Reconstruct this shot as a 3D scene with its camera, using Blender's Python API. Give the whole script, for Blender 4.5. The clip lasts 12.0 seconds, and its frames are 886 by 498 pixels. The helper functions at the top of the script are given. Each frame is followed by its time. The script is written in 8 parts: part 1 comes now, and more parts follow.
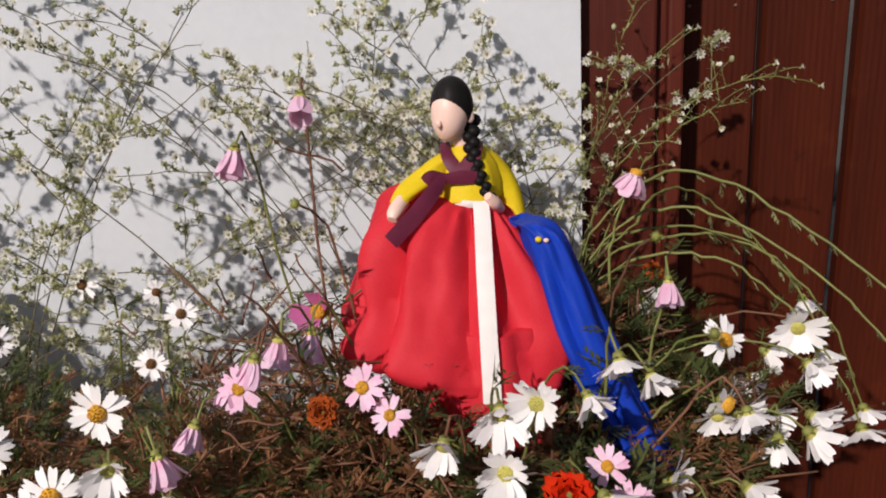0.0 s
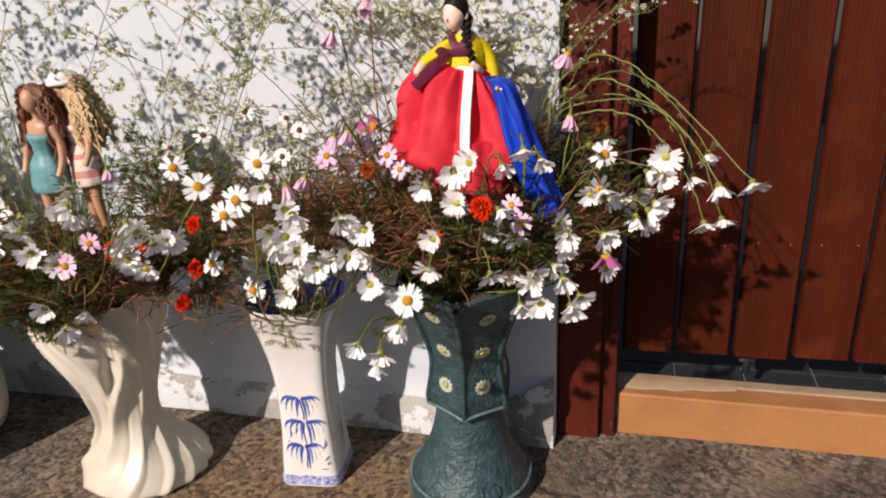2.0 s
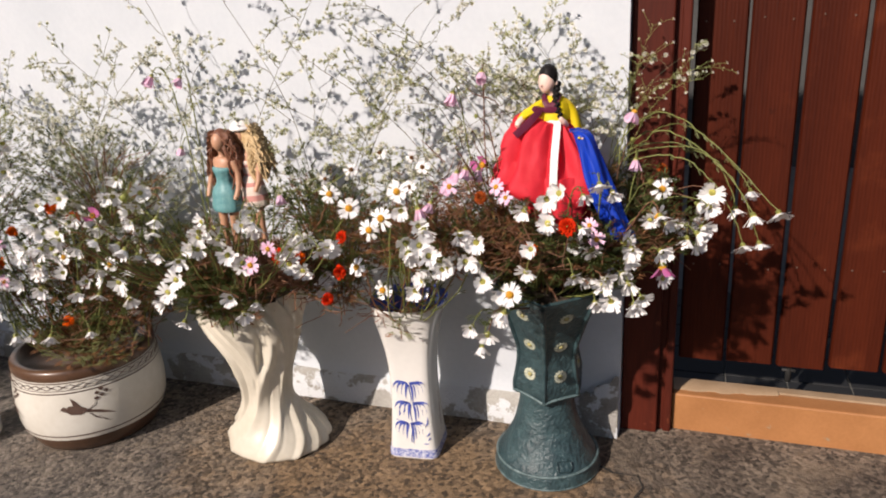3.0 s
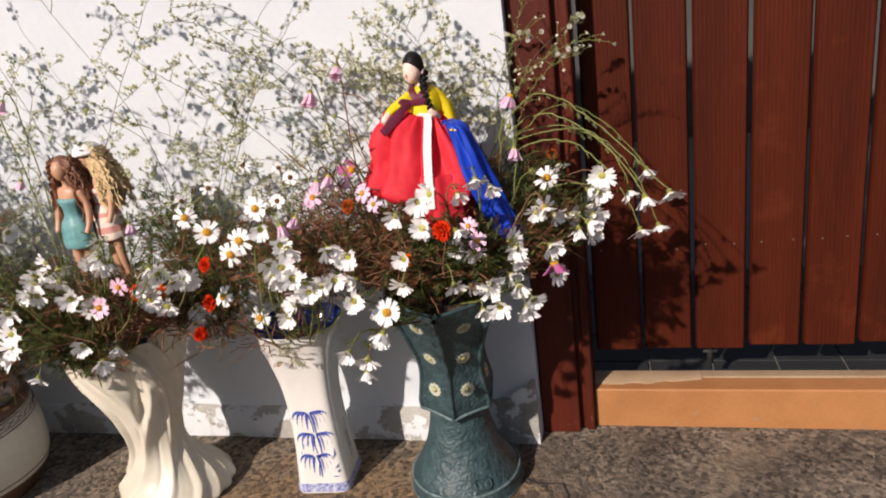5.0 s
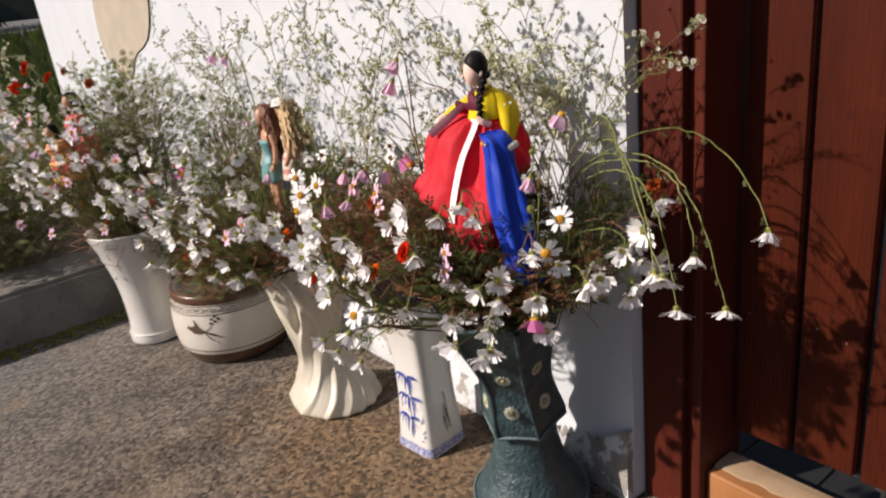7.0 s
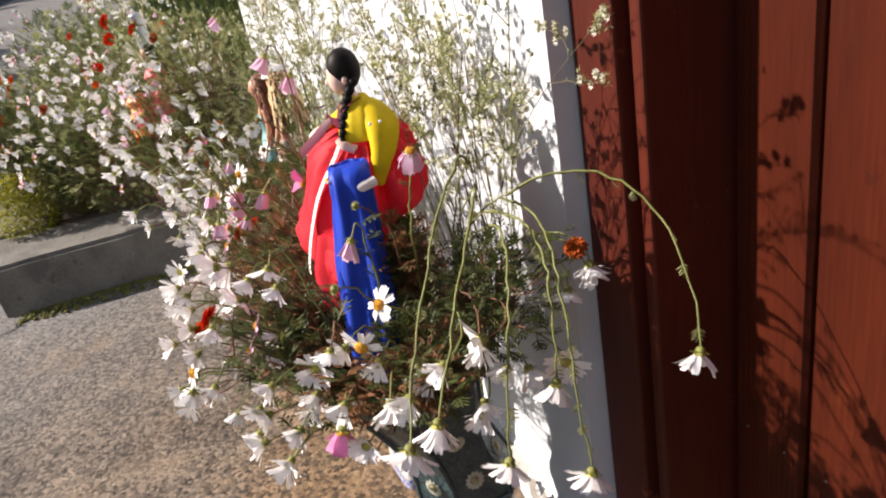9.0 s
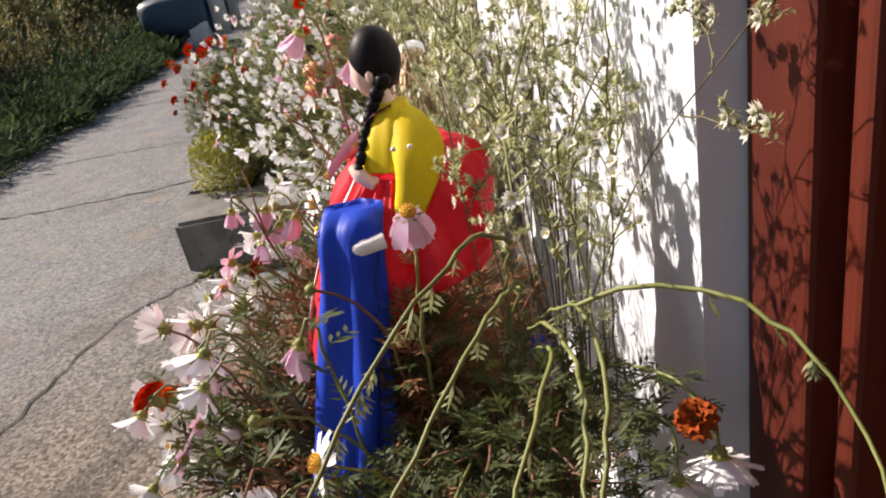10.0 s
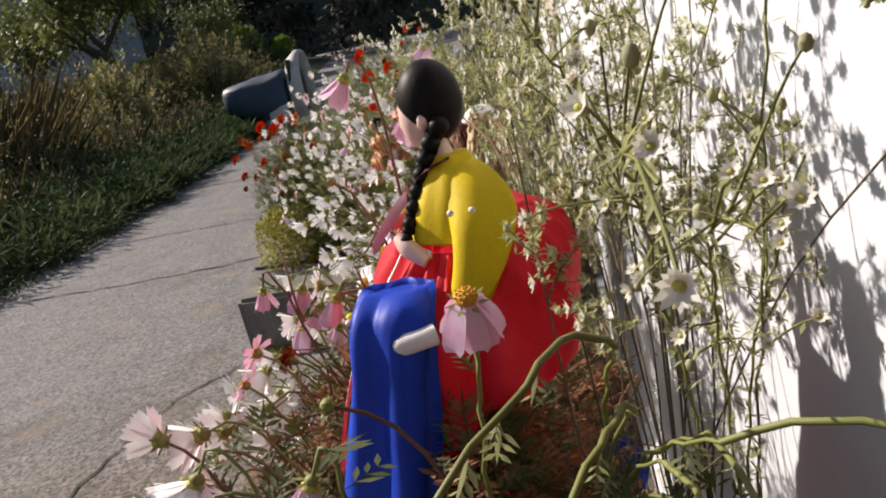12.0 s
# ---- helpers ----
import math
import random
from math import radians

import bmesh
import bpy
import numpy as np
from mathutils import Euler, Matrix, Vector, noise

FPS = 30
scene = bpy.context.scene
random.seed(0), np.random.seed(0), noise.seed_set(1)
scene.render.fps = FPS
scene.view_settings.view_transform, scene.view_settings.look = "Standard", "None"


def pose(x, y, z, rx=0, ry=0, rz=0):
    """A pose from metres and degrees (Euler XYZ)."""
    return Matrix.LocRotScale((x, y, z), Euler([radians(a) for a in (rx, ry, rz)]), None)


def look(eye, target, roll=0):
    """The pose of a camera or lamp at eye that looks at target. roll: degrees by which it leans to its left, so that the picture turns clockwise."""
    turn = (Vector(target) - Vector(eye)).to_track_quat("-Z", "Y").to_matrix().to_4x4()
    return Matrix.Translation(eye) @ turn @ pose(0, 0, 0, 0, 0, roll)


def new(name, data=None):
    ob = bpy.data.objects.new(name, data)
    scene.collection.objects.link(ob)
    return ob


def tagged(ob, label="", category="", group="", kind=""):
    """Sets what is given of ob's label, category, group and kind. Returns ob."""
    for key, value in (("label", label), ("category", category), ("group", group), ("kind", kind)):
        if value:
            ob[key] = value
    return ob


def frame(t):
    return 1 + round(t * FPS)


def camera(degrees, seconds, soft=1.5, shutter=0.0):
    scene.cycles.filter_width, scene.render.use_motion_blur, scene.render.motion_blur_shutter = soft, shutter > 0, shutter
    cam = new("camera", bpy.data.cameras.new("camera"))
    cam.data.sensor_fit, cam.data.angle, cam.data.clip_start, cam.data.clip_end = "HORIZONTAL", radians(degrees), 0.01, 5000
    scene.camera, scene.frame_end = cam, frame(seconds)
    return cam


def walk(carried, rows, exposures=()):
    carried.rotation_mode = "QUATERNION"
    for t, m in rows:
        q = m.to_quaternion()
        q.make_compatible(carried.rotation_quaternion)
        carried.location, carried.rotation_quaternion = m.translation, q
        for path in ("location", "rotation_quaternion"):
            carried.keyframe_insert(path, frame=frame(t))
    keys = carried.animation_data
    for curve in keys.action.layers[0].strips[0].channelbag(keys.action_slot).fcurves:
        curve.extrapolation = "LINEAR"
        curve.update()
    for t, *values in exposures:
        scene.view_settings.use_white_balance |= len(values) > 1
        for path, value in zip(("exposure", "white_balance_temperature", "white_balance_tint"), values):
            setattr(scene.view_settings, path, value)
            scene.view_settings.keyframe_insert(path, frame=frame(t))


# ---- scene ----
cam = camera(63.2, 12.0, soft=1.95, shutter=0.15)
PATH = [
    (0, (-0.092, -0.818, 0.922), (-0.255, 1.098, 0.373), -3.6),
    (0.5, (-0.019, -0.854, 0.934), (-0.335, 1.027, 0.332), -3.8),
    (1, (0.048, -0.891, 0.968), (-0.341, 0.97, 0.346), -3.1),
    (1.5, (0.097, -1.041, 0.94), (-0.353, 0.79, 0.275), -2.3),
    (2, (0.104, -1.256, 0.936), (-0.36, 0.541, 0.193), -3.0),
    (2.5, (0.118, -1.43, 0.969), (-0.493, 0.349, 0.289), -3.2),
    (2.7, (0.128, -1.517, 0.996), (-0.509, 0.268, 0.357), -3.1),
    (4.3, (0.108, -1.623, 1.019), (-0.422, 0.188, 0.356), -6.6),
    (4.5, (0.147, -1.559, 1.009), (-0.349, 0.239, 0.288), -7.3),
    (5, (0.205, -1.408, 0.976), (-0.289, 0.414, 0.317), -7.7),
    (5.5, (0.24, -1.204, 0.928), (-0.393, 0.572, 0.26), -7.7),
    (6, (0.314, -1.076, 0.938), (-0.533, 0.59, 0.227), -8.3),
    (6.5, (0.526, -0.961, 0.975), (-0.69, 0.479, 0.306), -4.5),
    (7, (0.741, -0.95, 1.005), (-0.772, 0.155, 0.304), -7.0),
    (7.2, (0.811, -0.937, 1.012), (-0.761, 0.026, 0.237), -10.1),
    (8.8, (0.764, -0.399, 1.018), (-0.983, 0.124, 0.196), -9.4),
    (9, (0.709, -0.361, 1.013), (-1.045, 0.115, 0.178), -11.0),
    (9.4, (0.596, -0.276, 0.992), (-1.257, -0.206, 0.243), -10.4),
    (9.5, (0.554, -0.242, 0.98), (-1.286, -0.192, 0.197), -9.9),
    (10, (0.422, -0.143, 0.946), (-1.411, -0.286, 0.16), -10.8),
    (10.5, (0.389, -0.131, 0.927), (-1.45, -0.338, 0.17), -10.8),
    (11, (0.371, -0.132, 0.925), (-1.495, -0.386, 0.251), -11.8),
    (11.5, (0.338, -0.14, 0.917), (-1.556, -0.431, 0.346), -12.6),
    (12, (0.3, -0.152, 0.905), (-1.599, -0.451, 0.353), -11.7),
]
walk(cam, [(t, look(eye, target, roll)) for t, eye, target, roll in PATH],
     [(0, -0.44, 6720, 17), (1.0, -0.47, 6760, 17), (2.5, 0.04, 6920, 17), (4.5, -0.22, 6960, 17), (5.0, 0.0, 6960, 17), (5.5, -0.04, 6960, 17), (7.2, 0.07, 6980, 17),
      (8.8, 0.72, 7020, 17), (9.5, 0.74, 7020, 17), (10.5, 0.79, 7020, 17), (12, 0.41, 7040, 17)])

# ---- light ----
SUN = Vector((-0.425, -0.92, 0.655)).normalized()
world = bpy.data.worlds.new("sky")
scene.world = world
world.use_nodes = True
wn = world.node_tree
sky = wn.nodes.new("ShaderNodeTexSky")
sky.sky_type = "NISHITA"
sky.sun_disc = False
sky.sun_elevation = math.asin(SUN.z)
sky.sun_rotation = math.atan2(SUN.x, SUN.y)
wn.links.new(sky.outputs[0], wn.nodes["Background"].inputs[0])
wn.nodes["Background"].inputs[1].default_value = 0.078
sun_lamp = bpy.data.lights.new("sun", "SUN")
sun_lamp.energy = 5.0
sun_lamp.angle = radians(0.9)
sun_lamp.color = (1.0, 0.95, 0.88)
sun_ob = new("sun", sun_lamp)
sun_ob.matrix_world = look(SUN * 30, (0, 0, 0))
scene.view_settings.exposure = 0.0


# ---- materials ----
def material(name, color, rough=0.7, other=None, scale=30.0, fine=300.0, bump=0.2, depth=0.002,
             metal=0.0, thin=0.0, rand=0.0, sheen=0.0, coat=0.0, stretch=(1, 1, 1), spec=0.5):
    """Two scales of noise mix color with other; thin: share of light let through."""
    m = bpy.data.materials.new(name)
    m.use_nodes = True
    nt = m.node_tree
    p = nt.nodes["Principled BSDF"]
    other = other or tuple(c * 0.7 for c in color)
    tc = nt.nodes.new("ShaderNodeTexCoord")
    mp = nt.nodes.new("ShaderNodeMapping")
    mp.inputs["Scale"].default_value = stretch
    geo = nt.nodes.new("ShaderNodeNewGeometry")
    nt.links.new(geo.outputs["Position"], mp.inputs[0])
    n1 = nt.nodes.new("ShaderNodeTexNoise")
    n1.inputs["Scale"].default_value = scale
    n1.inputs["Detail"].default_value = 4
    n2 = nt.nodes.new("ShaderNodeTexNoise")
    n2.inputs["Scale"].default_value = fine
    n2.inputs["Detail"].default_value = 3
    nt.links.new(mp.outputs[0], n1.inputs[0])
    nt.links.new(mp.outputs[0], n2.inputs[0])
    add = nt.nodes.new("ShaderNodeMath")
    add.operation = "MULTIPLY_ADD"
    add.inputs[1].default_value = 0.5
    nt.links.new(n2.outputs[0], add.inputs[0])
    nt.links.new(n1.outputs[0], add.inputs[2])
    ramp = nt.nodes.new("ShaderNodeMapRange")
    ramp.inputs[1].default_value = 0.5
    ramp.inputs[2].default_value = 1.0
    nt.links.new(add.outputs[0], ramp.inputs[0])
    mix = nt.nodes.new("ShaderNodeMix")
    mix.data_type = "RGBA"
    mix.inputs["A"].default_value = (*color, 1)
    mix.inputs["B"].default_value = (*other, 1)
    nt.links.new(ramp.outputs[0], mix.inputs["Factor"])
    out = mix.outputs["Result"]
    if rand:
        info = nt.nodes.new("ShaderNodeObjectInfo")
        isl = nt.nodes.new("ShaderNodeMath")
        isl.operation = "ADD"
        nt.links.new(info.outputs["Random"], isl.inputs[0])
        nt.links.new(geo.outputs["Random Per Island"], isl.inputs[1])
        mr = nt.nodes.new("ShaderNodeMapRange")
        mr.inputs[2].default_value = 2.0
        mr.inputs[3].default_value = 1 - rand
        mr.inputs[4].default_value = 1 + rand
        nt.links.new(isl.outputs[0], mr.inputs[0])
        hsv = nt.nodes.new("ShaderNodeHueSaturation")
        nt.links.new(mr.outputs[0], hsv.inputs["Value"])
        nt.links.new(out, hsv.inputs["Color"])
        out = hsv.outputs[0]
    nt.links.new(out, p.inputs["Base Color"])
    p.inputs["Roughness"].default_value = rough
    p.inputs["Metallic"].default_value = metal
    p.inputs["Specular IOR Level"].default_value = spec
    p.inputs["Sheen Weight"].default_value = sheen
    p.inputs["Coat Weight"].default_value = coat
    p.inputs["Coat Roughness"].default_value = 0.15
    if bump:
        b = nt.nodes.new("ShaderNodeBump")
        b.inputs["Strength"].default_value = bump
        b.inputs["Distance"].default_value = depth
        nt.links.new(add.outputs[0], b.inputs["Height"])
        nt.links.new(b.outputs[0], p.inputs["Normal"])
    if thin:
        tr = nt.nodes.new("ShaderNodeBsdfTranslucent")
        nt.links.new(out, tr.inputs[0])
        ms = nt.nodes.new("ShaderNodeMixShader")
        ms.inputs[0].default_value = thin
        nt.links.new(p.outputs[0], ms.inputs[1])
        nt.links.new(tr.outputs[0], ms.inputs[2])
        nt.links.new(ms.outputs[0], nt.nodes["Material Output"].inputs[0])
    return m


def node(m, kind, **inputs):
    n = m.node_tree.nodes.new(kind)
    for k, v in inputs.items():
        n.inputs[k].default_value = v
    return n


def masked(m, coarse, threshold, soft, second, height=None, axis=2, span=0.1, amount=1.0):
    """Worn patches of a second colour: noise against a threshold, more of them below a height where one is given."""
    nt = m.node_tree
    p = nt.nodes["Principled BSDF"]
    src = p.inputs["Base Color"].links[0].from_socket
    geo = nt.nodes.new("ShaderNodeNewGeometry")
    nz = node(m, "ShaderNodeTexNoise", Scale=coarse, Detail=6.0, Roughness=0.65)
    nt.links.new(geo.outputs["Position"], nz.inputs[0])
    val = nz.outputs[0]
    if height is not None:
        sep = nt.nodes.new("ShaderNodeSeparateXYZ")
        nt.links.new(geo.outputs["Position"], sep.inputs[0])
        hr = node(m, "ShaderNodeMapRange")
        hr.inputs[1].default_value = height + span
        hr.inputs[2].default_value = height - span
        hr.inputs[3].default_value = -0.35
        hr.inputs[4].default_value = 0.35
        nt.links.new(sep.outputs[axis], hr.inputs[0])
        ad = nt.nodes.new("ShaderNodeMath")
        nt.links.new(val, ad.inputs[0])
        nt.links.new(hr.outputs[0], ad.inputs[1])
        val = ad.outputs[0]
    mr = node(m, "ShaderNodeMapRange")
    mr.inputs[1].default_value = threshold
    mr.inputs[2].default_value = threshold + soft
    mr.inputs[4].default_value = amount
    nt.links.new(val, mr.inputs[0])
    mix = nt.nodes.new("ShaderNodeMix")
    mix.data_type = "RGBA"
    mix.inputs["B"].default_value = (*second, 1)
    nt.links.new(src, mix.inputs["A"])
    nt.links.new(mr.outputs[0], mix.inputs["Factor"])
    nt.links.new(mix.outputs["Result"], p.inputs["Base Color"])
    return m


M_WALL = material("white_wall_paint", (0.615, 0.645, 0.680), 0.85, (0.555, 0.590, 0.630), 7, 90, 0.35, 0.003)
masked(M_WALL, 17, 0.60, 0.03, (0.36, 0.375, 0.39), 0.04, 2, 0.22)
masked(M_WALL, 9, 0.66, 0.03, (0.40, 0.37, 0.33), 0.02, 2, 0.16)
M_BEIGE = material("bare_plaster", (0.50, 0.43, 0.34), 0.9, (0.40, 0.35, 0.28), 12, 120, 0.4, 0.003)
M_FOOT = material("cement_footing", (0.44, 0.425, 0.39), 0.9, (0.28, 0.265, 0.24), 14, 160, 0.9, 0.006)
masked(M_FOOT, 13, 0.47, 0.03, (0.60, 0.62, 0.64))
M_WOOD = material("red_stained_wood", (0.074, 0.0132, 0.0052), 0.5, (0.034, 0.0062, 0.0030), 9, 260, 0.5, 0.0015,
                  rand=0.12, stretch=(1, 1, 0.06), spec=0.12)
masked(M_WOOD, 7, 0.58, 0.16, (0.17, 0.038, 0.014), amount=0.4)
masked(M_WOOD, 26, 0.66, 0.05, (0.030, 0.007, 0.004), amount=0.6)
M_POST = material("red_stained_post", (0.095, 0.0165, 0.0085), 0.5, (0.048, 0.009, 0.0055), 12, 200, 0.5, 0.0015,
                  stretch=(1, 1, 0.10), spec=0.2)
masked(M_POST, 30, 0.66, 0.05, (0.17, 0.045, 0.022))
M_SCREW = material("zinc_screw", (0.20, 0.13, 0.10), 0.6, (0.12, 0.07, 0.05), 200, 600, 0.0, metal=0.5)
M_STEP = material("ochre_step_paint", (0.43, 0.19, 0.072), 0.5, (0.34, 0.145, 0.052), 10, 150, 0.3, 0.002)
masked(M_STEP, 35, 0.66, 0.03, (0.33, 0.22, 0.13))
M_SILL = material("worn_sill", (0.36, 0.25, 0.155), 0.7, (0.28, 0.18, 0.10), 18, 150, 0.3, 0.002)
M_TILE = material("dark_floor_tile", (0.018, 0.019, 0.021), 0.7, (0.012, 0.013, 0.014), 10, 120, 0.1, 0.001, rand=0.15)
M_JOINT = material("tile_joint", (0.16, 0.155, 0.14), 0.9)
# the yard's shade is put into this dark wall colour
M_YARDSHADE = material("yard_wall_render", (0.085, 0.083, 0.080), 0.9, (0.045, 0.044, 0.042), 5, 60)
M_CONCRETE = material("kerb_concrete", (0.195, 0.186, 0.168), 0.9, (0.100, 0.095, 0.086), 9, 120, 0.9, 0.008)
masked(M_CONCRETE, 5, 0.55, 0.10, (0.095, 0.09, 0.082), amount=0.8)
masked(M_CONCRETE, 22, 0.62, 0.04, (0.07, 0.066, 0.058), amount=0.7)
masked(M_CONCRETE, 40, 0.66, 0.03, (0.40, 0.38, 0.34), amount=0.6)
M_SOIL = material("soil", (0.09, 0.065, 0.045), 0.95, (0.05, 0.035, 0.025), 30, 200, 0.8, 0.01)
M_CRACK = material("crack_dirt", (0.035, 0.032, 0.028), 0.95)
M_MOSS = material("moss", (0.16, 0.15, 0.035), 0.95, (0.09, 0.10, 0.02), 60, 300, 0.8, 0.006)
M_STEM = material("green_stem", (0.27, 0.29, 0.085), 0.55, (0.17, 0.19, 0.05), 25, 200, 0.0, thin=0.15, rand=0.2)
M_DRY = material("dry_stem", (0.26, 0.115, 0.06), 0.7, (0.14, 0.06, 0.03), 25, 200, 0.0, rand=0.35)
M_TWIG = material("weed_twig", (0.16, 0.14, 0.075), 0.7, (0.10, 0.07, 0.04), 25, 200, 0.0, rand=0.25)
M_LEAF = material("feathery_leaf", (0.115, 0.145, 0.040), 0.6, (0.065, 0.088, 0.022), 20, 200, 0.0, thin=0.4, rand=0.45)
M_DRYLEAF = material("withered_leaf", (0.38, 0.165, 0.068), 0.8, (0.23, 0.11, 0.045), 20, 200, 0.0, thin=0.3, rand=0.45)
M_SPRIG = material("aster_leaf", (0.44, 0.46, 0.22), 0.6, (0.30, 0.32, 0.13), 20, 200, 0.0, thin=0.5, rand=0.4)
M_BUD = material("aster_bud", (0.48, 0.49, 0.30), 0.7, (0.36, 0.36, 0.19), 40, 300, 0.0, thin=0.3, rand=0.3)
M_TINY = material("tiny_white_flower", (0.86, 0.85, 0.80), 0.7, (0.74, 0.72, 0.62), 60, 300, 0.0, thin=0.4, rand=0.15)
M_WHITE = material("white_petal", (0.93, 0.92, 0.90), 0.6, (0.88, 0.86, 0.87), 120, 600, 0.15, 0.0006, thin=0.14, rand=0.03, spec=0.2)
M_PINK = material("pink_petal", (0.84, 0.43, 0.62), 0.6, (0.82, 0.66, 0.78), 60, 500, 0.15, 0.0006, thin=0.18, rand=0.12, spec=0.2)
M_HOT = material("magenta_petal", (0.70, 0.13, 0.38), 0.6, (0.60, 0.22, 0.44), 60, 500, 0.15, 0.0006, thin=0.3)
M_YOLK = material("yellow_disc", (0.75, 0.42, 0.03), 0.8, (0.55, 0.24, 0.02), 500, 1500, 0.9, 0.001, rand=0.2)
M_PALEDISC = material("pale_disc", (0.52, 0.50, 0.12), 0.8, (0.38, 0.34, 0.08), 500, 1500, 0.9, 0.001, rand=0.2)
M_BROWNDISC = material("brown_disc", (0.24, 0.11, 0.03), 0.9, (0.13, 0.06, 0.02), 500, 1500, 0.9, 0.001)
M_CALYX = material("calyx_green", (0.25, 0.27, 0.06), 0.6, (0.15, 0.15, 0.035), 90, 400, 0.0)
M_RED = material("red_marigold", (0.60, 0.013, 0.005), 0.7, (0.62, 0.045, 0.006), 150, 500, 0.2, 0.001, thin=0.2, spec=0.05)
M_ORANGE = material("orange_marigold", (0.80, 0.15, 0.008), 0.7, (0.66, 0.07, 0.006), 150, 500, 0.2, 0.001, thin=0.2, spec=0.05)
M_RUST = material("withered_marigold", (0.40, 0.075, 0.015), 0.8, (0.24, 0.05, 0.012), 150, 500, 0.2, 0.001, thin=0.1, spec=0.05)
M_GREENVASE = material("green_glaze", (0.044, 0.086, 0.094), 0.45, (0.018, 0.040, 0.047), 40, 150, 1.0, 0.006, coat=0.15)
masked(M_GREENVASE, 70, 0.62, 0.08, (0.17, 0.25, 0.25), amount=0.45)
# pale glaze for worn foot rims and the highlight painted on the panels' edge
M_WORNHIGHLIGHT = material("worn_green_glaze", (0.17, 0.235, 0.24), 0.5, (0.035, 0.075, 0.080), 60, 250, 0.8, 0.003)
M_CEMENT = material("bare_cement", (0.36, 0.345, 0.32), 0.95, (0.22, 0.20, 0.175), 22, 150, 1.0, 0.006)
masked(M_CEMENT, 16, 0.50, 0.03, (0.60, 0.62, 0.64))
M_DAISYREL = material("daisy_relief", (0.55, 0.56, 0.45), 0.5, (0.46, 0.48, 0.36), 200, 500, 0.5, 0.001)
M_DAISYEYE = material("daisy_relief_eye", (0.46, 0.41, 0.17), 0.5)
M_IVORY = material("ivory_ceramic", (0.66, 0.61, 0.51), 0.38, (0.57, 0.52, 0.42), 9, 60, 0.1, 0.001, coat=0.15)
M_PORCELAIN = material("white_porcelain", (0.76, 0.74, 0.70), 0.22, (0.68, 0.66, 0.63), 8, 60, 0.05, 0.001, coat=0.3)
M_COBALT = material("cobalt_paint", (0.035, 0.06, 0.33), 0.25, (0.10, 0.14, 0.45), 70, 300, 0.0, coat=0.3)
M_SPECKLE = material("cobalt_sponged", (0.05, 0.08, 0.38), 0.25, (0.62, 0.64, 0.72), 130, 260, 0.0, coat=0.3)
M_POTBODY = material("cream_pot_glaze", (0.72, 0.69, 0.62), 0.3, (0.62, 0.58, 0.50), 7, 60, 0.08, 0.001, coat=0.25)
M_POTBROWN = material("brown_pot_glaze", (0.13, 0.065, 0.035), 0.35, (0.07, 0.035, 0.02), 20, 120, 0.2, 0.001, coat=0.2)
M_INK = material("brown_ink", (0.085, 0.05, 0.04), 0.4, (0.13, 0.08, 0.06), 60, 300, 0.0)
M_SAGE = material("pale_green_relief", (0.52, 0.60, 0.50), 0.35, (0.60, 0.64, 0.56), 40, 200, 0.1, 0.001)
M_REDSILK = material("red_silk", (0.84, 0.045, 0.068), 0.6, (0.74, 0.028, 0.044), 30, 600, 0.25, 0.0008, thin=0.3, spec=0.2)
M_BLUESILK = material("blue_silk", (0.006, 0.050, 0.47), 0.5, (0.004, 0.034, 0.34), 25, 600, 0.25, 0.0008, spec=0.25)
M_YELLOWSILK = material("yellow_silk", (0.75, 0.56, 0.012), 0.6, (0.62, 0.44, 0.010), 40, 500, 0.3, 0.001, spec=0.2)
M_MAROON = material("maroon_silk", (0.14, 0.018, 0.045), 0.5, (0.09, 0.012, 0.03), 40, 900, 0.12, 0.0006, spec=0.2)
M_WHITECLOTH = material("white_cloth", (0.80, 0.77, 0.74), 0.7, (0.72, 0.68, 0.66), 60, 900, 0.1, 0.0006)
M_SKIN = material("doll_vinyl", (0.86, 0.62, 0.53), 0.45, (0.83, 0.56, 0.47), 60, 400, 0.0)
M_TAN = material("tan_doll_vinyl", (0.55, 0.30, 0.19), 0.45, (0.48, 0.25, 0.15), 60, 400, 0.0)
M_BLACKHAIR = material("black_doll_hair", (0.008, 0.007, 0.007), 0.5, (0.014, 0.012, 0.012), 60, 400, 0.3, 0.0008, spec=0.12, stretch=(1, 1, 0.15))
M_BROWNHAIR = material("brown_doll_hair", (0.15, 0.052, 0.026), 0.45, (0.20, 0.08, 0.04), 60, 500, 0.6, 0.002)
M_BLONDE = material("blonde_doll_hair", (0.64, 0.47, 0.26), 0.5, (0.46, 0.30, 0.14), 70, 400, 0.7, 0.003)
M_TEAL = material("teal_doll_dress", (0.07, 0.23, 0.25), 0.5, (0.17, 0.36, 0.36), 90, 400, 0.1, 0.001)
M_CREAM = material("cream_knit", (0.74, 0.62, 0.54), 0.8, (0.66, 0.52, 0.44), 90, 500, 0.3, 0.001)
M_STRIPE = material("rose_stripe", (0.58, 0.27, 0.23), 0.8, (0.50, 0.22, 0.19), 90, 500, 0.3, 0.001)
M_CORAL = material("coral_doll_dress", (0.86, 0.10, 0.14), 0.55, (0.86, 0.18, 0.16), 60, 300, 0.1, 0.001)
M_PEACH = material("peach_doll_dress", (0.88, 0.34, 0.07), 0.6, (0.86, 0.50, 0.20), 60, 300, 0.1, 0.001)
M_STEEL = material("galvanised_steel", (0.42, 0.45, 0.47), 0.45, (0.34, 0.36, 0.38), 20, 200, 0.1, 0.001, metal=0.6)
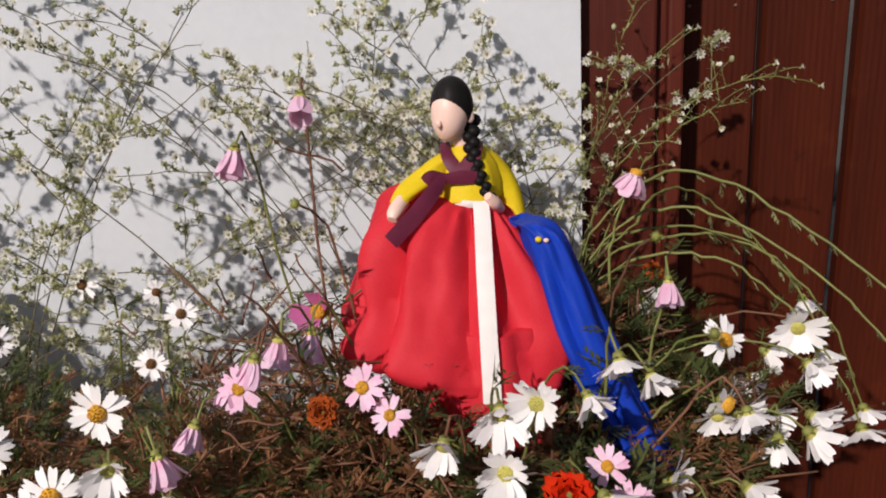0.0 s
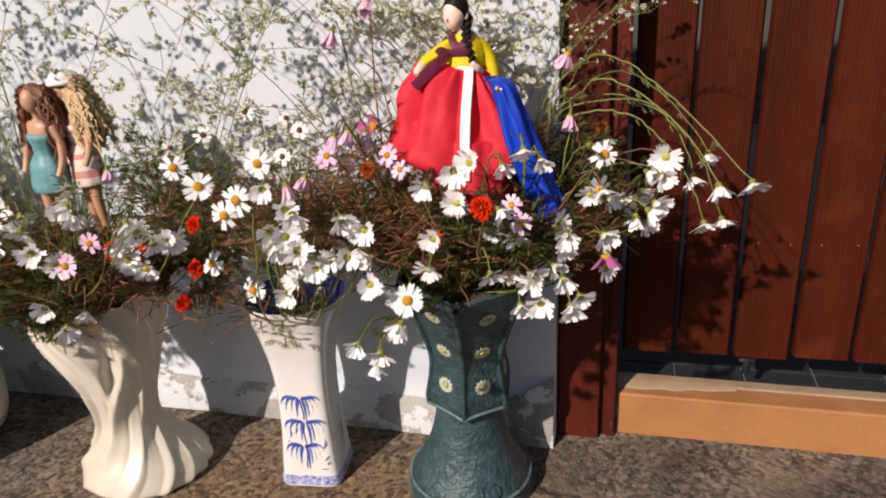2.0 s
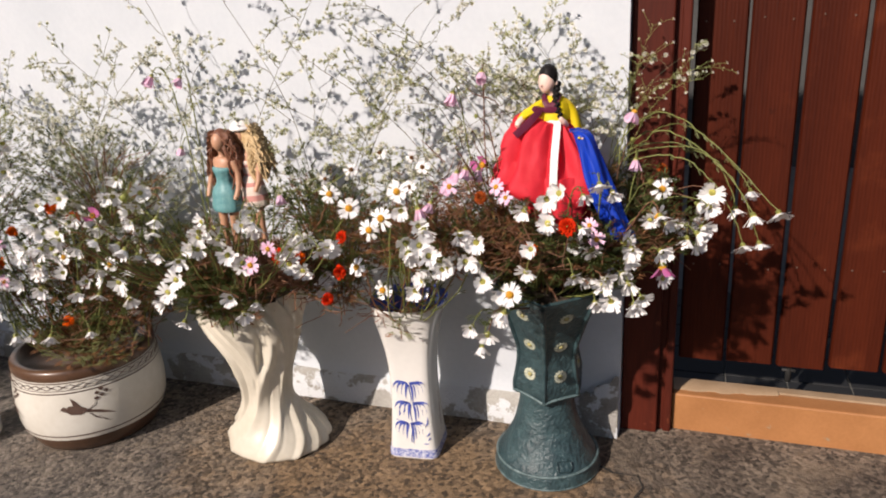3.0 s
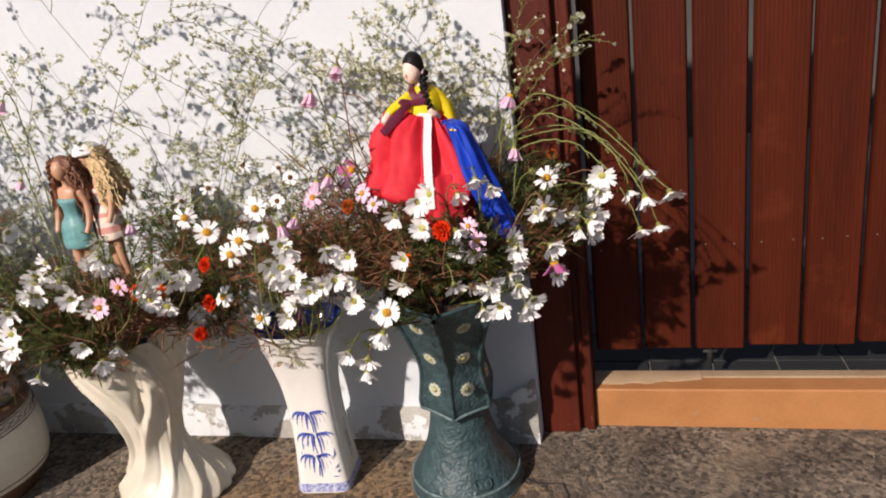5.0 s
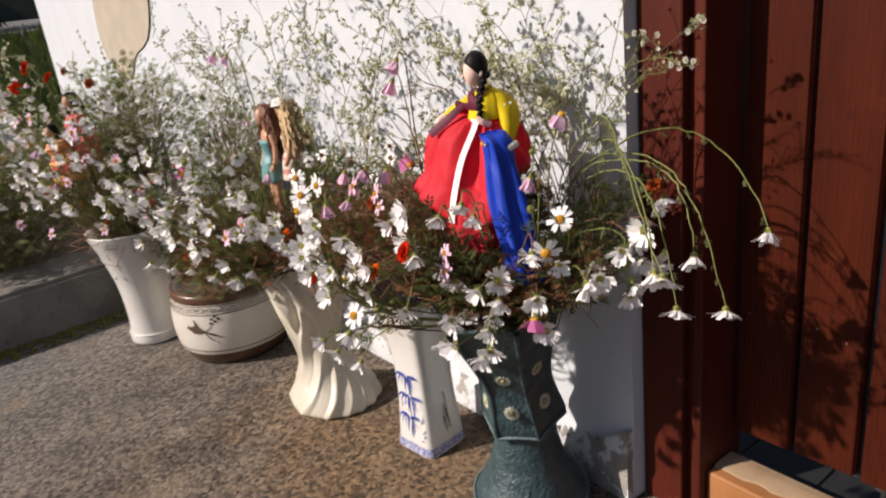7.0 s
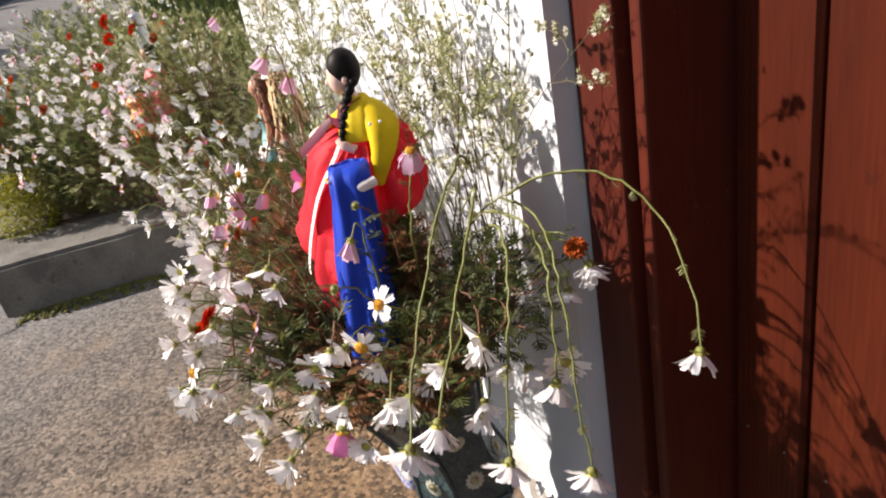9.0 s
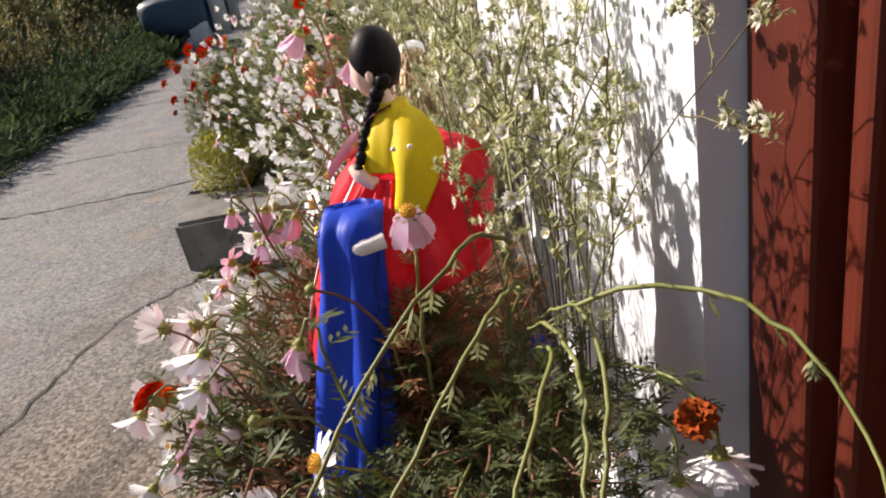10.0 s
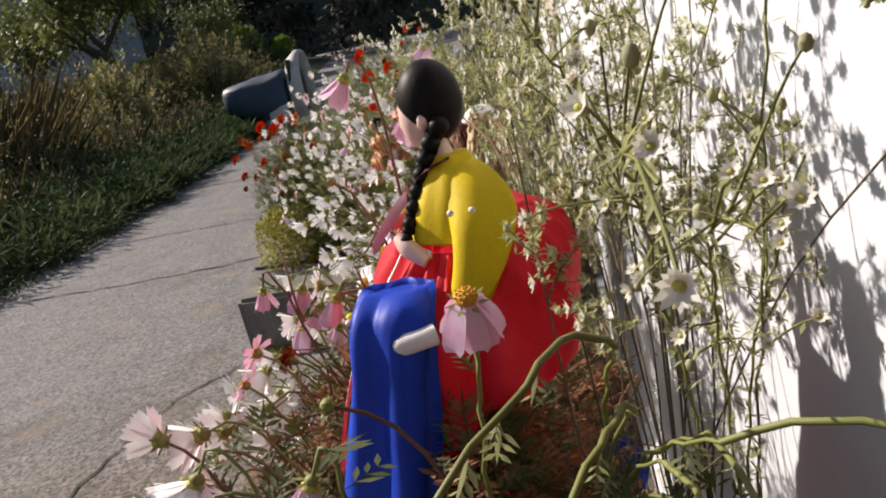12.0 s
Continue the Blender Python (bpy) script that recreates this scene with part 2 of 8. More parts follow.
M_GRASS = material("verge_grass", (0.060, 0.092, 0.034), 0.7, (0.028, 0.046, 0.018), 2, 40, 0.0, thin=0.4, rand=0.5)
M_STRAW = material("dry_weeds", (0.36, 0.28, 0.13), 0.8, (0.21, 0.185, 0.07), 2, 40, 0.0, thin=0.4, rand=0.5)
M_BARK = material("bark", (0.10, 0.08, 0.06), 0.9, (0.05, 0.04, 0.03), 8, 60, 0.6, 0.02)
M_CROWN = material("tree_leaf", (0.165, 0.200, 0.048), 0.6, (0.075, 0.10, 0.026), 1, 20, 0.0, thin=0.3, rand=0.5)
M_CLIP = material("clipped_bush_leaf", (0.17, 0.25, 0.035), 0.6, (0.10, 0.16, 0.02), 2, 20, 0.0, thin=0.3, rand=0.4)
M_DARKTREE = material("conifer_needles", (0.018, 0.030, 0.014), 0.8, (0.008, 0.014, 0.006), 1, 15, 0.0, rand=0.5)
M_BUSHY = material("yellow_green_leaf", (0.32, 0.30, 0.03), 0.6, (0.20, 0.20, 0.02), 20, 200, 0.0, thin=0.3, rand=0.4)
M_SIDING = material("blue_grey_siding", (0.30, 0.34, 0.40), 0.6, (0.25, 0.29, 0.34), 3, 20)
M_ROOF = material("dark_roof_sheet", (0.09, 0.09, 0.10), 0.6, (0.06, 0.06, 0.07), 3, 20)
M_TARP = material("blue_tarpaulin", (0.020, 0.050, 0.085), 0.5, (0.012, 0.032, 0.055), 6, 60, 0.4, 0.02)
M_CANVAS = material("pale_canvas", (0.55, 0.54, 0.50), 0.8, (0.42, 0.41, 0.38), 8, 60, 0.3, 0.01)
# black for tyres and bolt, and for the shade painted into the cart's hood
M_RUBBERSHADE = material("black_rubber", (0.02, 0.02, 0.02), 0.7, (0.03, 0.03, 0.03), 40, 200)


def ground_material():
    """Brown-grey worn asphalt that gives way to paler concrete up the lane."""
    m = material("lane_surface", (0.200, 0.158, 0.119), 0.92, (0.062, 0.047, 0.036), 6, 150, 0.7, 0.005)
    nt = m.node_tree
    p = nt.nodes["Principled BSDF"]
    src = p.inputs["Base Color"].links[0].from_socket
    geo = nt.nodes.new("ShaderNodeNewGeometry")
    vor = node(m, "ShaderNodeTexVoronoi", Scale=105.0)
    nt.links.new(geo.outputs["Position"], vor.inputs[0])
    st = node(m, "ShaderNodeMapRange")
    st.inputs[1].default_value = 0.15
    st.inputs[2].default_value = 0.95
    nt.links.new(vor.outputs["Color"], st.inputs[0])
    hsv = nt.nodes.new("ShaderNodeHueSaturation")
    vr = node(m, "ShaderNodeMapRange")
    vr.inputs[3].default_value = 0.34
    vr.inputs[4].default_value = 1.85
    # loose pebbles stand up a little
    old = p.inputs["Normal"].links[0].from_socket
    peb = node(m, "ShaderNodeBump", Strength=0.35, Distance=0.003)
    peb.invert = True
    nt.links.new(vor.outputs["Distance"], peb.inputs["Height"])
    nt.links.new(old, peb.inputs["Normal"])
    lump = node(m, "ShaderNodeTexNoise", Scale=38.0, Detail=6.0, Roughness=0.65)
    nt.links.new(geo.outputs["Position"], lump.inputs[0])
    worn = node(m, "ShaderNodeBump", Strength=0.7, Distance=0.012)
    nt.links.new(lump.outputs[0], worn.inputs["Height"])
    nt.links.new(peb.outputs[0], worn.inputs["Normal"])
    nt.links.new(worn.outputs[0], p.inputs["Normal"])
    nt.links.new(st.outputs[0], vr.inputs[0])
    nt.links.new(vr.outputs[0], hsv.inputs["Value"])
    nt.links.new(src, hsv.inputs["Color"])
    sep = nt.nodes.new("ShaderNodeSeparateXYZ")
    nt.links.new(geo.outputs["Position"], sep.inputs[0])
    nz = node(m, "ShaderNodeTexNoise", Scale=1.3, Detail=5.0)
    nt.links.new(geo.outputs["Position"], nz.inputs[0])
    # distance up the lane and away from the wall, with a ragged border
    far = node(m, "ShaderNodeMath")
    far.operation = "MULTIPLY_ADD"
    far.inputs[1].default_value = 0.55
    nt.links.new(sep.outputs[1], far.inputs[0])
    nt.links.new(sep.outputs[0], far.inputs[2])
    rag = node(m, "ShaderNodeMath")
    rag.operation = "MULTIPLY_ADD"
    rag.inputs[1].default_value = 1.6
    nt.links.new(nz.outputs[0], rag.inputs[0])
    nt.links.new(far.outputs[0], rag.inputs[2])
    mr = node(m, "ShaderNodeMapRange")
    mr.inputs[1].default_value = -0.5
    mr.inputs[2].default_value = -2.0
    nt.links.new(rag.outputs[0], mr.inputs[0])
    pale = node(m, "ShaderNodeTexNoise", Scale=5.0, Detail=8.0, Roughness=0.75)
    nt.links.new(geo.outputs["Position"], pale.inputs[0])
    pc = nt.nodes.new("ShaderNodeMix")
    pc.data_type = "RGBA"
    pc.inputs["A"].default_value = (0.080, 0.080, 0.082, 1)
    pc.inputs["B"].default_value = (0.245, 0.24, 0.232, 1)
    nt.links.new(pale.outputs[0], pc.inputs["Factor"])
    h2 = nt.nodes.new("ShaderNodeHueSaturation")
    nt.links.new(vr.outputs[0], h2.inputs["Value"])
    nt.links.new(pc.outputs["Result"], h2.inputs["Color"])
    soft = nt.nodes.new("ShaderNodeMix")
    soft.data_type = "RGBA"
    soft.inputs["Factor"].default_value = 0.6
    nt.links.new(pc.outputs["Result"], soft.inputs["A"])
    nt.links.new(h2.outputs[0], soft.inputs["B"])
    mix = nt.nodes.new("ShaderNodeMix")
    mix.data_type = "RGBA"
    nt.links.new(mr.outputs[0], mix.inputs["Factor"])
    nt.links.new(hsv.outputs[0], mix.inputs["A"])
    nt.links.new(soft.outputs["Result"], mix.inputs["B"])
    # spilt brown soil round the pots
    off = node(m, "ShaderNodeVectorMath")
    off.operation = "ADD"
    off.inputs[1].default_value = (0.42, 0.30, 0.0)
    nt.links.new(geo.outputs["Position"], off.inputs[0])
    sc = node(m, "ShaderNodeVectorMath")
    sc.operation = "MULTIPLY"
    sc.inputs[1].default_value = (1.0, 2.1, 0.0)
    nt.links.new(off.outputs[0], sc.inputs[0])
    ln = node(m, "ShaderNodeVectorMath")
    ln.operation = "LENGTH"
    nt.links.new(sc.outputs[0], ln.inputs[0])
    n2 = node(m, "ShaderNodeTexNoise", Scale=7.0, Detail=7.0, Roughness=0.7)
    nt.links.new(geo.outputs["Position"], n2.inputs[0])
    ad = node(m, "ShaderNodeMath")
    ad.operation = "MULTIPLY_ADD"
    ad.inputs[1].default_value = 1.5
    nt.links.new(n2.outputs[0], ad.inputs[0])
    nt.links.new(ln.outputs["Value"], ad.inputs[2])
    sm = node(m, "ShaderNodeMapRange")
    sm.inputs[1].default_value = 1.42
    sm.inputs[2].default_value = 0.98
    sm.inputs[3].default_value = 0.0
    sm.inputs[4].default_value = 0.78
    nt.links.new(ad.outputs[0], sm.inputs[0])
    sh = nt.nodes.new("ShaderNodeHueSaturation")
    sh.inputs["Color"].default_value = (0.185, 0.115, 0.058, 1)
    nt.links.new(vr.outputs[0], sh.inputs["Value"])
    so = nt.nodes.new("ShaderNodeMix")
    so.data_type = "RGBA"
    nt.links.new(sm.outputs[0], so.inputs["Factor"])
    nt.links.new(mix.outputs["Result"], so.inputs["A"])
    nt.links.new(sh.outputs[0], so.inputs["B"])
    nt.links.new(so.outputs["Result"], p.inputs["Base Color"])
    return m


M_GROUND = masked(ground_material(), 3.5, 0.56, 0.10, (0.27, 0.20, 0.135), amount=0.45)
masked(M_GROUND, 1.7, 0.55, 0.12, (0.075, 0.066, 0.058), amount=0.45)
masked(M_GROUND, 58, 0.58, 0.07, (0.055, 0.047, 0.040), amount=0.55)
masked(M_GROUND, 120, 0.67, 0.03, (0.42, 0.40, 0.36), amount=0.7)
masked(M_GROUND, 105, 0.66, 0.03, (0.045, 0.040, 0.036), amount=0.7)

# ---- mesh helpers ----


class Geo:
    """Collects vertices and faces with a material slot each, then becomes one mesh object."""

    def __init__(self):
        self.v, self.f, self.m = [], [], []

    def add(self, verts, faces, mat=0):
        n = len(self.v)
        self.v.extend([tuple(p) for p in verts])
        self.f.extend([tuple(i + n for i in f) for f in faces])
        self.m.extend([mat] * len(faces))

    def tube(self, pts, r0, r1, sides=4, mat=0, caps=False):
        pts = [Vector(p) for p in pts]
        n = len(pts)
        ref = Vector((0.31, 0.17, 0.93))
        verts, faces = [], []
        for i, p in enumerate(pts):
            d = (pts[min(i + 1, n - 1)] - pts[max(i - 1, 0)])
            d = d.normalized() if d.length > 1e-9 else Vector((0, 0, 1))
            a = d.cross(ref)
            if a.length < 1e-3:
                a = d.cross(Vector((1, 0, 0)))
            a.normalize()
            b = d.cross(a)
            r = r0 + (r1 - r0) * i / max(n - 1, 1)
            for k in range(sides):
                t = 2 * math.pi * k / sides
                verts.append(p + (a * math.cos(t) + b * math.sin(t)) * r)
        for i in range(n - 1):
            for k in range(sides):
                k2 = (k + 1) % sides
                faces.append((i * sides + k, i * sides + k2, (i + 1) * sides + k2, (i + 1) * sides + k))
        if caps:
            faces.append(tuple(range(sides))[::-1])
            faces.append(tuple((n - 1) * sides + k for k in range(sides)))
        self.add(verts, faces, mat)

    def blade(self, p, d, up, length, width, mat=0, bend=0.0):
        """A narrow pointed leaf with a fold along its middle."""
        p, d = Vector(p), Vector(d)
        s = d.cross(Vector(up))
        if s.length < 1e-4:
            s = d.cross(Vector((1, 0.2, 0)))
        s.normalize()
        n = s.cross(d)
        m1 = p + d * length * 0.5 + n * length * bend * 0.3
        tip = p + d * length + n * length * bend
        self.add([p, m1 + s * width * 0.5, tip, m1 - s * width * 0.5], [(0, 1, 2), (0, 2, 3)], mat)

    def ball(self, c, r, mat=0, seg=6, rings=4, squash=1.0, rng=None, rough=0.0):
        c = Vector(c)
        verts, faces = [], []
        for i in range(rings + 1):
            a = math.pi * i / rings
            for k in range(seg):
                t = 2 * math.pi * k / seg
                q = r * (1 + (rng.uniform(-rough, rough) if rng else 0))
                verts.append(c + Vector((math.sin(a) * math.cos(t), math.sin(a) * math.sin(t), math.cos(a) * squash)) * q)
        for i in range(rings):
            for k in range(seg):
                k2 = (k + 1) % seg
                faces.append((i * seg + k, (i + 1) * seg + k, (i + 1) * seg + k2, i * seg + k2))
        self.add(verts, faces, mat)

    def box(self, x0, x1, y0, y1, z0, z1, mat=0, bev=0.0, wob=0.0, rng=None):
        if bev <= 0:
            v = [(x, y, z) for z in (z0, z1) for y in (y0, y1) for x in (x0, x1)]
            f = [(0, 2, 3, 1), (4, 5, 7, 6), (0, 1, 5, 4), (2, 6, 7, 3), (0, 4, 6, 2), (1, 3, 7, 5)]
            self.add(v, f, mat)
            return
        bm = bmesh.new()
        bmesh.ops.create_cube(bm, size=1)
        for q in bm.verts:
            q.co = Vector(((x0 + x1) / 2 + q.co.x * (x1 - x0), (y0 + y1) / 2 + q.co.y * (y1 - y0), (z0 + z1) / 2 + q.co.z * (z1 - z0)))
            if rng:
                q.co += Vector((rng.uniform(-wob, wob), rng.uniform(-wob, wob), rng.uniform(-wob, wob)))
        bmesh.ops.bevel(bm, geom=list(bm.edges), offset=bev, segments=2, affect="EDGES", profile=0.5)
        bm.verts.index_update()
        self.add([q.co for q in bm.verts], [[q.index for q in f.verts] for f in bm.faces], mat)
        bm.free()

    def loft(self, rings, mat=0, cap0=False, cap1=False, mats=None):
        """Joins closed rings of equally many points."""
        n = len(rings[0])
        base = len(self.v)
        for r in rings:
            self.v.extend([tuple(p) for p in r])
        for i in range(len(rings) - 1):
            for k in range(n):
                k2 = (k + 1) % n
                self.f.append((base + i * n + k, base + i * n + k2, base + (i + 1) * n + k2, base + (i + 1) * n + k))
                self.m.append(mats(i, k) if mats else mat)
        if cap0:
            self.f.append(tuple(base + k for k in range(n))[::-1])
            self.m.append(mats(0, 0) if mats else mat)
        if cap1:
            self.f.append(tuple(base + (len(rings) - 1) * n + k for k in range(n)))
            self.m.append(mats(len(rings) - 2, 0) if mats else mat)

    def mesh(self, name, mats, smooth=True):
        me = bpy.data.meshes.new(name)
        me.from_pydata(self.v, [], self.f)
        for m in mats:
            me.materials.append(m)
        me.polygons.foreach_set("material_index", self.m)
        me.polygons.foreach_set("use_smooth", [smooth] * len(self.f))
        me.update()
        return me


def part(name, geo, mats, parent=None, label="", smooth=True, sharp=None):
    mats = mats if isinstance(mats, (list, tuple)) else [mats]
    ob = new(name, geo if isinstance(geo, bpy.types.Mesh) else geo.mesh(name, mats, smooth))
    if parent is not None:
        ob.parent = parent
    if label:
        ob["label"] = label
    if sharp is not None:
        ob.data.set_sharp_from_angle(angle=radians(sharp))
    return ob


def thing(name, at, label, category, group="", kind=""):
    ob = new(name)
    ob.empty_display_size = 0.05
    ob.location = at
    return tagged(ob, label, category, group, kind)


def ring(cx, cy, z, rx, ry, n=32, f=None, turn=0.0, tilt=(0, 0)):
    out = []
    for k in range(n):
        t = 2 * math.pi * k / n + turn
        s = f(t) if f else 1.0
        x, y = rx * s * math.cos(t), ry * s * math.sin(t)
        out.append((cx + x, cy + y, z + tilt[0] * x + tilt[1] * y))
    return out


def spline(keys, n):
    """Smooth values through rows of equal length, at n even steps."""
    keys = [np.array(k, float) for k in keys]
    out = []
    for i in range(n):
        u = i / (n - 1) * (len(keys) - 1)
        j = min(int(u), len(keys) - 2)
        t = u - j
        a, b = keys[j], keys[j + 1]
        p, q = keys[max(j - 1, 0)], keys[min(j + 2, len(keys) - 1)]
        m0, m1 = (b - p) / 2, (q - a) / 2
        out.append((2 * t**3 - 3 * t**2 + 1) * a + (t**3 - 2 * t**2 + t) * m0 + (-2 * t**3 + 3 * t**2) * b + (t**3 - t**2) * m1)
    return out


def bezier(a, b, c, d, n):
    a, b, c, d = Vector(a), Vector(b), Vector(c), Vector(d)
    return [a * (1 - t)**3 + b * 3 * t * (1 - t)**2 + c * 3 * t * t * (1 - t) + d * t**3 for t in (i / (n - 1) for i in range(n))]


# ---- the setting ----
def ground_height(x, y):
    up = max(0.0, -10 - x)
    return min(0.036 * up, 1.6) + 0.004 * math.sin(x * 2.1 + y) * math.sin(y * 1.7)


def build_ground():
    g = Geo()
    xs = sorted(set([-600, -300, -150, -90, -60, -45, -35, -28, -22, -18, -15, -12.5, -11, -10] + [round(-9.5 + i * 0.5, 2) for i in range(26)]
                    + [4, 5, 7, 10, 20, 50, 120, 300, 600]))
    ys = sorted(set([-600, -300, -120, -60, -30, -18, -12, -9, -7, -6, -5] + [round(-4.5 + i * 0.5, 2) for i in range(14)] + [3, 5, 9, 20, 60, 200, 600]))
    g.add([(x, y, ground_height(x, y) if abs(x) < 12 and abs(y) < 6 else min(0.036 * max(0, -10 - x), 1.6)) for y in ys for x in xs],
          [(j * len(xs) + i, j * len(xs) + i + 1, (j + 1) * len(xs) + i + 1, (j + 1) * len(xs) + i)
           for j in range(len(ys) - 1) for i in range(len(xs) - 1)])
    ob = part("ground", g, M_GROUND)
    return tagged(ob, "worn grey-brown asphalt lane turning into cracked pale concrete", "ground", kind="structure")


ground = build_ground()


def crack(points, width, seed, name="crack"):
    rng = random.Random(seed)
    fine = []
    for a, b in zip(points[:-1], points[1:]):
        steps = max(4, int((Vector(b) - Vector(a)).length / 0.05))
        for i in range(steps):
            t = i / steps
            fine.append(((a[0] + (b[0] - a[0]) * t) + rng.uniform(-0.02, 0.02), (a[1] + (b[1] - a[1]) * t) + rng.uniform(-0.02, 0.02)))
    g = Geo()
    v, f = [], []
    for i, (x, y) in enumerate(fine):
        j = min(i, len(fine) - 2)
        d = Vector((fine[j + 1][0] - fine[j][0], fine[j + 1][1] - fine[j][1], 0))
        d = d.normalized() if d.length > 0 else Vector((1, 0, 0))
        s = Vector((-d.y, d.x, 0)) * width * rng.uniform(0.3, 1.0)
        z = ground_height(x, y) + 0.004
        v += [(x + s.x, y + s.y, z), (x - s.x, y - s.y, z)]
        if i:
            f.append((2 * i - 2, 2 * i - 1, 2 * i + 1, 2 * i))
    g.add(v, f)
    return part(name, g, M_CRACK, ground)


crack([(-1.93, -1.17), (-1.80, -1.235), (-1.68, -1.355), (-1.46, -1.41), (-1.13, -1.43), (-0.85, -1.50)], 0.0065, 1)
crack([(-3.26, -1.44), (-3.20, -1.72), (-3.125, -2.05), (-3.11, -2.5), (-3.10, -2.9), (-3.12, -3.38)], 0.0095, 2)
crack([(-4.30, -1.55), (-4.25, -2.1), (-4.23, -2.9), (-4.26, -3.5)], 0.0085, 3)
crack([(-0.02, -0.14), (0.06, -0.20), (0.05, -0.33)], 0.004, 4)
crack([(-6.3, -1.85), (-6.2, -2.6), (-6.25, -3.7)], 0.010, 5)
crack([(-8.6, -2.1), (-8.5, -3.2), (-8.6, -4.1)], 0.011, 6)


def build_walls():
    g = Geo()
    # front face as a fine grid with a gentle unevenness, end face and back
    xs = [-4.36 + 4.36 * i / 90 for i in range(91)]
    zs = [0.0, 0.03, 0.06, 0.092, 0.1, 0.14, 0.2, 0.3, 0.45, 0.6, 0.8, 1.0, 1.25, 1.5, 1.8, 2.1, 2.4]
    v = []
    for z in zs:
        for x in xs:
            y = -0.018 + 0.003 * noise.noise((x * 3, z * 3, 0)) + 0.0015 * noise.noise((x * 13, z * 13, 4))
            if z > 0.095:
                y += 0.004
            v.append((x, y, z))
    nx = len(xs)
    g.add(v, [(j * nx + i, j * nx + i + 1, (j + 1) * nx + i + 1, (j + 1) * nx + i) for j in range(len(zs) - 1) for i in range(nx - 1)])
    for j in range(len(zs) - 1):
        for x, lo in ((xs[-1], nx - 1), (xs[0], 0)):
            a, b = v[j * nx + lo], v[(j + 1) * nx + lo]
            q = [(a[0], a[1], a[2]), (a[0], 0.16, a[2]), (b[0], 0.16, b[2]), (b[0], b[1], b[2])]
            g.add(q, [(0, 1, 2, 3) if lo else (3, 2, 1, 0)])
    g.add([(-4.36, 0.16, 0), (0, 0.16, 0), (0, 0.16, 2.4), (-4.36, 0.16, 2.4)], [(3, 2, 1, 0)])
    g.add([(-4.36, -0.02, 2.4), (0, -0.02, 2.4), (0, 0.16, 2.4), (-4.36, 0.16, 2.4)], [(0, 1, 2, 3)])
    w = part("wall_north", g, M_WALL, smooth=True, sharp=40)
    tagged(w, "white painted plaster wall, flaking and grey near the ground", "wall", kind="structure")
    foot = Geo()
    v, f = [], []
    n = 120
    rng = random.Random(5)
    for i in range(n + 1):
        x = -4.36 + 4.355 * i / n
        top = 0.088 + 0.006 * noise.noise((x * 5, 1, 2))
        out = -0.030 + 0.004 * noise.noise((x * 7, 3, 2))
        v += [(x, out, -0.01), (x, out, top - 0.008), (x, -0.012, top)]
        if i:
            k = 3 * i
            f += [(k - 3, k, k + 1, k - 2), (k - 2, k + 1, k + 2, k - 1)]
    f.append((3 * n, 3 * n + 1, 3 * n + 2))
    foot.add(v, f)
    part("footing", foot, M_FOOT, w, "rough grey cement footing with flaked paint")
    # grey cement laid bare at the corner beside the gate post
    c = Geo()
    cols = 34
    v = []
    for i in range(cols + 1):
        u = i / cols
        x = -0.235 + 0.233 * u
        top = 0.085 + 0.075 * u ** 2.2 + 0.035 * noise.noise((x * 22, 0, 7)) + 0.018 * noise.noise((x * 70, 0, 8))
        top = max(0.05, top)
        for j in range(9):
            z = top * j / 8
            edge = 0.004 if j == 8 or i == 0 else 0.0
            v.append((x, -0.0335 + edge + 0.002 * noise.noise((x * 40, z * 40, 3)), z))
    c.add(v, [(i * 9 + j, (i + 1) * 9 + j, (i + 1) * 9 + j + 1, i * 9 + j + 1) for i in range(cols) for j in range(8)])
    c.add([(-0.002, -0.0335, 0), (-0.002, 0.0, 0), (-0.002, 0.0, 0.16), (-0.002, -0.0335, 0.16)], [(0, 1, 2, 3)])
    part("bare_cement", c, M_CEMENT, w, "bare grey cement where the paint has flaked off")
    # an irregular beige patch just in front of the wall face
    b = Geo()
    out = []
    for k in range(40):
        t = 2 * math.pi * k / 40
        r = 1 + 0.30 * noise.noise((math.cos(t) * 1.5, math.sin(t) * 1.5, 7))
        out.append((-2.60 + 0.42 * r * math.cos(t) + 0.20 * math.sin(t), -0.021, 1.16 + 0.40 * r * math.sin(t)))
    b.add(out, [tuple(range(40))])
    part("bare_patch", b, M_BEIGE, w, "irregular beige patch on the wall")
    # the wall beyond the gate
    g2 = Geo()
    g2.box(1.42, 3.6, -0.016, 0.16, 0, 2.4, 0, 0.01)
    w2 = part("wall_east", g2, M_WALL, smooth=True, sharp=40)
    tagged(w2, "white painted plaster wall beyond the gate", "wall", kind="structure")


build_walls()


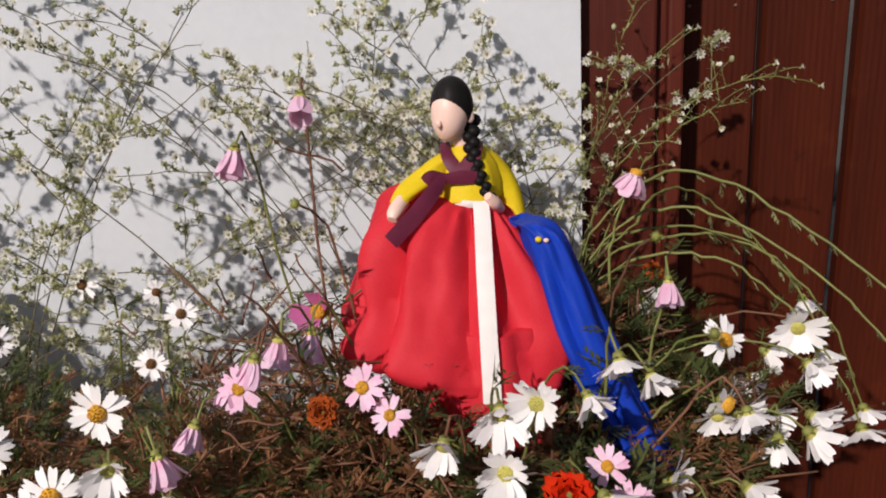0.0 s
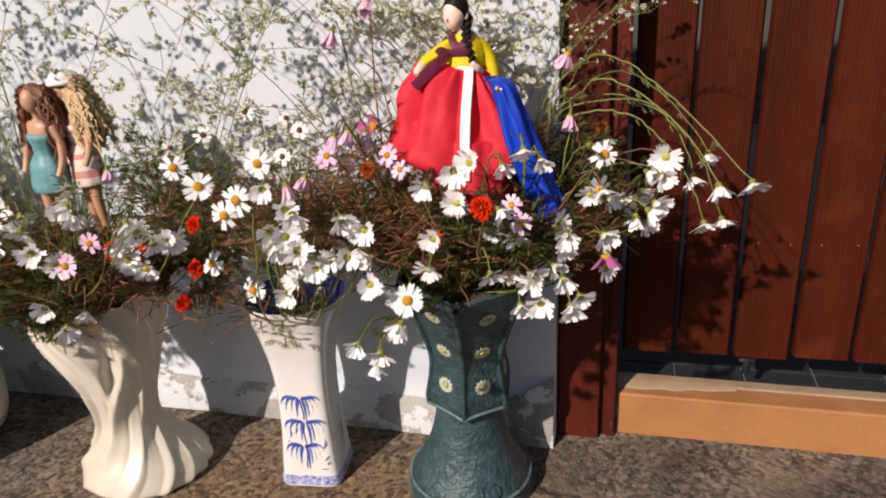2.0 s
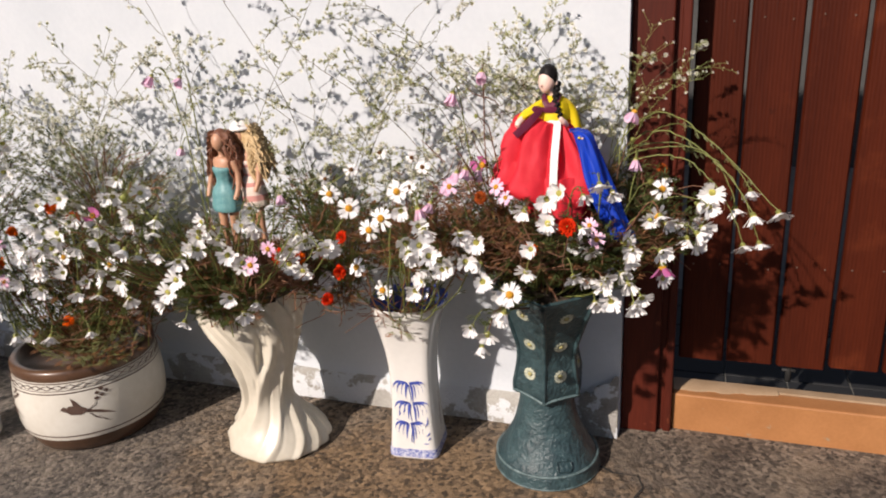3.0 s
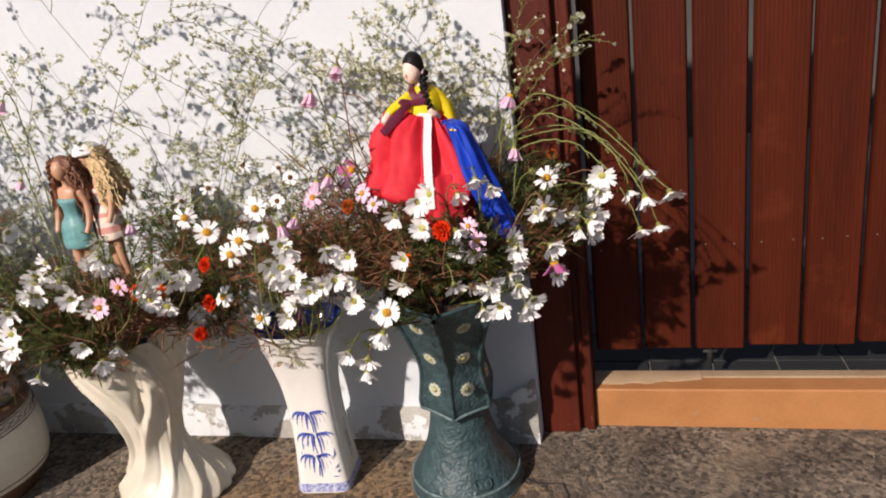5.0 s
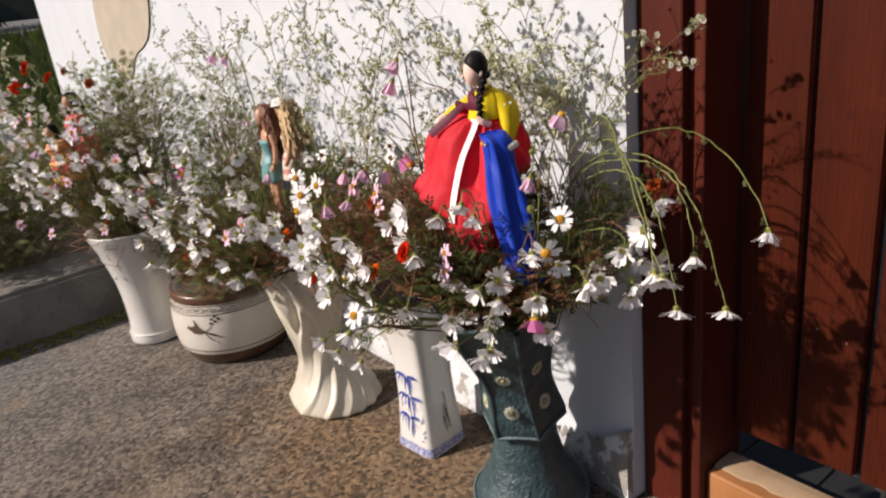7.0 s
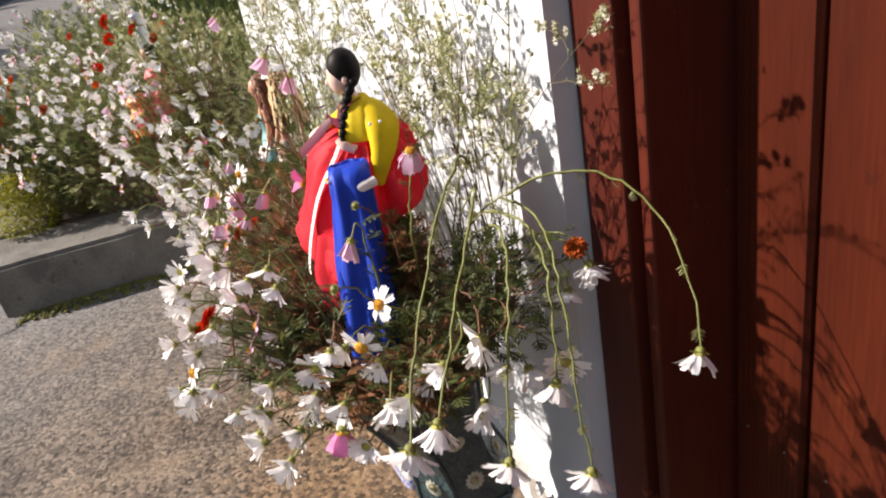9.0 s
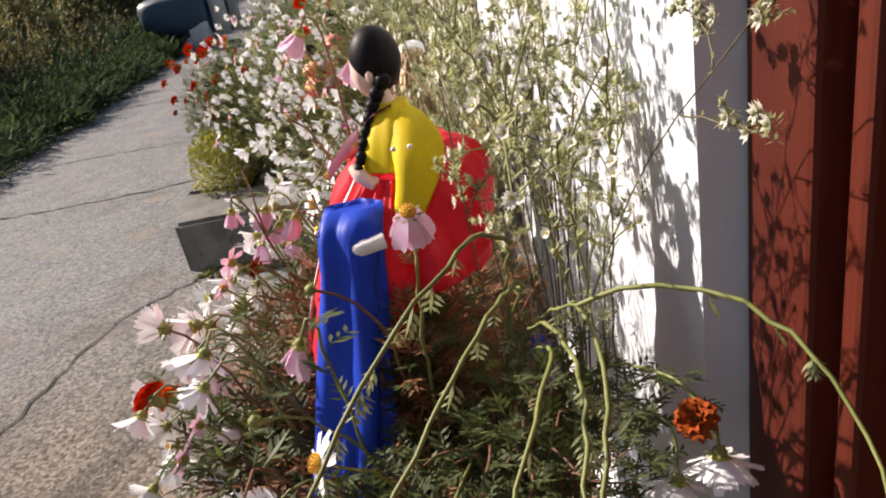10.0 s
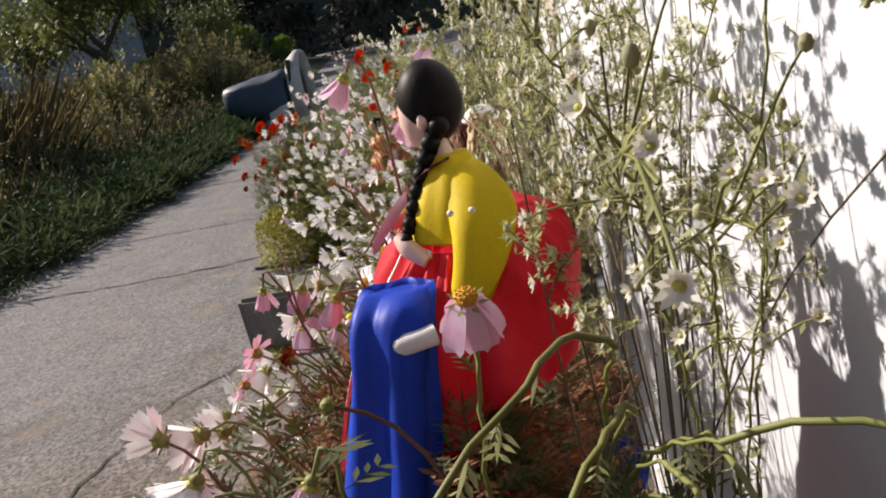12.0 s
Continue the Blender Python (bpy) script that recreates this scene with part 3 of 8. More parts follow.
def build_gate():
    rng = random.Random(11)
    def post(x0, mirror=False):
        th = thing("gate_post", (x0, 0.05, 0), "tall red-brown stained wooden gate post beside the wall", "post", "gate posts")
        s = -1 if mirror else 1
        def bx(name, a, b, y0, y1, bev):
            g = Geo()
            g.box(min(s * a, s * b), max(s * a, s * b), y0 - 0.05, y1 - 0.05, 0, 2.3, 0, bev)
            part(name, g, M_POST, th, smooth=False)
        bx("board", 0.002, 0.086, 0.014, 0.13, 0.004)
        bx("groove", 0.084, 0.101, 0.034, 0.128, 0.002)
        bx("edge_strip", 0.0995, 0.118, 0.024, 0.16, 0.004)
    post(0.0)
    post(1.42, True)
    gate = thing("wooden_gate", (0.75, 0.12, 0.155), "red-brown gate of upright grooved boards with narrow gaps", "gate")
    g = Geo()
    g.ball((0, 0, 0), 0.0024, 0, 8, 4, 1.0)
    screw = g.mesh("screw", [M_SCREW])
    xs = [0.1275 + 0.1105 * i for i in range(12)]
    me = None
    for i, x in enumerate(xs):
        if x + 0.102 > 1.31:
            break
        g = Geo()
        w, n = 0.1020, 26
        # a grooved board: ribbed front, flat back
        front = []
        for k in range(n + 1):
            u = k / n
            e = 0.004 if 0 < k < n else 0.007
            front.append((u * w, (0.00035 if k % 2 else 0.0) + (e if k in (0, n) else 0.0)))
        z0, z1 = 0.0, 2.0
        v = [(a, b, z) for z in (z0, z1) for a, b in front] + [(0, 0.022, z0), (w, 0.022, z0), (0, 0.022, z1), (w, 0.022, z1)]
        m = n + 1
        f = [(k, k + 1, m + k + 1, m + k) for k in range(n)]
        f += [(2 * m, 0, m, 2 * m + 2), (n, 2 * m + 1, 2 * m + 3, m + n), (2 * m + 1, 2 * m, 2 * m + 2, 2 * m + 3)]
        f.append(tuple(range(n, -1, -1)) + (2 * m, 2 * m + 1))
        if me is None:
            g.add(v, f)
            me = g.mesh("board", [M_WOOD], False)
        ob = part("board", me, M_WOOD, gate)
        ob.location = (x - 0.75 + rng.uniform(-0.001, 0.001), rng.uniform(-0.002, 0.002), 0.0028 * i + rng.uniform(-0.002, 0.002))
        ob.rotation_euler = (0, rng.uniform(-0.003, 0.003), 0)
        for sx in (0.022, 0.078):
            for sz in (0.245, 0.79):
                sc = part("screw", screw, M_SCREW, ob)
                sc.location = (sx + rng.uniform(-0.006, 0.006), 0.0, sz + rng.uniform(-0.006, 0.006))
    for z in (0.9, 1.75):
        g = Geo()
        g.box(-0.62, 0.56, 0.024, 0.055, z, z + 0.09, 0, 0.004)
        part("rail", g, M_WOOD, gate, smooth=False)
    hinge = Geo()
    hinge.tube([(-0.37, 0.03, -0.05), (-0.37, 0.03, 0.03)], 0.007, 0.007, 8, caps=True)
    hinge.tube([(-0.385, 0.03, -0.02), (-0.355, 0.03, -0.02)], 0.005, 0.005, 8, caps=True)
    part("drop_bolt", hinge, M_RUBBERSHADE, gate, "black iron drop bolt")


build_gate()


def build_step():
    g = Geo()
    g.box(0.119, 1.30, 0.045, 0.097, -0.01, 0.096, 0, 0.004)
    s = part("step_riser", g, M_STEP, smooth=False)
    tagged(s, "ochre painted timber threshold board with chipped edges", "step", kind="structure")
    g = Geo()
    g.box(0.119, 1.30, 0.0975, 0.126, 0.0, 0.0985, 0, 0.003)
    t = part("threshold", g, M_SILL, smooth=False)
    tagged(t, "worn grey-brown sill behind the painted board", "step", kind="structure")
    # a patch of mortar smeared over the board's top at the post
    mo = Geo()
    v = []
    for i in range(25):
        u = i / 24
        y = 0.066 + 0.022 * u ** 2 + 0.006 * noise.noise((u * 7, 2, 5)) + 0.003 * noise.noise((u * 25, 1, 5))
        v += [(0.121 + 0.235 * u, y, 0.0962), (0.121 + 0.235 * u, y + 0.003, 0.0998), (0.121 + 0.235 * u, 0.110, 0.1002)]
    mo.add(v, [(3 * i + k, 3 * i + 3 + k, 3 * i + 4 + k, 3 * i + 1 + k) for i in range(24) for k in range(2)])
    part("mortar_smear", mo, M_SILL, s, "grey-brown mortar smeared over the board")
    fl = Geo()
    fl.box(-0.6, 2.2, 0.127, 2.9, 0.0, 0.03)
    f = part("yard_floor", fl, M_JOINT, smooth=False)
    tagged(f, "dark tiled yard floor behind the gate", "floor", kind="structure")
    tile = Geo()
    tile.box(0, 0.145, 0, 0.145, 0, 0.006, 0, 0.0015)
    me = tile.mesh("tile", [M_TILE], False)
    for i in range(11):
        for j in range(5):
            ob = part("tile", me, M_TILE, f)
            ob.location = (-0.2 + i * 0.15, 0.134 + j * 0.15, 0.0295)
    # wall that closes the yard, coloured dark so the board gaps look shaded
    y = Geo()
    y.box(-1.6, 3.4, 2.9, 3.0, 0, 1.9)
    tagged(part("yard_wall", y, M_YARDSHADE, smooth=False), "plain wall across the yard, coloured dark for the shade behind the gate", "wall", kind="structure")


build_step()


def build_kerb():
    th = thing("flower_bed", (-1.95, -1.27, 0), "raised roadside bed edged with cracked weathered concrete", "flower bed", kind="structure")
    o = Vector((-1.95, -1.27, 0))
    rng = random.Random(3)
    def slab(name, pts, z0, z1, mat, label=""):
        g = Geo()
        bm = bmesh.new()
        vs = [bm.verts.new((x - o.x, y - o.y, z0)) for x, y in pts]
        f = bm.faces.new(vs)
        r = bmesh.ops.extrude_face_region(bm, geom=[f])
        for q in r["geom"]:
            if isinstance(q, bmesh.types.BMVert):
                q.co.z = z1
        bmesh.ops.recalc_face_normals(bm, faces=bm.faces)
        bmesh.ops.subdivide_edges(bm, edges=[e for e in bm.edges if e.calc_length() > 0.3], cuts=5)
        bmesh.ops.bevel(bm, geom=[e for e in bm.edges if e.is_manifold and e.calc_face_angle(0) > 0.8], offset=0.014, segments=2, affect="EDGES")
        for q in bm.verts:
            q.co += Vector((noise.noise(q.co * 9), noise.noise(q.co * 9 + Vector((5, 0, 0))), noise.noise(q.co * 9 + Vector((0, 5, 0))))) * 0.008
        bm.verts.index_update()
        g.add([q.co for q in bm.verts], [[q.index for q in f.verts] for f in bm.faces])
        bm.free()
        part(name, g, mat, th, label, smooth=True, sharp=35)
    slab("kerb_block", [(-1.935, -0.40), (-2.20, -0.40), (-2.29, -1.325), (-1.942, -1.250)], -0.02, 0.19, M_CONCRETE)
    slab("kerb_block", [(-2.298, -1.327), (-3.6, -1.46), (-3.6, -1.22), (-2.275, -1.08)], -0.02, 0.195, M_CONCRETE)
    slab("kerb_block", [(-3.61, -1.461), (-5.2, -1.62), (-5.2, -1.38), (-3.61, -1.221)], -0.02, 0.195, M_CONCRETE)
    slab("kerb_block", [(-5.21, -1.621), (-7.4, -1.90), (-7.4, -1.66), (-5.21, -1.381)], -0.02, 0.19, M_CONCRETE)
    slab("soil", [(-2.205, -0.05), (-7.4, -0.05), (-7.4, -1.65), (-5.2, -1.375), (-3.6, -1.215), (-2.28, -1.075)], -0.02, 0.165, M_SOIL)
    slab("soil", [(-1.96, -0.06), (-2.20, -0.06), (-2.20, -0.395), (-1.96, -0.395)], -0.02, 0.17, M_SOIL)
    g = Geo()
    for i in range(420):
        x, y = -1.935 + rng.random() ** 2 * 0.09, rng.uniform(-1.2, -0.42)
        g.ball((x - o.x, y - o.y, 0.002), rng.uniform(0.004, 0.012), 0, 5, 3, 0.6, rng, 0.3)
    tagged(part("moss", g, M_MOSS, th, "moss along the foot of the kerb"), kind="stuff")


build_kerb()


# ---- pots and vases ----
def hexagon(t, soft=0.12):
    """Radius of a slightly rounded hexagon with a corner towards -y."""
    a = (t + math.pi / 2) % (math.pi / 3) - math.pi / 6
    return (math.cos(math.pi / 6) / math.cos(a)) * (1 - soft) + soft * 0.95


def build_green_vase(at):
    th = thing("green_pedestal_vase", at, "dark green glazed pedestal vase with raised daisies on six panels", "vase")
    n = 72
    g = Geo()
    prof = spline([(0.0, 0.112), (0.003, 0.118), (0.010, 0.1185), (0.028, 0.115), (0.034, 0.1115), (0.042, 0.107), (0.06, 0.097), (0.10, 0.077),
                   (0.14, 0.0655), (0.168, 0.0605), (0.198, 0.0590), (0.212, 0.060)], 44)
    rings = [ring(0, 0, z, r, r, n) for z, r in prof]
    g.loft(rings, 0, True, True)
    part("pedestal", g, M_GREENVASE, th)
    rim = Geo()
    rim.tube([(0.1135 * math.cos(t), 0.1135 * math.sin(t), 0.033) for t in [2 * math.pi * k / 64 for k in range(65)]], 0.0034, 0.0034, 6)
    part("foot_bead", rim, M_WORNHIGHLIGHT, th, "worn paler bead")
    edge = Geo()
    edge.tube([(0.1175 * math.cos(t), 0.1175 * math.sin(t), 0.0042) for t in [2 * math.pi * k / 64 for k in range(65)]], 0.0026, 0.0026, 6)
    part("foot_edge", edge, M_WORNHIGHLIGHT, th, "worn paler bottom edge")
    # the panelled body sits a little askew on its pedestal, leaning out from the wall
    seat = Matrix.Translation((0.002, 0, 0.196)) @ Matrix.Rotation(radians(12.5), 4, "X") @ Matrix.Rotation(radians(3), 4, "Y") @ Matrix.Rotation(radians(4.5), 4, "Z")
    up = Geo()
    prof = spline([(0.006, 0.070), (0.014, 0.0775), (0.030, 0.0795), (0.050, 0.0765), (0.075, 0.0715), (0.105, 0.0680), (0.130, 0.0690), (0.155, 0.0740), (0.190, 0.0835),
                   (0.225, 0.0940), (0.260, 0.1060), (0.290, 0.1160)], 42)
    def droop(row, z):
        # the lower edge hangs down in a point at each corner
        k = max(0.0, 1 - z / 0.05)
        return [(x, y, h - 0.006 * k * (math.hypot(x, y) / 0.08 - 0.87) / 0.13) for x, y, h in row]
    rings = [droop(ring(0, 0, z + 0.006, r, r, n, hexagon), z) for z, r in prof]
    rings += [ring(0, 0, 0.298, 0.110, 0.110, n, hexagon), ring(0, 0, 0.27, 0.096, 0.096, n, hexagon), ring(0, 0, 0.25, 0.05, 0.05, n)]
    up.loft(rings, 0, False, True)
    part("panelled_body", up, M_GREENVASE, th, sharp=28).matrix_local = seat
    for k in range(6):
        ridge = Geo()
        t = -math.pi / 2 + k * math.pi / 3
        ridge.tube([(r * 0.985 * math.cos(t), r * 0.985 * math.sin(t), z) for z, r in prof], 0.0045, 0.0055, 6)
        part("corner_rib", ridge, M_GREENVASE, th).matrix_local = seat
    # raised daisies, three up each panel
    pet = Geo()
    for k in range(12):
        t = 2 * math.pi * k / 12
        c, s = math.cos(t), math.sin(t)
        def q(a, b, h):
            return (a * c - b * s, a * s + b * c, h)
        pet.add([q(0.003, 0, 0.001), q(0.010, 0.0028, 0.0026), q(0.0135, 0, 0.0012), q(0.010, -0.0028, 0.0026), q(0.010, 0, 0.0036)],
                [(0, 4, 1), (1, 4, 2), (2, 4, 3), (3, 4, 0)])
    pme = pet.mesh("relief_daisy", [M_DAISYREL])
    eye = Geo()
    eye.ball((0, 0, 0.002), 0.0046, 0, 8, 5, 0.6)
    eme = eye.mesh("daisy_eye", [M_DAISYEYE])
    for k in range(6):
        t = -math.pi / 2 + (k + 0.5) * math.pi / 3
        for z in (0.070, 0.150, 0.238):
            i = min(range(len(prof)), key=lambda j: abs(prof[j][0] - z))
            r = prof[i][1] * math.cos(math.pi / 6) * 0.985
            slope = (prof[min(i + 1, len(prof) - 1)][1] - prof[i - 1][1]) / (prof[min(i + 1, len(prof) - 1)][0] - prof[i - 1][0])
            nrm = Vector((math.cos(t), math.sin(t), -slope)).normalized()
            ob = part("relief_daisy", pme, M_DAISYREL, th, "small cream daisy in relief")
            m = nrm.to_track_quat("Z", "Y").to_matrix().to_4x4()
            m.translation = Vector((r * math.cos(t), r * math.sin(t), z + 0.006)) + nrm * 0.0005
            ob.matrix_local = seat @ m @ Matrix.Rotation(k * 0.7 + z * 40, 4, "Z") @ Matrix.Scale(1.18, 4)
            part("daisy_eye", eme, M_DAISYEYE, ob)
    mark = Geo()
    loop = []
    for u, w in ((-0.017, -0.010), (0.012, -0.010), (0.017, -0.005), (0.017, 0.005), (0.012, 0.010), (-0.017, 0.010), (-0.017, -0.010)):
        a = -math.pi / 2 + 0.55 + u / 0.11
        z = 0.052 + w
        r = 0.1045 - (z - 0.052) * 0.55 + 0.001
        loop.append((r * math.cos(a), r * math.sin(a), z))
    mark.tube(loop, 0.0016, 0.0016, 5)
    part("maker_mark", mark, M_GREENVASE, th, "worn raised rectangular mark")
    # the rim highlight along the panels' lower edge is painted in as pale glaze
    lip = Geo()
    lip.tube([(0.0805 * hexagon(t) * math.cos(t), 0.0805 * hexagon(t) * math.sin(t), 0.020 - 0.005 * (hexagon(t) - 0.87) / 0.13) for t in [2 * math.pi * k / 96 for k in range(97)]], 0.0032, 0.0032, 6)
    part("panel_edge", lip, M_WORNHIGHLIGHT, th, "paler lower edge of the panels, wear and rim highlight in its colour").matrix_local = seat
    soil = Geo()
    soil.loft([ring(0, 0, 0.272, 0.097, 0.097, 36, hexagon), ring(0, 0, 0.285, 0.05, 0.05, 36)], 0, False, True)
    part("soil", soil, M_SOIL, th).matrix_local = seat


def build_swirl_vase(at):
    th = thing("ivory_swirl_vase", at, "tall ivory ceramic vase with draped twisting folds and a flared mouth", "vase")
    n = 264
    keys = [(0.0, 0.121, 0.110, 0.0, 0.0), (0.012, 0.129, 0.117, 0.0, 0.0), (0.042, 0.116, 0.103, -0.002, 0.03), (0.080, 0.083, 0.077, -0.006, 0.12),
            (0.122, 0.061, 0.058, -0.008, 0.25), (0.165, 0.060, 0.056, -0.006, 0.40), (0.215, 0.070, 0.062, -0.004, 0.5), (0.265, 0.087, 0.074, -0.004, 0.6),
            (0.32, 0.108, 0.088, -0.006, 0.7), (0.37, 0.126, 0.098, -0.008, 0.76), (0.395, 0.133, 0.102, -0.008, 0.78)]
    def lean(z):
        return -0.024 * min(1, z / 0.2)
    def folds(z, tw):
        def f(t):
            a = t - 0.85 * math.sin(math.pi * z / 0.395) - 0.25 * tw
            amp = 0.05 + 0.125 * min(1, z / 0.16)
            s = math.sin(5.5 * a + 1.3 * math.sin(a) + 1.0 * math.sin(2 * a + 3 * z))
            # fine grooves between rounded folds
            q = abs(math.sin(8.0 * a + 1.6 * math.sin(2 * a + 1.0) + 1.2 * math.sin(8 * z + a)))
            fine = 0.056 * min(1, 0.15 + z / 0.20) * (math.sin(q * math.pi / 2) - 0.75)
            # one fold curls over at the front below the mouth
            fc = -1.28 + 0.50 * math.sin((z - 0.16) * 11)
            d = (t - fc + math.pi) % (2 * math.pi) - math.pi
            up = math.exp(-((z - 0.27) / 0.085) ** 2)
            w = 0.17 if d > 0 else 0.09
            curl = 0.20 * up * math.exp(-(d / w) ** 2) - 0.13 * up * math.exp(-((d + 0.24) / 0.10) ** 2)
            return 1 + amp * (1 - abs(s)) ** 1.2 - amp * 0.45 + fine + curl
        return f
    g = Geo()
    rows = spline(keys, 76)
    rings = [ring(cx, lean(z), z, rx, ry, n, folds(z, tw), 0, (0.24 * max(0, (z - 0.22) / 0.175), 0.10 * max(0, (z - 0.22) / 0.175))) for z, rx, ry, cx, tw in rows]
    z, rx, ry, cx, tw = keys[-1]
    rings.append(ring(cx, lean(z), z - 0.001, rx * 0.94, ry * 0.93, n, folds(z, tw), 0, (0.24, 0.10)))
    rings.append(ring(cx, lean(z), z - 0.05, rx * 0.80, ry * 0.80, n, None, 0, (0.22, 0.08)))
    g.loft(rings, 0, True, True)
    part("body", g, M_IVORY, th)
    s = Geo()
    s.loft([ring(cx, lean(z), 0.360, 0.112, 0.086, 40, None, 0, (0.22, 0.08)), ring(cx, lean(z), 0.378, 0.04, 0.03, 40, None, 0, (0.22, 0.08))], 0, False, True)
    part("soil", s, M_SOIL, th)


def square(t, soft=5.0):
    c, s = abs(math.cos(t)), abs(math.sin(t))
    return 1.0 / (c ** soft + s ** soft) ** (1 / soft)


def build_bamboo_vase(at, turn):
    th = thing("bamboo_painted_vase", at, "square white porcelain vase painted with blue bamboo, blue inner rim", "vase")
    th.rotation_euler = (0, 0, turn)
    n = 64
    keys = [(0.0, 0.056), (0.006, 0.059), (0.05, 0.0555), (0.12, 0.0505), (0.20, 0.049), (0.27, 0.054), (0.33, 0.066), (0.375, 0.083), (0.385, 0.087)]
    prof = spline(keys, 44)
    g = Geo()
    def sq(z):
        k = 7.0 if z < 0.3 else 7.0 - 4.6 * (z - 0.3) / 0.085
        return lambda t: square(t, max(2.2, k))
    rings = [ring(0, 0, z, r, r, n, sq(z)) for z, r in prof]
    rings.append(ring(0, 0, 0.388, 0.087, 0.087, n, sq(0.385)))
    g.loft(rings, 0, True, False)
    part("body", g, M_PORCELAIN, th)
    b = Geo()
    b.loft([ring(0, 0, 0.388, 0.0868, 0.0868, n, sq(0.385)), ring(0, 0, 0.375, 0.079, 0.079, n, sq(0.37)), ring(0, 0, 0.345, 0.066, 0.066, n, sq(0.34)),
            ring(0, 0, 0.315, 0.03, 0.03, n)], 0, False, True)
    part("inner_rim", b, M_COBALT, th, "cobalt blue inside of the mouth")
    band = Geo()
    band.loft([ring(0, 0, 0.006, 0.0608, 0.0608, n, sq(0)), ring(0, 0, 0.027, 0.0592, 0.0592, n, sq(0))])
    part("sponged_band", band, M_SPECKLE, th, "sponged blue band round the foot")
    def face_y(z):
        i = min(range(len(prof)), key=lambda j: abs(prof[j][0] - z))
        return -prof[i][1] - 0.0011
    def leaf(g, x, z, dx, dz, w):
        m = (x + dx * 0.45 + dz * 0.12, z + dz * 0.45 - dx * 0.02)
        l = math.hypot(dx, dz)
        nx, nz = -dz / l * w, dx / l * w
        pts = [(x, z), (m[0] + nx, m[1] + nz), (x + dx, z + dz), (m[0] - nx, m[1] - nz)]
        g.add([(a, face_y(b), b) for a, b in pts], [(0, 1, 2, 3)])
    def stroke(g, x, z, dx, dz, w):
        """A thin leaf that leaves sideways and droops to its tip."""
        side = []
        for i in range(6):
            u = i / 5
            h = w * (0.55 + 0.45 * math.sin(math.pi * u)) * (1 - 0.75 * u) * 2.1
            px = x + dx * math.sin(u * math.pi / 2)
            pz = z + 0.008 * math.sin(u * math.pi) * (abs(dx) > 0.008) + dz * (1 - math.cos(u * math.pi / 2))
            k = 0.8 if abs(dx) < 0.012 else 0.35
            side.append(((px - h * k, pz + h), (px + h * k, pz - h)))
        g.add([(q[0], face_y(q[1]), q[1]) for pr in side for q in pr], [(2 * i, 2 * i + 1, 2 * i + 3, 2 * i + 2) for i in range(5)])
    for zc, lean in ((0.194, 0.0), (0.142, 0.004), (0.090, -0.003)):
        for dx, dz, w in ((-0.033, -0.012, 0.0019), (-0.025, -0.022, 0.0019), (-0.015, -0.026, 0.0017), (-0.006, -0.034, 0.0019),
                          (0.004, -0.044, 0.0023), (0.010, -0.032, 0.0018), (0.018, -0.024, 0.0018), (0.027, -0.019, 0.0019), (0.033, -0.007, 0.0017)):
            p = Geo()
            stroke(p, lean + (0.003 if dx > 0 else -0.003), zc, dx * 1.08 * (1 + lean * 20), dz * 1.1, w * 1.25)
            part("painted_bamboo_leaf", p, M_COBALT, th)
    for z0, z1 in ((0.192, 0.150), (0.140, 0.098), (0.088, 0.045)):
        p = Geo()
        p.tube([(0.001 + 0.002 * math.sin(z * 90), face_y(z) - 0.0002, z) for z in [z0 + (z1 - z0) * i / 6 for i in range(7)]], 0.0012, 0.0009, 4)
        part("painted_stem", p, M_COBALT, th)
    for x, z, dx, dz in ((0.032, 0.082, 0.007, 0.030), (0.034, 0.060, 0.010, 0.014), (0.026, 0.042, 0.018, 0.001), (0.038, 0.05, 0.006, 0.012),
                         (-0.030, 0.108, 0.004, 0.018), (-0.036, 0.10, 0.006, 0.002), (-0.02, 0.118, 0.008, 0.012)):
        p = Geo()
        leaf(p, x, z, dx, dz, 0.0015)
        part("painted_grass_blade", p, M_COBALT, th)
    for z, dz in ((0.15, -0.05), (0.12, -0.045), (0.09, -0.04), (0.105, -0.05)):
        i = min(range(len(prof)), key=lambda j: abs(prof[j][0] - z))
        x = prof[i][1] + 0.0035
        y = 0.006 * math.sin(z * 130)
        p = Geo()
        p.add([(x, y - 0.002, z), (x, y + 0.002, z), (x + 0.002, y + 0.006, z + dz), (x + 0.002, y + 0.004, z + dz)], [(0, 1, 2, 3)])
        part("painted_grass_blade", p, M_INK, th)
    s = Geo()
    s.loft([ring(0, 0, 0.335, 0.06, 0.06, 32), ring(0, 0, 0.342, 0.02, 0.02, 32)], 0, False, True)
    part("soil", s, M_SOIL, th)


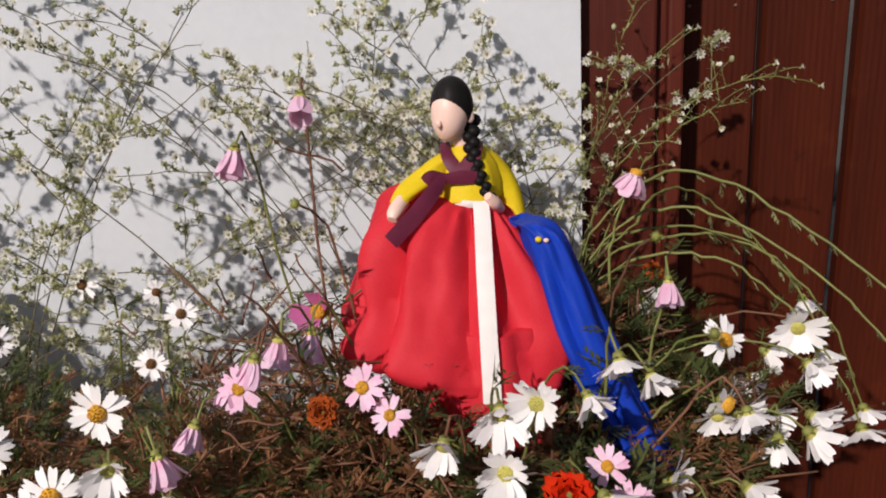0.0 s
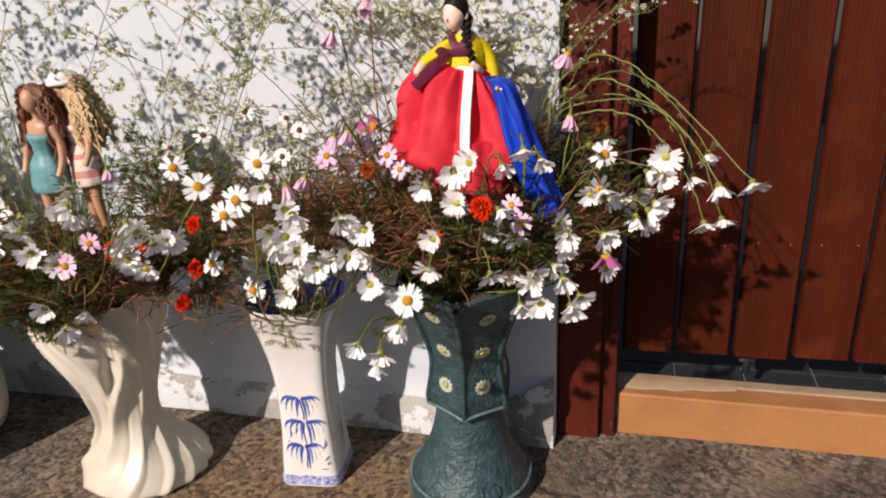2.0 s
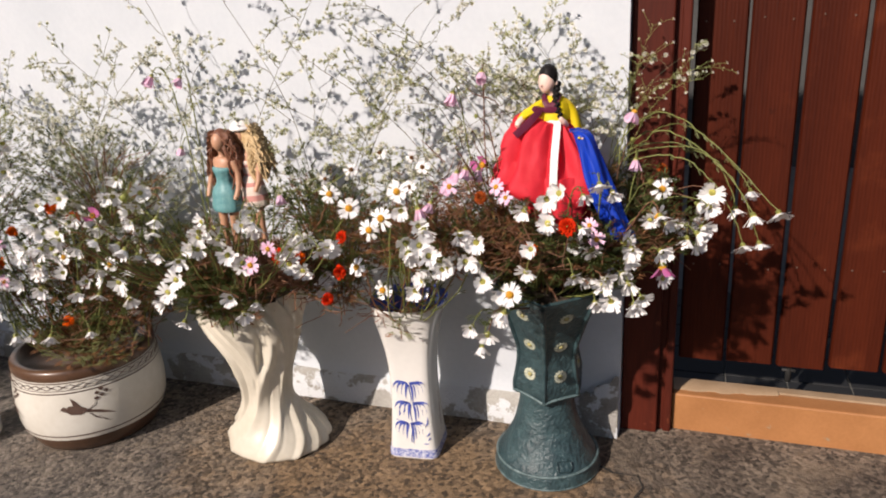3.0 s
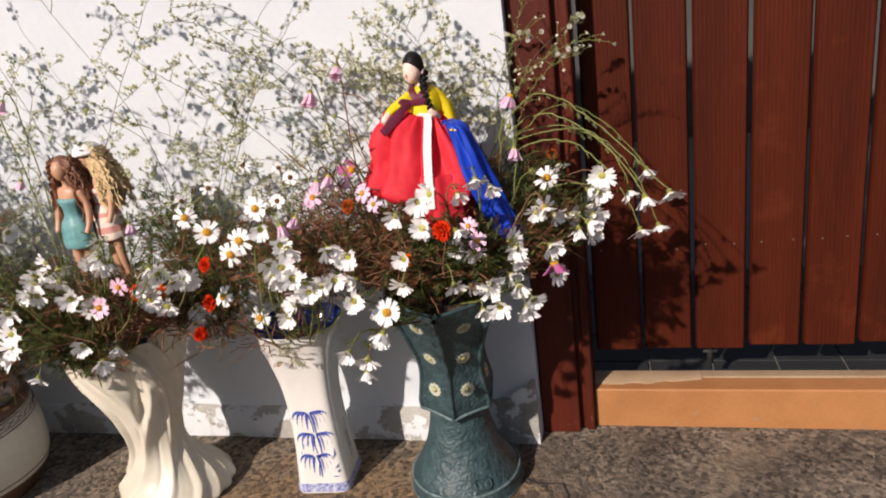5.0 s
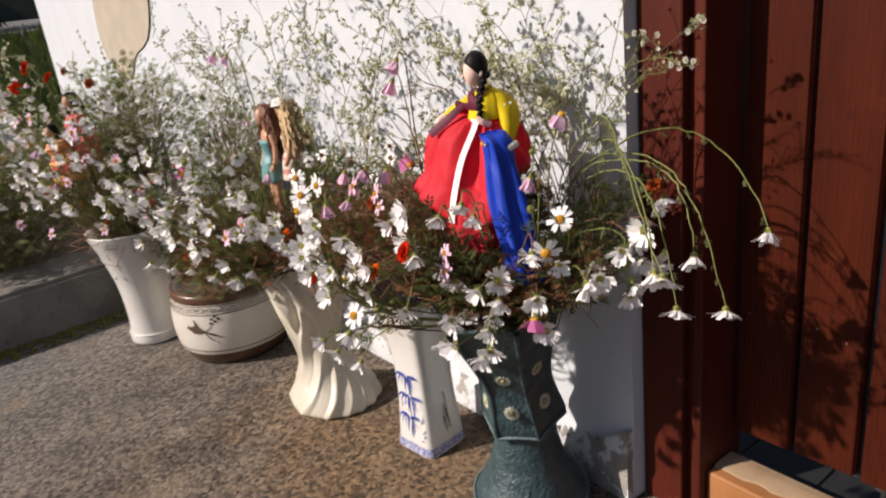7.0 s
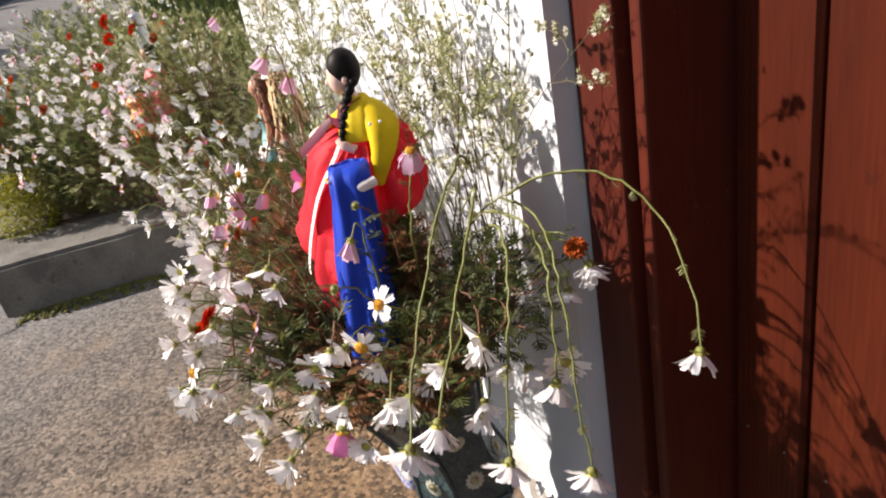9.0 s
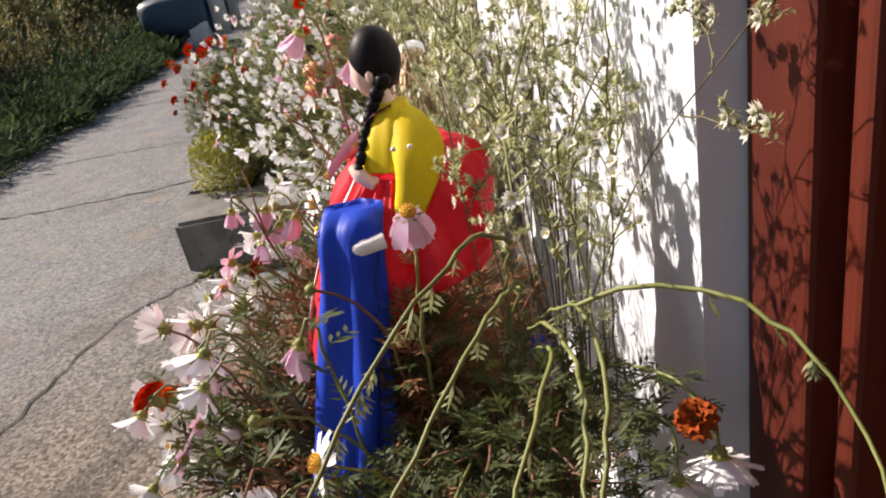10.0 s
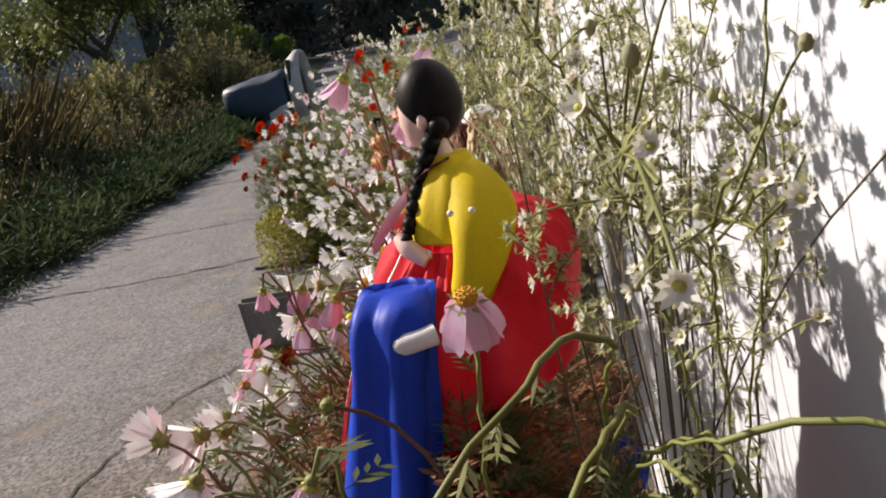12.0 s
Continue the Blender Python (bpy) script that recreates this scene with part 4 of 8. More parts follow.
def build_bird_pot(at):
    th = thing("bird_painted_pot", at, "round cream glazed pot with brown base and a painted bird", "flower pot")
    n = 64
    g = Geo()
    prof = spline([(0.045, 0.171), (0.07, 0.178), (0.11, 0.181), (0.15, 0.179), (0.185, 0.174), (0.205, 0.170)], 20)
    g.loft([ring(0, 0, z, r, r, n) for z, r in prof])
    part("body", g, M_POTBODY, th)
    b = Geo()
    b.loft([ring(0, 0, z, r, r, n) for z, r in ((0, 0.143), (0.004, 0.150), (0.025, 0.162), (0.0455, 0.1715))], 0, True)
    part("base", b, M_POTBROWN, th, "brown glazed base band")
    r_ = Geo()
    r_.loft([ring(0, 0, z, r, r, n) for z, r in ((0.2045, 0.1705), (0.212, 0.172), (0.226, 0.171), (0.232, 0.166), (0.231, 0.152), (0.21, 0.146), (0.20, 0.05))], 0, False, True)
    part("rim", r_, M_POTBROWN, th, "brown glazed rim")
    def line(z, w, name="painted_line"):
        i = min(range(len(prof)), key=lambda j: abs(prof[j][0] - z))
        r = prof[i][1] + 0.0012
        l = Geo()
        l.loft([ring(0, 0, z - w, r - 0.0003, r - 0.0003, n), ring(0, 0, z + w, r, r, n)])
        part(name, l, M_INK, th)
    line(0.058, 0.0016)
    line(0.176, 0.0016)
    line(0.183, 0.0010)
    line(0.201, 0.0016)
    sw = Geo()
    for k in range(40):
        t0 = 2 * math.pi * k / 40
        for j in range(2):
            pts = []
            for i in range(5):
                u = i / 4
                t = t0 + (u - 0.5) * 0.14
                z = 0.192 + (0.006 if j else -0.006) * (u - 0.5) * 2
                pts.append((0.1745 * math.cos(t), 0.1745 * math.sin(t), z))
            sw.tube(pts, 0.0013, 0.0006, 4)
    part("painted_scroll", sw, M_INK, th)
    def on(a, z):
        i = min(range(len(prof)), key=lambda j: abs(prof[j][0] - z))
        r = prof[i][1] + 0.0014
        return (r * math.cos(a), r * math.sin(a), z)
    for a0, sc in ((-0.94, 1.3), (-2.25, 1.3), (-3.4, 1.3)):
        p = Geo()
        def shape(pts, z=0.125):
            p.add([on(a0 + u * sc / 0.175, z + w * sc) for u, w in pts], [tuple(range(len(pts)))])
        shape([(-0.026, 0.004), (-0.018, 0.014), (-0.004, 0.013), (0.010, 0.006), (0.012, 0.0), (0.0, -0.006), (-0.016, -0.004)])
        shape([(-0.034, 0.008), (-0.027, 0.014), (-0.020, 0.010), (-0.024, 0.002)])
        shape([(-0.010, 0.012), (-0.014, 0.030), (-0.004, 0.020), (0.002, 0.010)])
        shape([(0.008, 0.004), (0.036, -0.006), (0.058, -0.020), (0.030, -0.010), (0.008, -0.002)])
        shape([(0.010, -0.002), (0.030, -0.018), (0.046, -0.034), (0.022, -0.018)])
        for u, w in ((0.032, 0.030), (0.040, 0.036), (0.048, 0.030), (0.040, 0.024), (0.030, 0.020)):
            shape([(u - 0.005, w), (u, w + 0.004), (u + 0.005, w), (u, w - 0.004)])
        p.tube([on(a0 + u / 0.19, 0.125 + w) for u, w in ((0.014, 0.0), (0.034, 0.012), (0.040, 0.028))], 0.0008, 0.0006, 4)
        part("painted_bird", p, M_INK, th)


def build_relief_vase(at):
    th = thing("white_relief_vase", at, "tall white glazed vase with faint green raised leaves", "vase")
    n = 56
    prof = spline([(0.0, 0.080), (0.006, 0.086), (0.03, 0.086), (0.036, 0.082), (0.10, 0.078), (0.20, 0.084), (0.30, 0.106), (0.36, 0.126), (0.385, 0.133)], 34)
    g = Geo()
    rings = [ring(0, 0, z, r, r, n) for z, r in prof] + [ring(0, 0, 0.386, 0.125, 0.125, n), ring(0, 0, 0.36, 0.11, 0.11, n), ring(0, 0, 0.355, 0.03, 0.03, n)]
    g.loft(rings, 0, True, True)
    part("body", g, M_PORCELAIN, th)
    b = Geo()
    b.tube([(0.0845 * math.cos(t), 0.0845 * math.sin(t), 0.033) for t in [2 * math.pi * k / 48 for k in range(49)]], 0.003, 0.003, 6)
    part("foot_bead", b, M_PORCELAIN, th)
    rng = random.Random(9)
    l = Geo()
    for k in range(26):
        a, z = rng.uniform(0, 6.28), rng.uniform(0.22, 0.35)
        i = min(range(len(prof)), key=lambda j: abs(prof[j][0] - z))
        r = prof[i][1] + 0.0015
        ln = rng.uniform(0.02, 0.035)
        da = rng.uniform(-0.25, 0.25)
        r2 = r + 0.010
        p = [(a, z, r), (a + da * 0.5 + 0.06, z + ln * 0.5, r + 0.006), (a + da, z + ln, r + 0.011), (a + da * 0.5 - 0.06, z + ln * 0.5, r + 0.006)]
        l.add([(q * math.cos(t), q * math.sin(t), h) for t, h, q in p], [(0, 1, 2, 3)])
    part("raised_leaves", l, M_SAGE, th, "pale green raised leaves")
    s = Geo()
    s.loft([ring(0, 0, 0.358, 0.112, 0.112, 32), ring(0, 0, 0.37, 0.03, 0.03, 32)], 0, False, True)
    part("soil", s, M_SOIL, th)


GREEN_AT = (-0.147, -0.156, 0)
BAMBOO_AT = (-0.4575, -0.171, 0)
SWIRL_AT = (-0.812, -0.224, 0)
BIRD_AT = (-1.340, -0.268, 0)
RELIEF_AT = (-1.628, -0.437, 0)
build_green_vase(GREEN_AT)
build_swirl_vase(SWIRL_AT)
build_bamboo_vase(BAMBOO_AT, radians(6))
build_bird_pot(BIRD_AT)
build_relief_vase(RELIEF_AT)


# ---- dolls, one plain mesh each ----
def capsule(g, pts, radii, mat, n=12, squash=1.0):
    """A closed limb of round cross-sections along pts."""
    rows = spline([(*p, r) for p, r in zip(pts, radii)], 6 * len(pts))
    pv = [Vector(r[:3]) for r in rows]
    rings = []
    for i, r in enumerate(rows):
        d = (pv[min(i + 1, len(pv) - 1)] - pv[max(i - 1, 0)]).normalized()
        a = d.cross(Vector((0.2, 0.9, 0.1)))
        a = (a if a.length > 1e-3 else d.cross(Vector((1, 0, 0)))).normalized()
        b = d.cross(a)
        rings.append([pv[i] + a * math.cos(2 * math.pi * k / n) * r[3] + b * math.sin(2 * math.pi * k / n) * r[3] * squash for k in range(n)])
    g.loft(rings, mat, True, True)


def sash(g, pts, widths, mat, across=(1, 0, 0), thick=0.0007):
    """A flat ribbon along pts, its width lying along the given direction."""
    rows = spline([(*p, w) for p, w in zip(pts, widths)], 6 * len(pts))
    pv = [Vector(r[:3]) for r in rows]
    rings = []
    for i, r in enumerate(rows):
        d = (pv[min(i + 1, len(pv) - 1)] - pv[max(i - 1, 0)]).normalized()
        a = Vector(across)
        a = (a - d * a.dot(d)).normalized()
        nrm = a.cross(d)
        w = r[3] * 0.5
        rings.append([pv[i] - a * w, pv[i] - nrm * thick - a * w * 0.4, pv[i] - nrm * thick + a * w * 0.4, pv[i] + a * w, pv[i] + nrm * thick + a * w * 0.4, pv[i] + nrm * thick - a * w * 0.4])
    g.loft(rings, mat, True, True)


def build_hanbok_doll():
    g = Geo()
    RED, BLUE, YEL, MAR, WHI, SKIN, HAIR = range(7)
    cx, cy = -0.117, -0.213
    def move(start, dx, dy, dz):
        for i in range(start, len(g.v)):
            x, y, z = g.v[i]
            g.v[i] = (x + dx, y + dy, z + dz)
    # skirt: for eight directions round the waist, the cloth's way from the waist out and down to the hem
    sides = [((0.026, 0.792), (0.034, 0.784), (0.050, 0.758), (0.060, 0.730), (0.064, 0.704), (0.052, 0.692)),
             ((0.026, 0.794), (0.042, 0.792), (0.056, 0.766), (0.060, 0.738), (0.052, 0.712), (0.036, 0.702)),
             ((0.026, 0.797), (0.044, 0.799), (0.064, 0.774), (0.068, 0.746), (0.056, 0.716), (0.038, 0.702)),
             ((0.026, 0.799), (0.052, 0.806), (0.078, 0.786), (0.090, 0.738), (0.088, 0.694), (0.064, 0.668)),
             ((0.026, 0.799), (0.058, 0.811), (0.088, 0.790), (0.105, 0.735), (0.114, 0.686), (0.084, 0.660)),
             ((0.027, 0.797), (0.052, 0.801), (0.094, 0.772), (0.112, 0.718), (0.119, 0.676), (0.098, 0.652)),
             ((0.028, 0.795), (0.040, 0.786), (0.068, 0.745), (0.089, 0.700), (0.101, 0.662), (0.091, 0.644)),
             ((0.027, 0.793), (0.040, 0.781), (0.071, 0.740), (0.096, 0.690), (0.108, 0.652), (0.096, 0.640))]
    n, m = 144, 48
    curves = [spline([(*q,) for q in p], m) for p in sides]
    def blend(u4, j):
        k = int(u4) % 8
        f = u4 - int(u4)
        p0, p1, p2, p3 = (curves[(k + d) % 8][j] for d in (-1, 0, 1, 2))
        return [0.5 * (2 * b_ + (c_ - a_) * f + (2 * a_ - 5 * b_ + 4 * c_ - d_) * f * f + (3 * b_ - a_ - 3 * c_ + d_) * f ** 3)
                for a_, b_, c_, d_ in zip(p0, p1, p2, p3)]
    rings = []
    for j in range(m):
        u = j / (m - 1)
        out = []
        for k in range(n):
            t = 2 * math.pi * k / n
            c, s = math.cos(t), math.sin(t)
            r, z = blend(8 * k / n, j)
            warp = 1.3 * noise.noise((c * 1.7, s * 1.7, u * 0.9 + 5))
            gather = 0.0022 * math.exp(-((u - 0.20) / 0.16) ** 2) * math.sin(24 * t + 4 * warp)
            w = abs(math.sin(4.5 * t + 1.6 * warp + 0.5 * math.sin(2 * t)))
            deep = 0.55 + 0.9 * noise.noise((c * 2.1 + 4, s * 2.1, 1.0))
            pleat = -0.026 * deep * (1 - w) ** 1.5 * math.sin(math.pi * min(1.0, u * 0.98 + 0.02)) ** 0.8
            soft = 0.015 * noise.noise((c * 2.6, s * 2.6, u * 3.2)) * min(1, 3 * u) + 0.0022 * noise.noise((c * 9, s * 9, u * 12)) * min(1, 3 * u)
            ta = t - 2 * math.pi
            pocket = -0.026 * math.exp(-((ta + 2.62) / 0.17) ** 2) * math.exp(-((u - 0.60 - 0.25 * (ta + 2.62)) / 0.07) ** 2)
            pocket += 0.006 * math.exp(-((ta + 2.55) / 0.35) ** 2) * math.exp(-((u - 0.75) / 0.09) ** 2)
            q = r + gather + pleat + soft + pocket
            z = 0.74 + (z - 0.74) * 0.92 if z < 0.74 else z
            out.append((cx + q * c, cy + q * s, z + 0.002 * math.sin(5 * t + 1) * u))
        rings.append(out)
    rings.append([(cx + (x - cx) * 0.86, cy + (y - cy) * 0.86, z + 0.004) for x, y, z in rings[-1]])
    g.loft(rings, RED, False, False)
    # underskirt below the hem
    g.loft([ring(-0.104, -0.258, z, r * 0.9, r * 0.85, 56, lambda t: 1 + 0.07 * math.sin(8 * t) + 0.04 * math.sin(3 * t)) for z, r in ((0.70, 0.045), (0.66, 0.060), (0.625, 0.063), (0.598, 0.058), (0.590, 0.03))], RED, True, True)
    # white band round the waist and white sash down the front
    sash(g, [(-0.1435, -0.229, 0.798), (-0.132, -0.2385, 0.7975), (-0.117, -0.2430, 0.7965), (-0.102, -0.2385, 0.7945), (-0.0915, -0.229, 0.793)], [0.005, 0.006, 0.006, 0.006, 0.005], WHI, (0, 0, 1))
    sash(g, [(-0.108, -0.245, 0.799), (-0.107, -0.254, 0.785), (-0.106, -0.284, 0.745), (-0.105, -0.304, 0.702), (-0.104, -0.3155, 0.668), (-0.104, -0.318, 0.653)],
         [0.013, 0.0135, 0.0138, 0.014, 0.0145, 0.0145], WHI)
    # jacket: narrow at the neck, flaring to a short hem
    g.loft([ring(-0.119, y, z, rx, ry, 48, lambda t: 1 + 0.05 * math.sin(6 * t + 1) * abs(math.sin(2 * t))) for z, rx, ry, y in
            ((0.796, 0.026, 0.026, -0.214), (0.798, 0.029, 0.029, -0.214), (0.812, 0.0295, 0.027, -0.212), (0.826, 0.025, 0.022, -0.211), (0.836, 0.018, 0.016, -0.211), (0.845, 0.011, 0.011, -0.211))], YEL, True, True)
    def sleeve(keys):
        rows = spline(keys, 26)
        rr = []
        for i, (x, y, z, a, b) in enumerate(rows):
            u = i / 25
            rr.append([(x + a * math.cos(t) * (1 + 0.10 * math.sin(3 * t + 7 * u)), y + b * math.sin(t) * (1 + 0.08 * math.sin(4 * t + 9 * u)), z - 0.35 * a * math.cos(t) * math.sin(math.pi * u))
                       for t in [2 * math.pi * k / 28 for k in range(28)]])
        g.loft(rr, YEL, True, True)
    sleeve([(-0.112, -0.206, 0.840, 0.006, 0.010), (-0.102, -0.200, 0.830, 0.0105, 0.0155), (-0.091, -0.196, 0.813, 0.0130, 0.0200), (-0.083, -0.200, 0.789, 0.0132, 0.0165),
            (-0.079, -0.209, 0.768, 0.0115, 0.0118), (-0.078, -0.216, 0.748, 0.0090, 0.0085)])
    sleeve([(-0.128, -0.214, 0.838, 0.006, 0.009), (-0.139, -0.218, 0.831, 0.009, 0.011), (-0.152, -0.226, 0.820, 0.010, 0.0125), (-0.165, -0.238, 0.811, 0.0105, 0.012), (-0.174, -0.250, 0.803, 0.009, 0.010)])
    # hands
    capsule(g, [(-0.092, -0.232, 0.789), (-0.097, -0.242, 0.797), (-0.102, -0.248, 0.804)], [0.0042, 0.0058, 0.0036], SKIN)
    capsule(g, [(-0.172, -0.250, 0.803), (-0.177, -0.262, 0.797), (-0.179, -0.268, 0.792)], [0.0065, 0.0065, 0.004], SKIN)
    mark = len(g.v)
    # maroon collar crossing to a knot, one loop and one long tail
    sash(g, [(-0.137, -0.216, 0.845), (-0.135, -0.234, 0.838), (-0.129, -0.241, 0.828), (-0.120, -0.2445, 0.818)], [0.008, 0.010, 0.012, 0.013], MAR)
    sash(g, [(-0.108, -0.216, 0.845), (-0.111, -0.234, 0.838), (-0.117, -0.241, 0.829), (-0.125, -0.2455, 0.820)], [0.008, 0.011, 0.014, 0.016], MAR)
    sash(g, [(-0.110, -0.2455, 0.819), (-0.122, -0.2475, 0.820), (-0.136, -0.2490, 0.820), (-0.147, -0.252, 0.822), (-0.1525, -0.252, 0.818)], [0.010, 0.012, 0.009, 0.012, 0.010], MAR, (0.1, 0, 1))
    sash(g, [(-0.138, -0.2500, 0.821), (-0.147, -0.262, 0.810), (-0.159, -0.274, 0.797), (-0.171, -0.284, 0.786), (-0.179, -0.290, 0.779)], [0.009, 0.013, 0.014, 0.014, 0.0135], MAR, (0.66, 0, -0.75))
    move(mark, 0, 0.006, -0.001)
    mark = len(g.v)
    # neck and head, bowed and turned a little
    capsule(g, [(-0.124, -0.209, 0.838), (-0.127, -0.211, 0.848), (-0.130, -0.213, 0.858)], [0.0085, 0.0068, 0.007], SKIN)
    hx, hy, hz = -0.1335, -0.215, 0.869
    rings = []
    for i in range(19):
        a = math.pi * i / 18
        v = max(0, i - 9) / 9
        r = math.sin(a) * 0.0160 * (1 - 0.20 * v ** 1.5)
        rings.append([(hx - 0.0035 * v + r * math.cos(2 * math.pi * k / 28), hy - 0.0045 * v + r * 1.05 * math.sin(2 * math.pi * k / 28), hz + 0.0232 * math.cos(a)) for k in range(28)])
    g.loft(rings, SKIN, True, True)
    g.ball((hx - 0.0085, hy - 0.0165, hz - 0.007), 0.0024, SKIN, 8, 5, 1.4)
    g.ball((hx + 0.0165, hy - 0.001, hz - 0.004), 0.0036, SKIN, 8, 5, 1.5)
    # hair drawn back smooth from a middle parting
    cap = []
    for i in range(16):
        a = math.pi * 0.62 * i / 15
        row = []
        for k in range(48):
            t = 2 * math.pi * k / 48
            back = 0.5 + 0.5 * math.sin(t + 0.45)
            aa = a * (0.64 + 0.80 * back)
            line = 1 - 0.06 * math.exp(-(((t - 4.26) / 0.07) ** 2))
            r = math.sin(aa) * 0.0182 * line * (1 + 0.006 * math.sin(24 * t))
            row.append((hx + 0.0015 + r * math.cos(t), hy + 0.0035 + r * 1.08 * math.sin(t), hz + 0.005 + 0.0250 * math.cos(aa)))
        cap.append(row)
    g.loft(cap, HAIR, True, True)
    for j in range(15):
        u = j / 14
        x = hx + 0.017 + 0.014 * u - 0.006 * math.sin(u * 3)
        y = hy + 0.008 - 0.030 * u ** 0.8
        z = hz - 0.008 - 0.060 * u
        g.ball((x + 0.0020 * (-1) ** j, y, z), 0.0064 - 0.0022 * u, HAIR, 10, 6, 0.9)
    move(mark, 0.003, -0.006, 0.001)
    mark = len(g.v)
    # blue cloak laid over the arm: a turned top edge, then long falling folds
    keys = [(-0.076, -0.249, 0.786, 0.006, 0.016), (-0.068, -0.250, 0.788, 0.013, 0.021), (-0.056, -0.253, 0.778, 0.019, 0.025), (-0.044, -0.258, 0.745, 0.022, 0.026),
            (-0.029, -0.264, 0.700, 0.0245, 0.028), (-0.008, -0.272, 0.652, 0.027, 0.030), (0.014, -0.281, 0.610, 0.029, 0.030), (0.023, -0.285, 0.592, 0.028, 0.028)]
    rings = []
    for i, (x, y, z, a, b) in enumerate(spline(keys, 52)):
        u = i / 51
        row = []
        for k in range(80):
            t = 2 * math.pi * k / 80
            wv = 0.9 * noise.noise((math.cos(t) * 1.5, math.sin(t) * 1.5, u * 1.3 + 9))
            w = abs(math.sin(2.5 * t + 1.8 * wv + 0.6))
            f = 1 - 0.24 * (1 - w) ** 1.3 * min(1, 0.25 + 1.2 * u) + 0.20 * noise.noise((math.cos(t) * 2, math.sin(t) * 2, u * 4)) + 0.03 * noise.noise((math.cos(t) * 7, math.sin(t) * 7, u * 9))
            row.append((x + a * f * math.cos(t), y + b * f * math.sin(t), z - 0.4 * a * math.cos(t) * u + 0.003 * math.sin(5 * t) * u))
        rings.append(row)
    g.loft(rings, BLUE, True, True)
    move(mark, 0, -0.006, 0)
    capsule(g, [(-0.044, -0.260, 0.764), (-0.039, -0.254, 0.766), (-0.038, -0.244, 0.768), (-0.041, -0.235, 0.769)], [0.0058, 0.0064, 0.0056, 0.0060], WHI, 12)
    g.ball((-0.060, -0.2835, 0.778), 0.0030, YEL, 8, 5, 0.8)
    g.ball((-0.054, -0.2835, 0.777), 0.0024, SKIN, 8, 5, 0.8)
    move(mark, -0.003, 0.008, -0.005)
    for dy in (-0.006, 0.006):
        g.ball((-0.0772, -0.2055 + dy, 0.8185), 0.0021, WHI, 8, 5, 0.9)
    move(0, 0, 0.008, -0.004)
    ob = part("hanbok_doll", g, [M_REDSILK, M_BLUESILK, M_YELLOWSILK, M_MAROON, M_WHITECLOTH, M_SKIN, M_BLACKHAIR], sharp=50)
    bm = bmesh.new()
    bm.from_mesh(ob.data)
    bmesh.ops.recalc_face_normals(bm, faces=bm.faces)
    bm.to_mesh(ob.data)
    bm.free()
    tagged(ob, "doll with black plait, yellow jacket, red skirt and blue cloak", "doll")


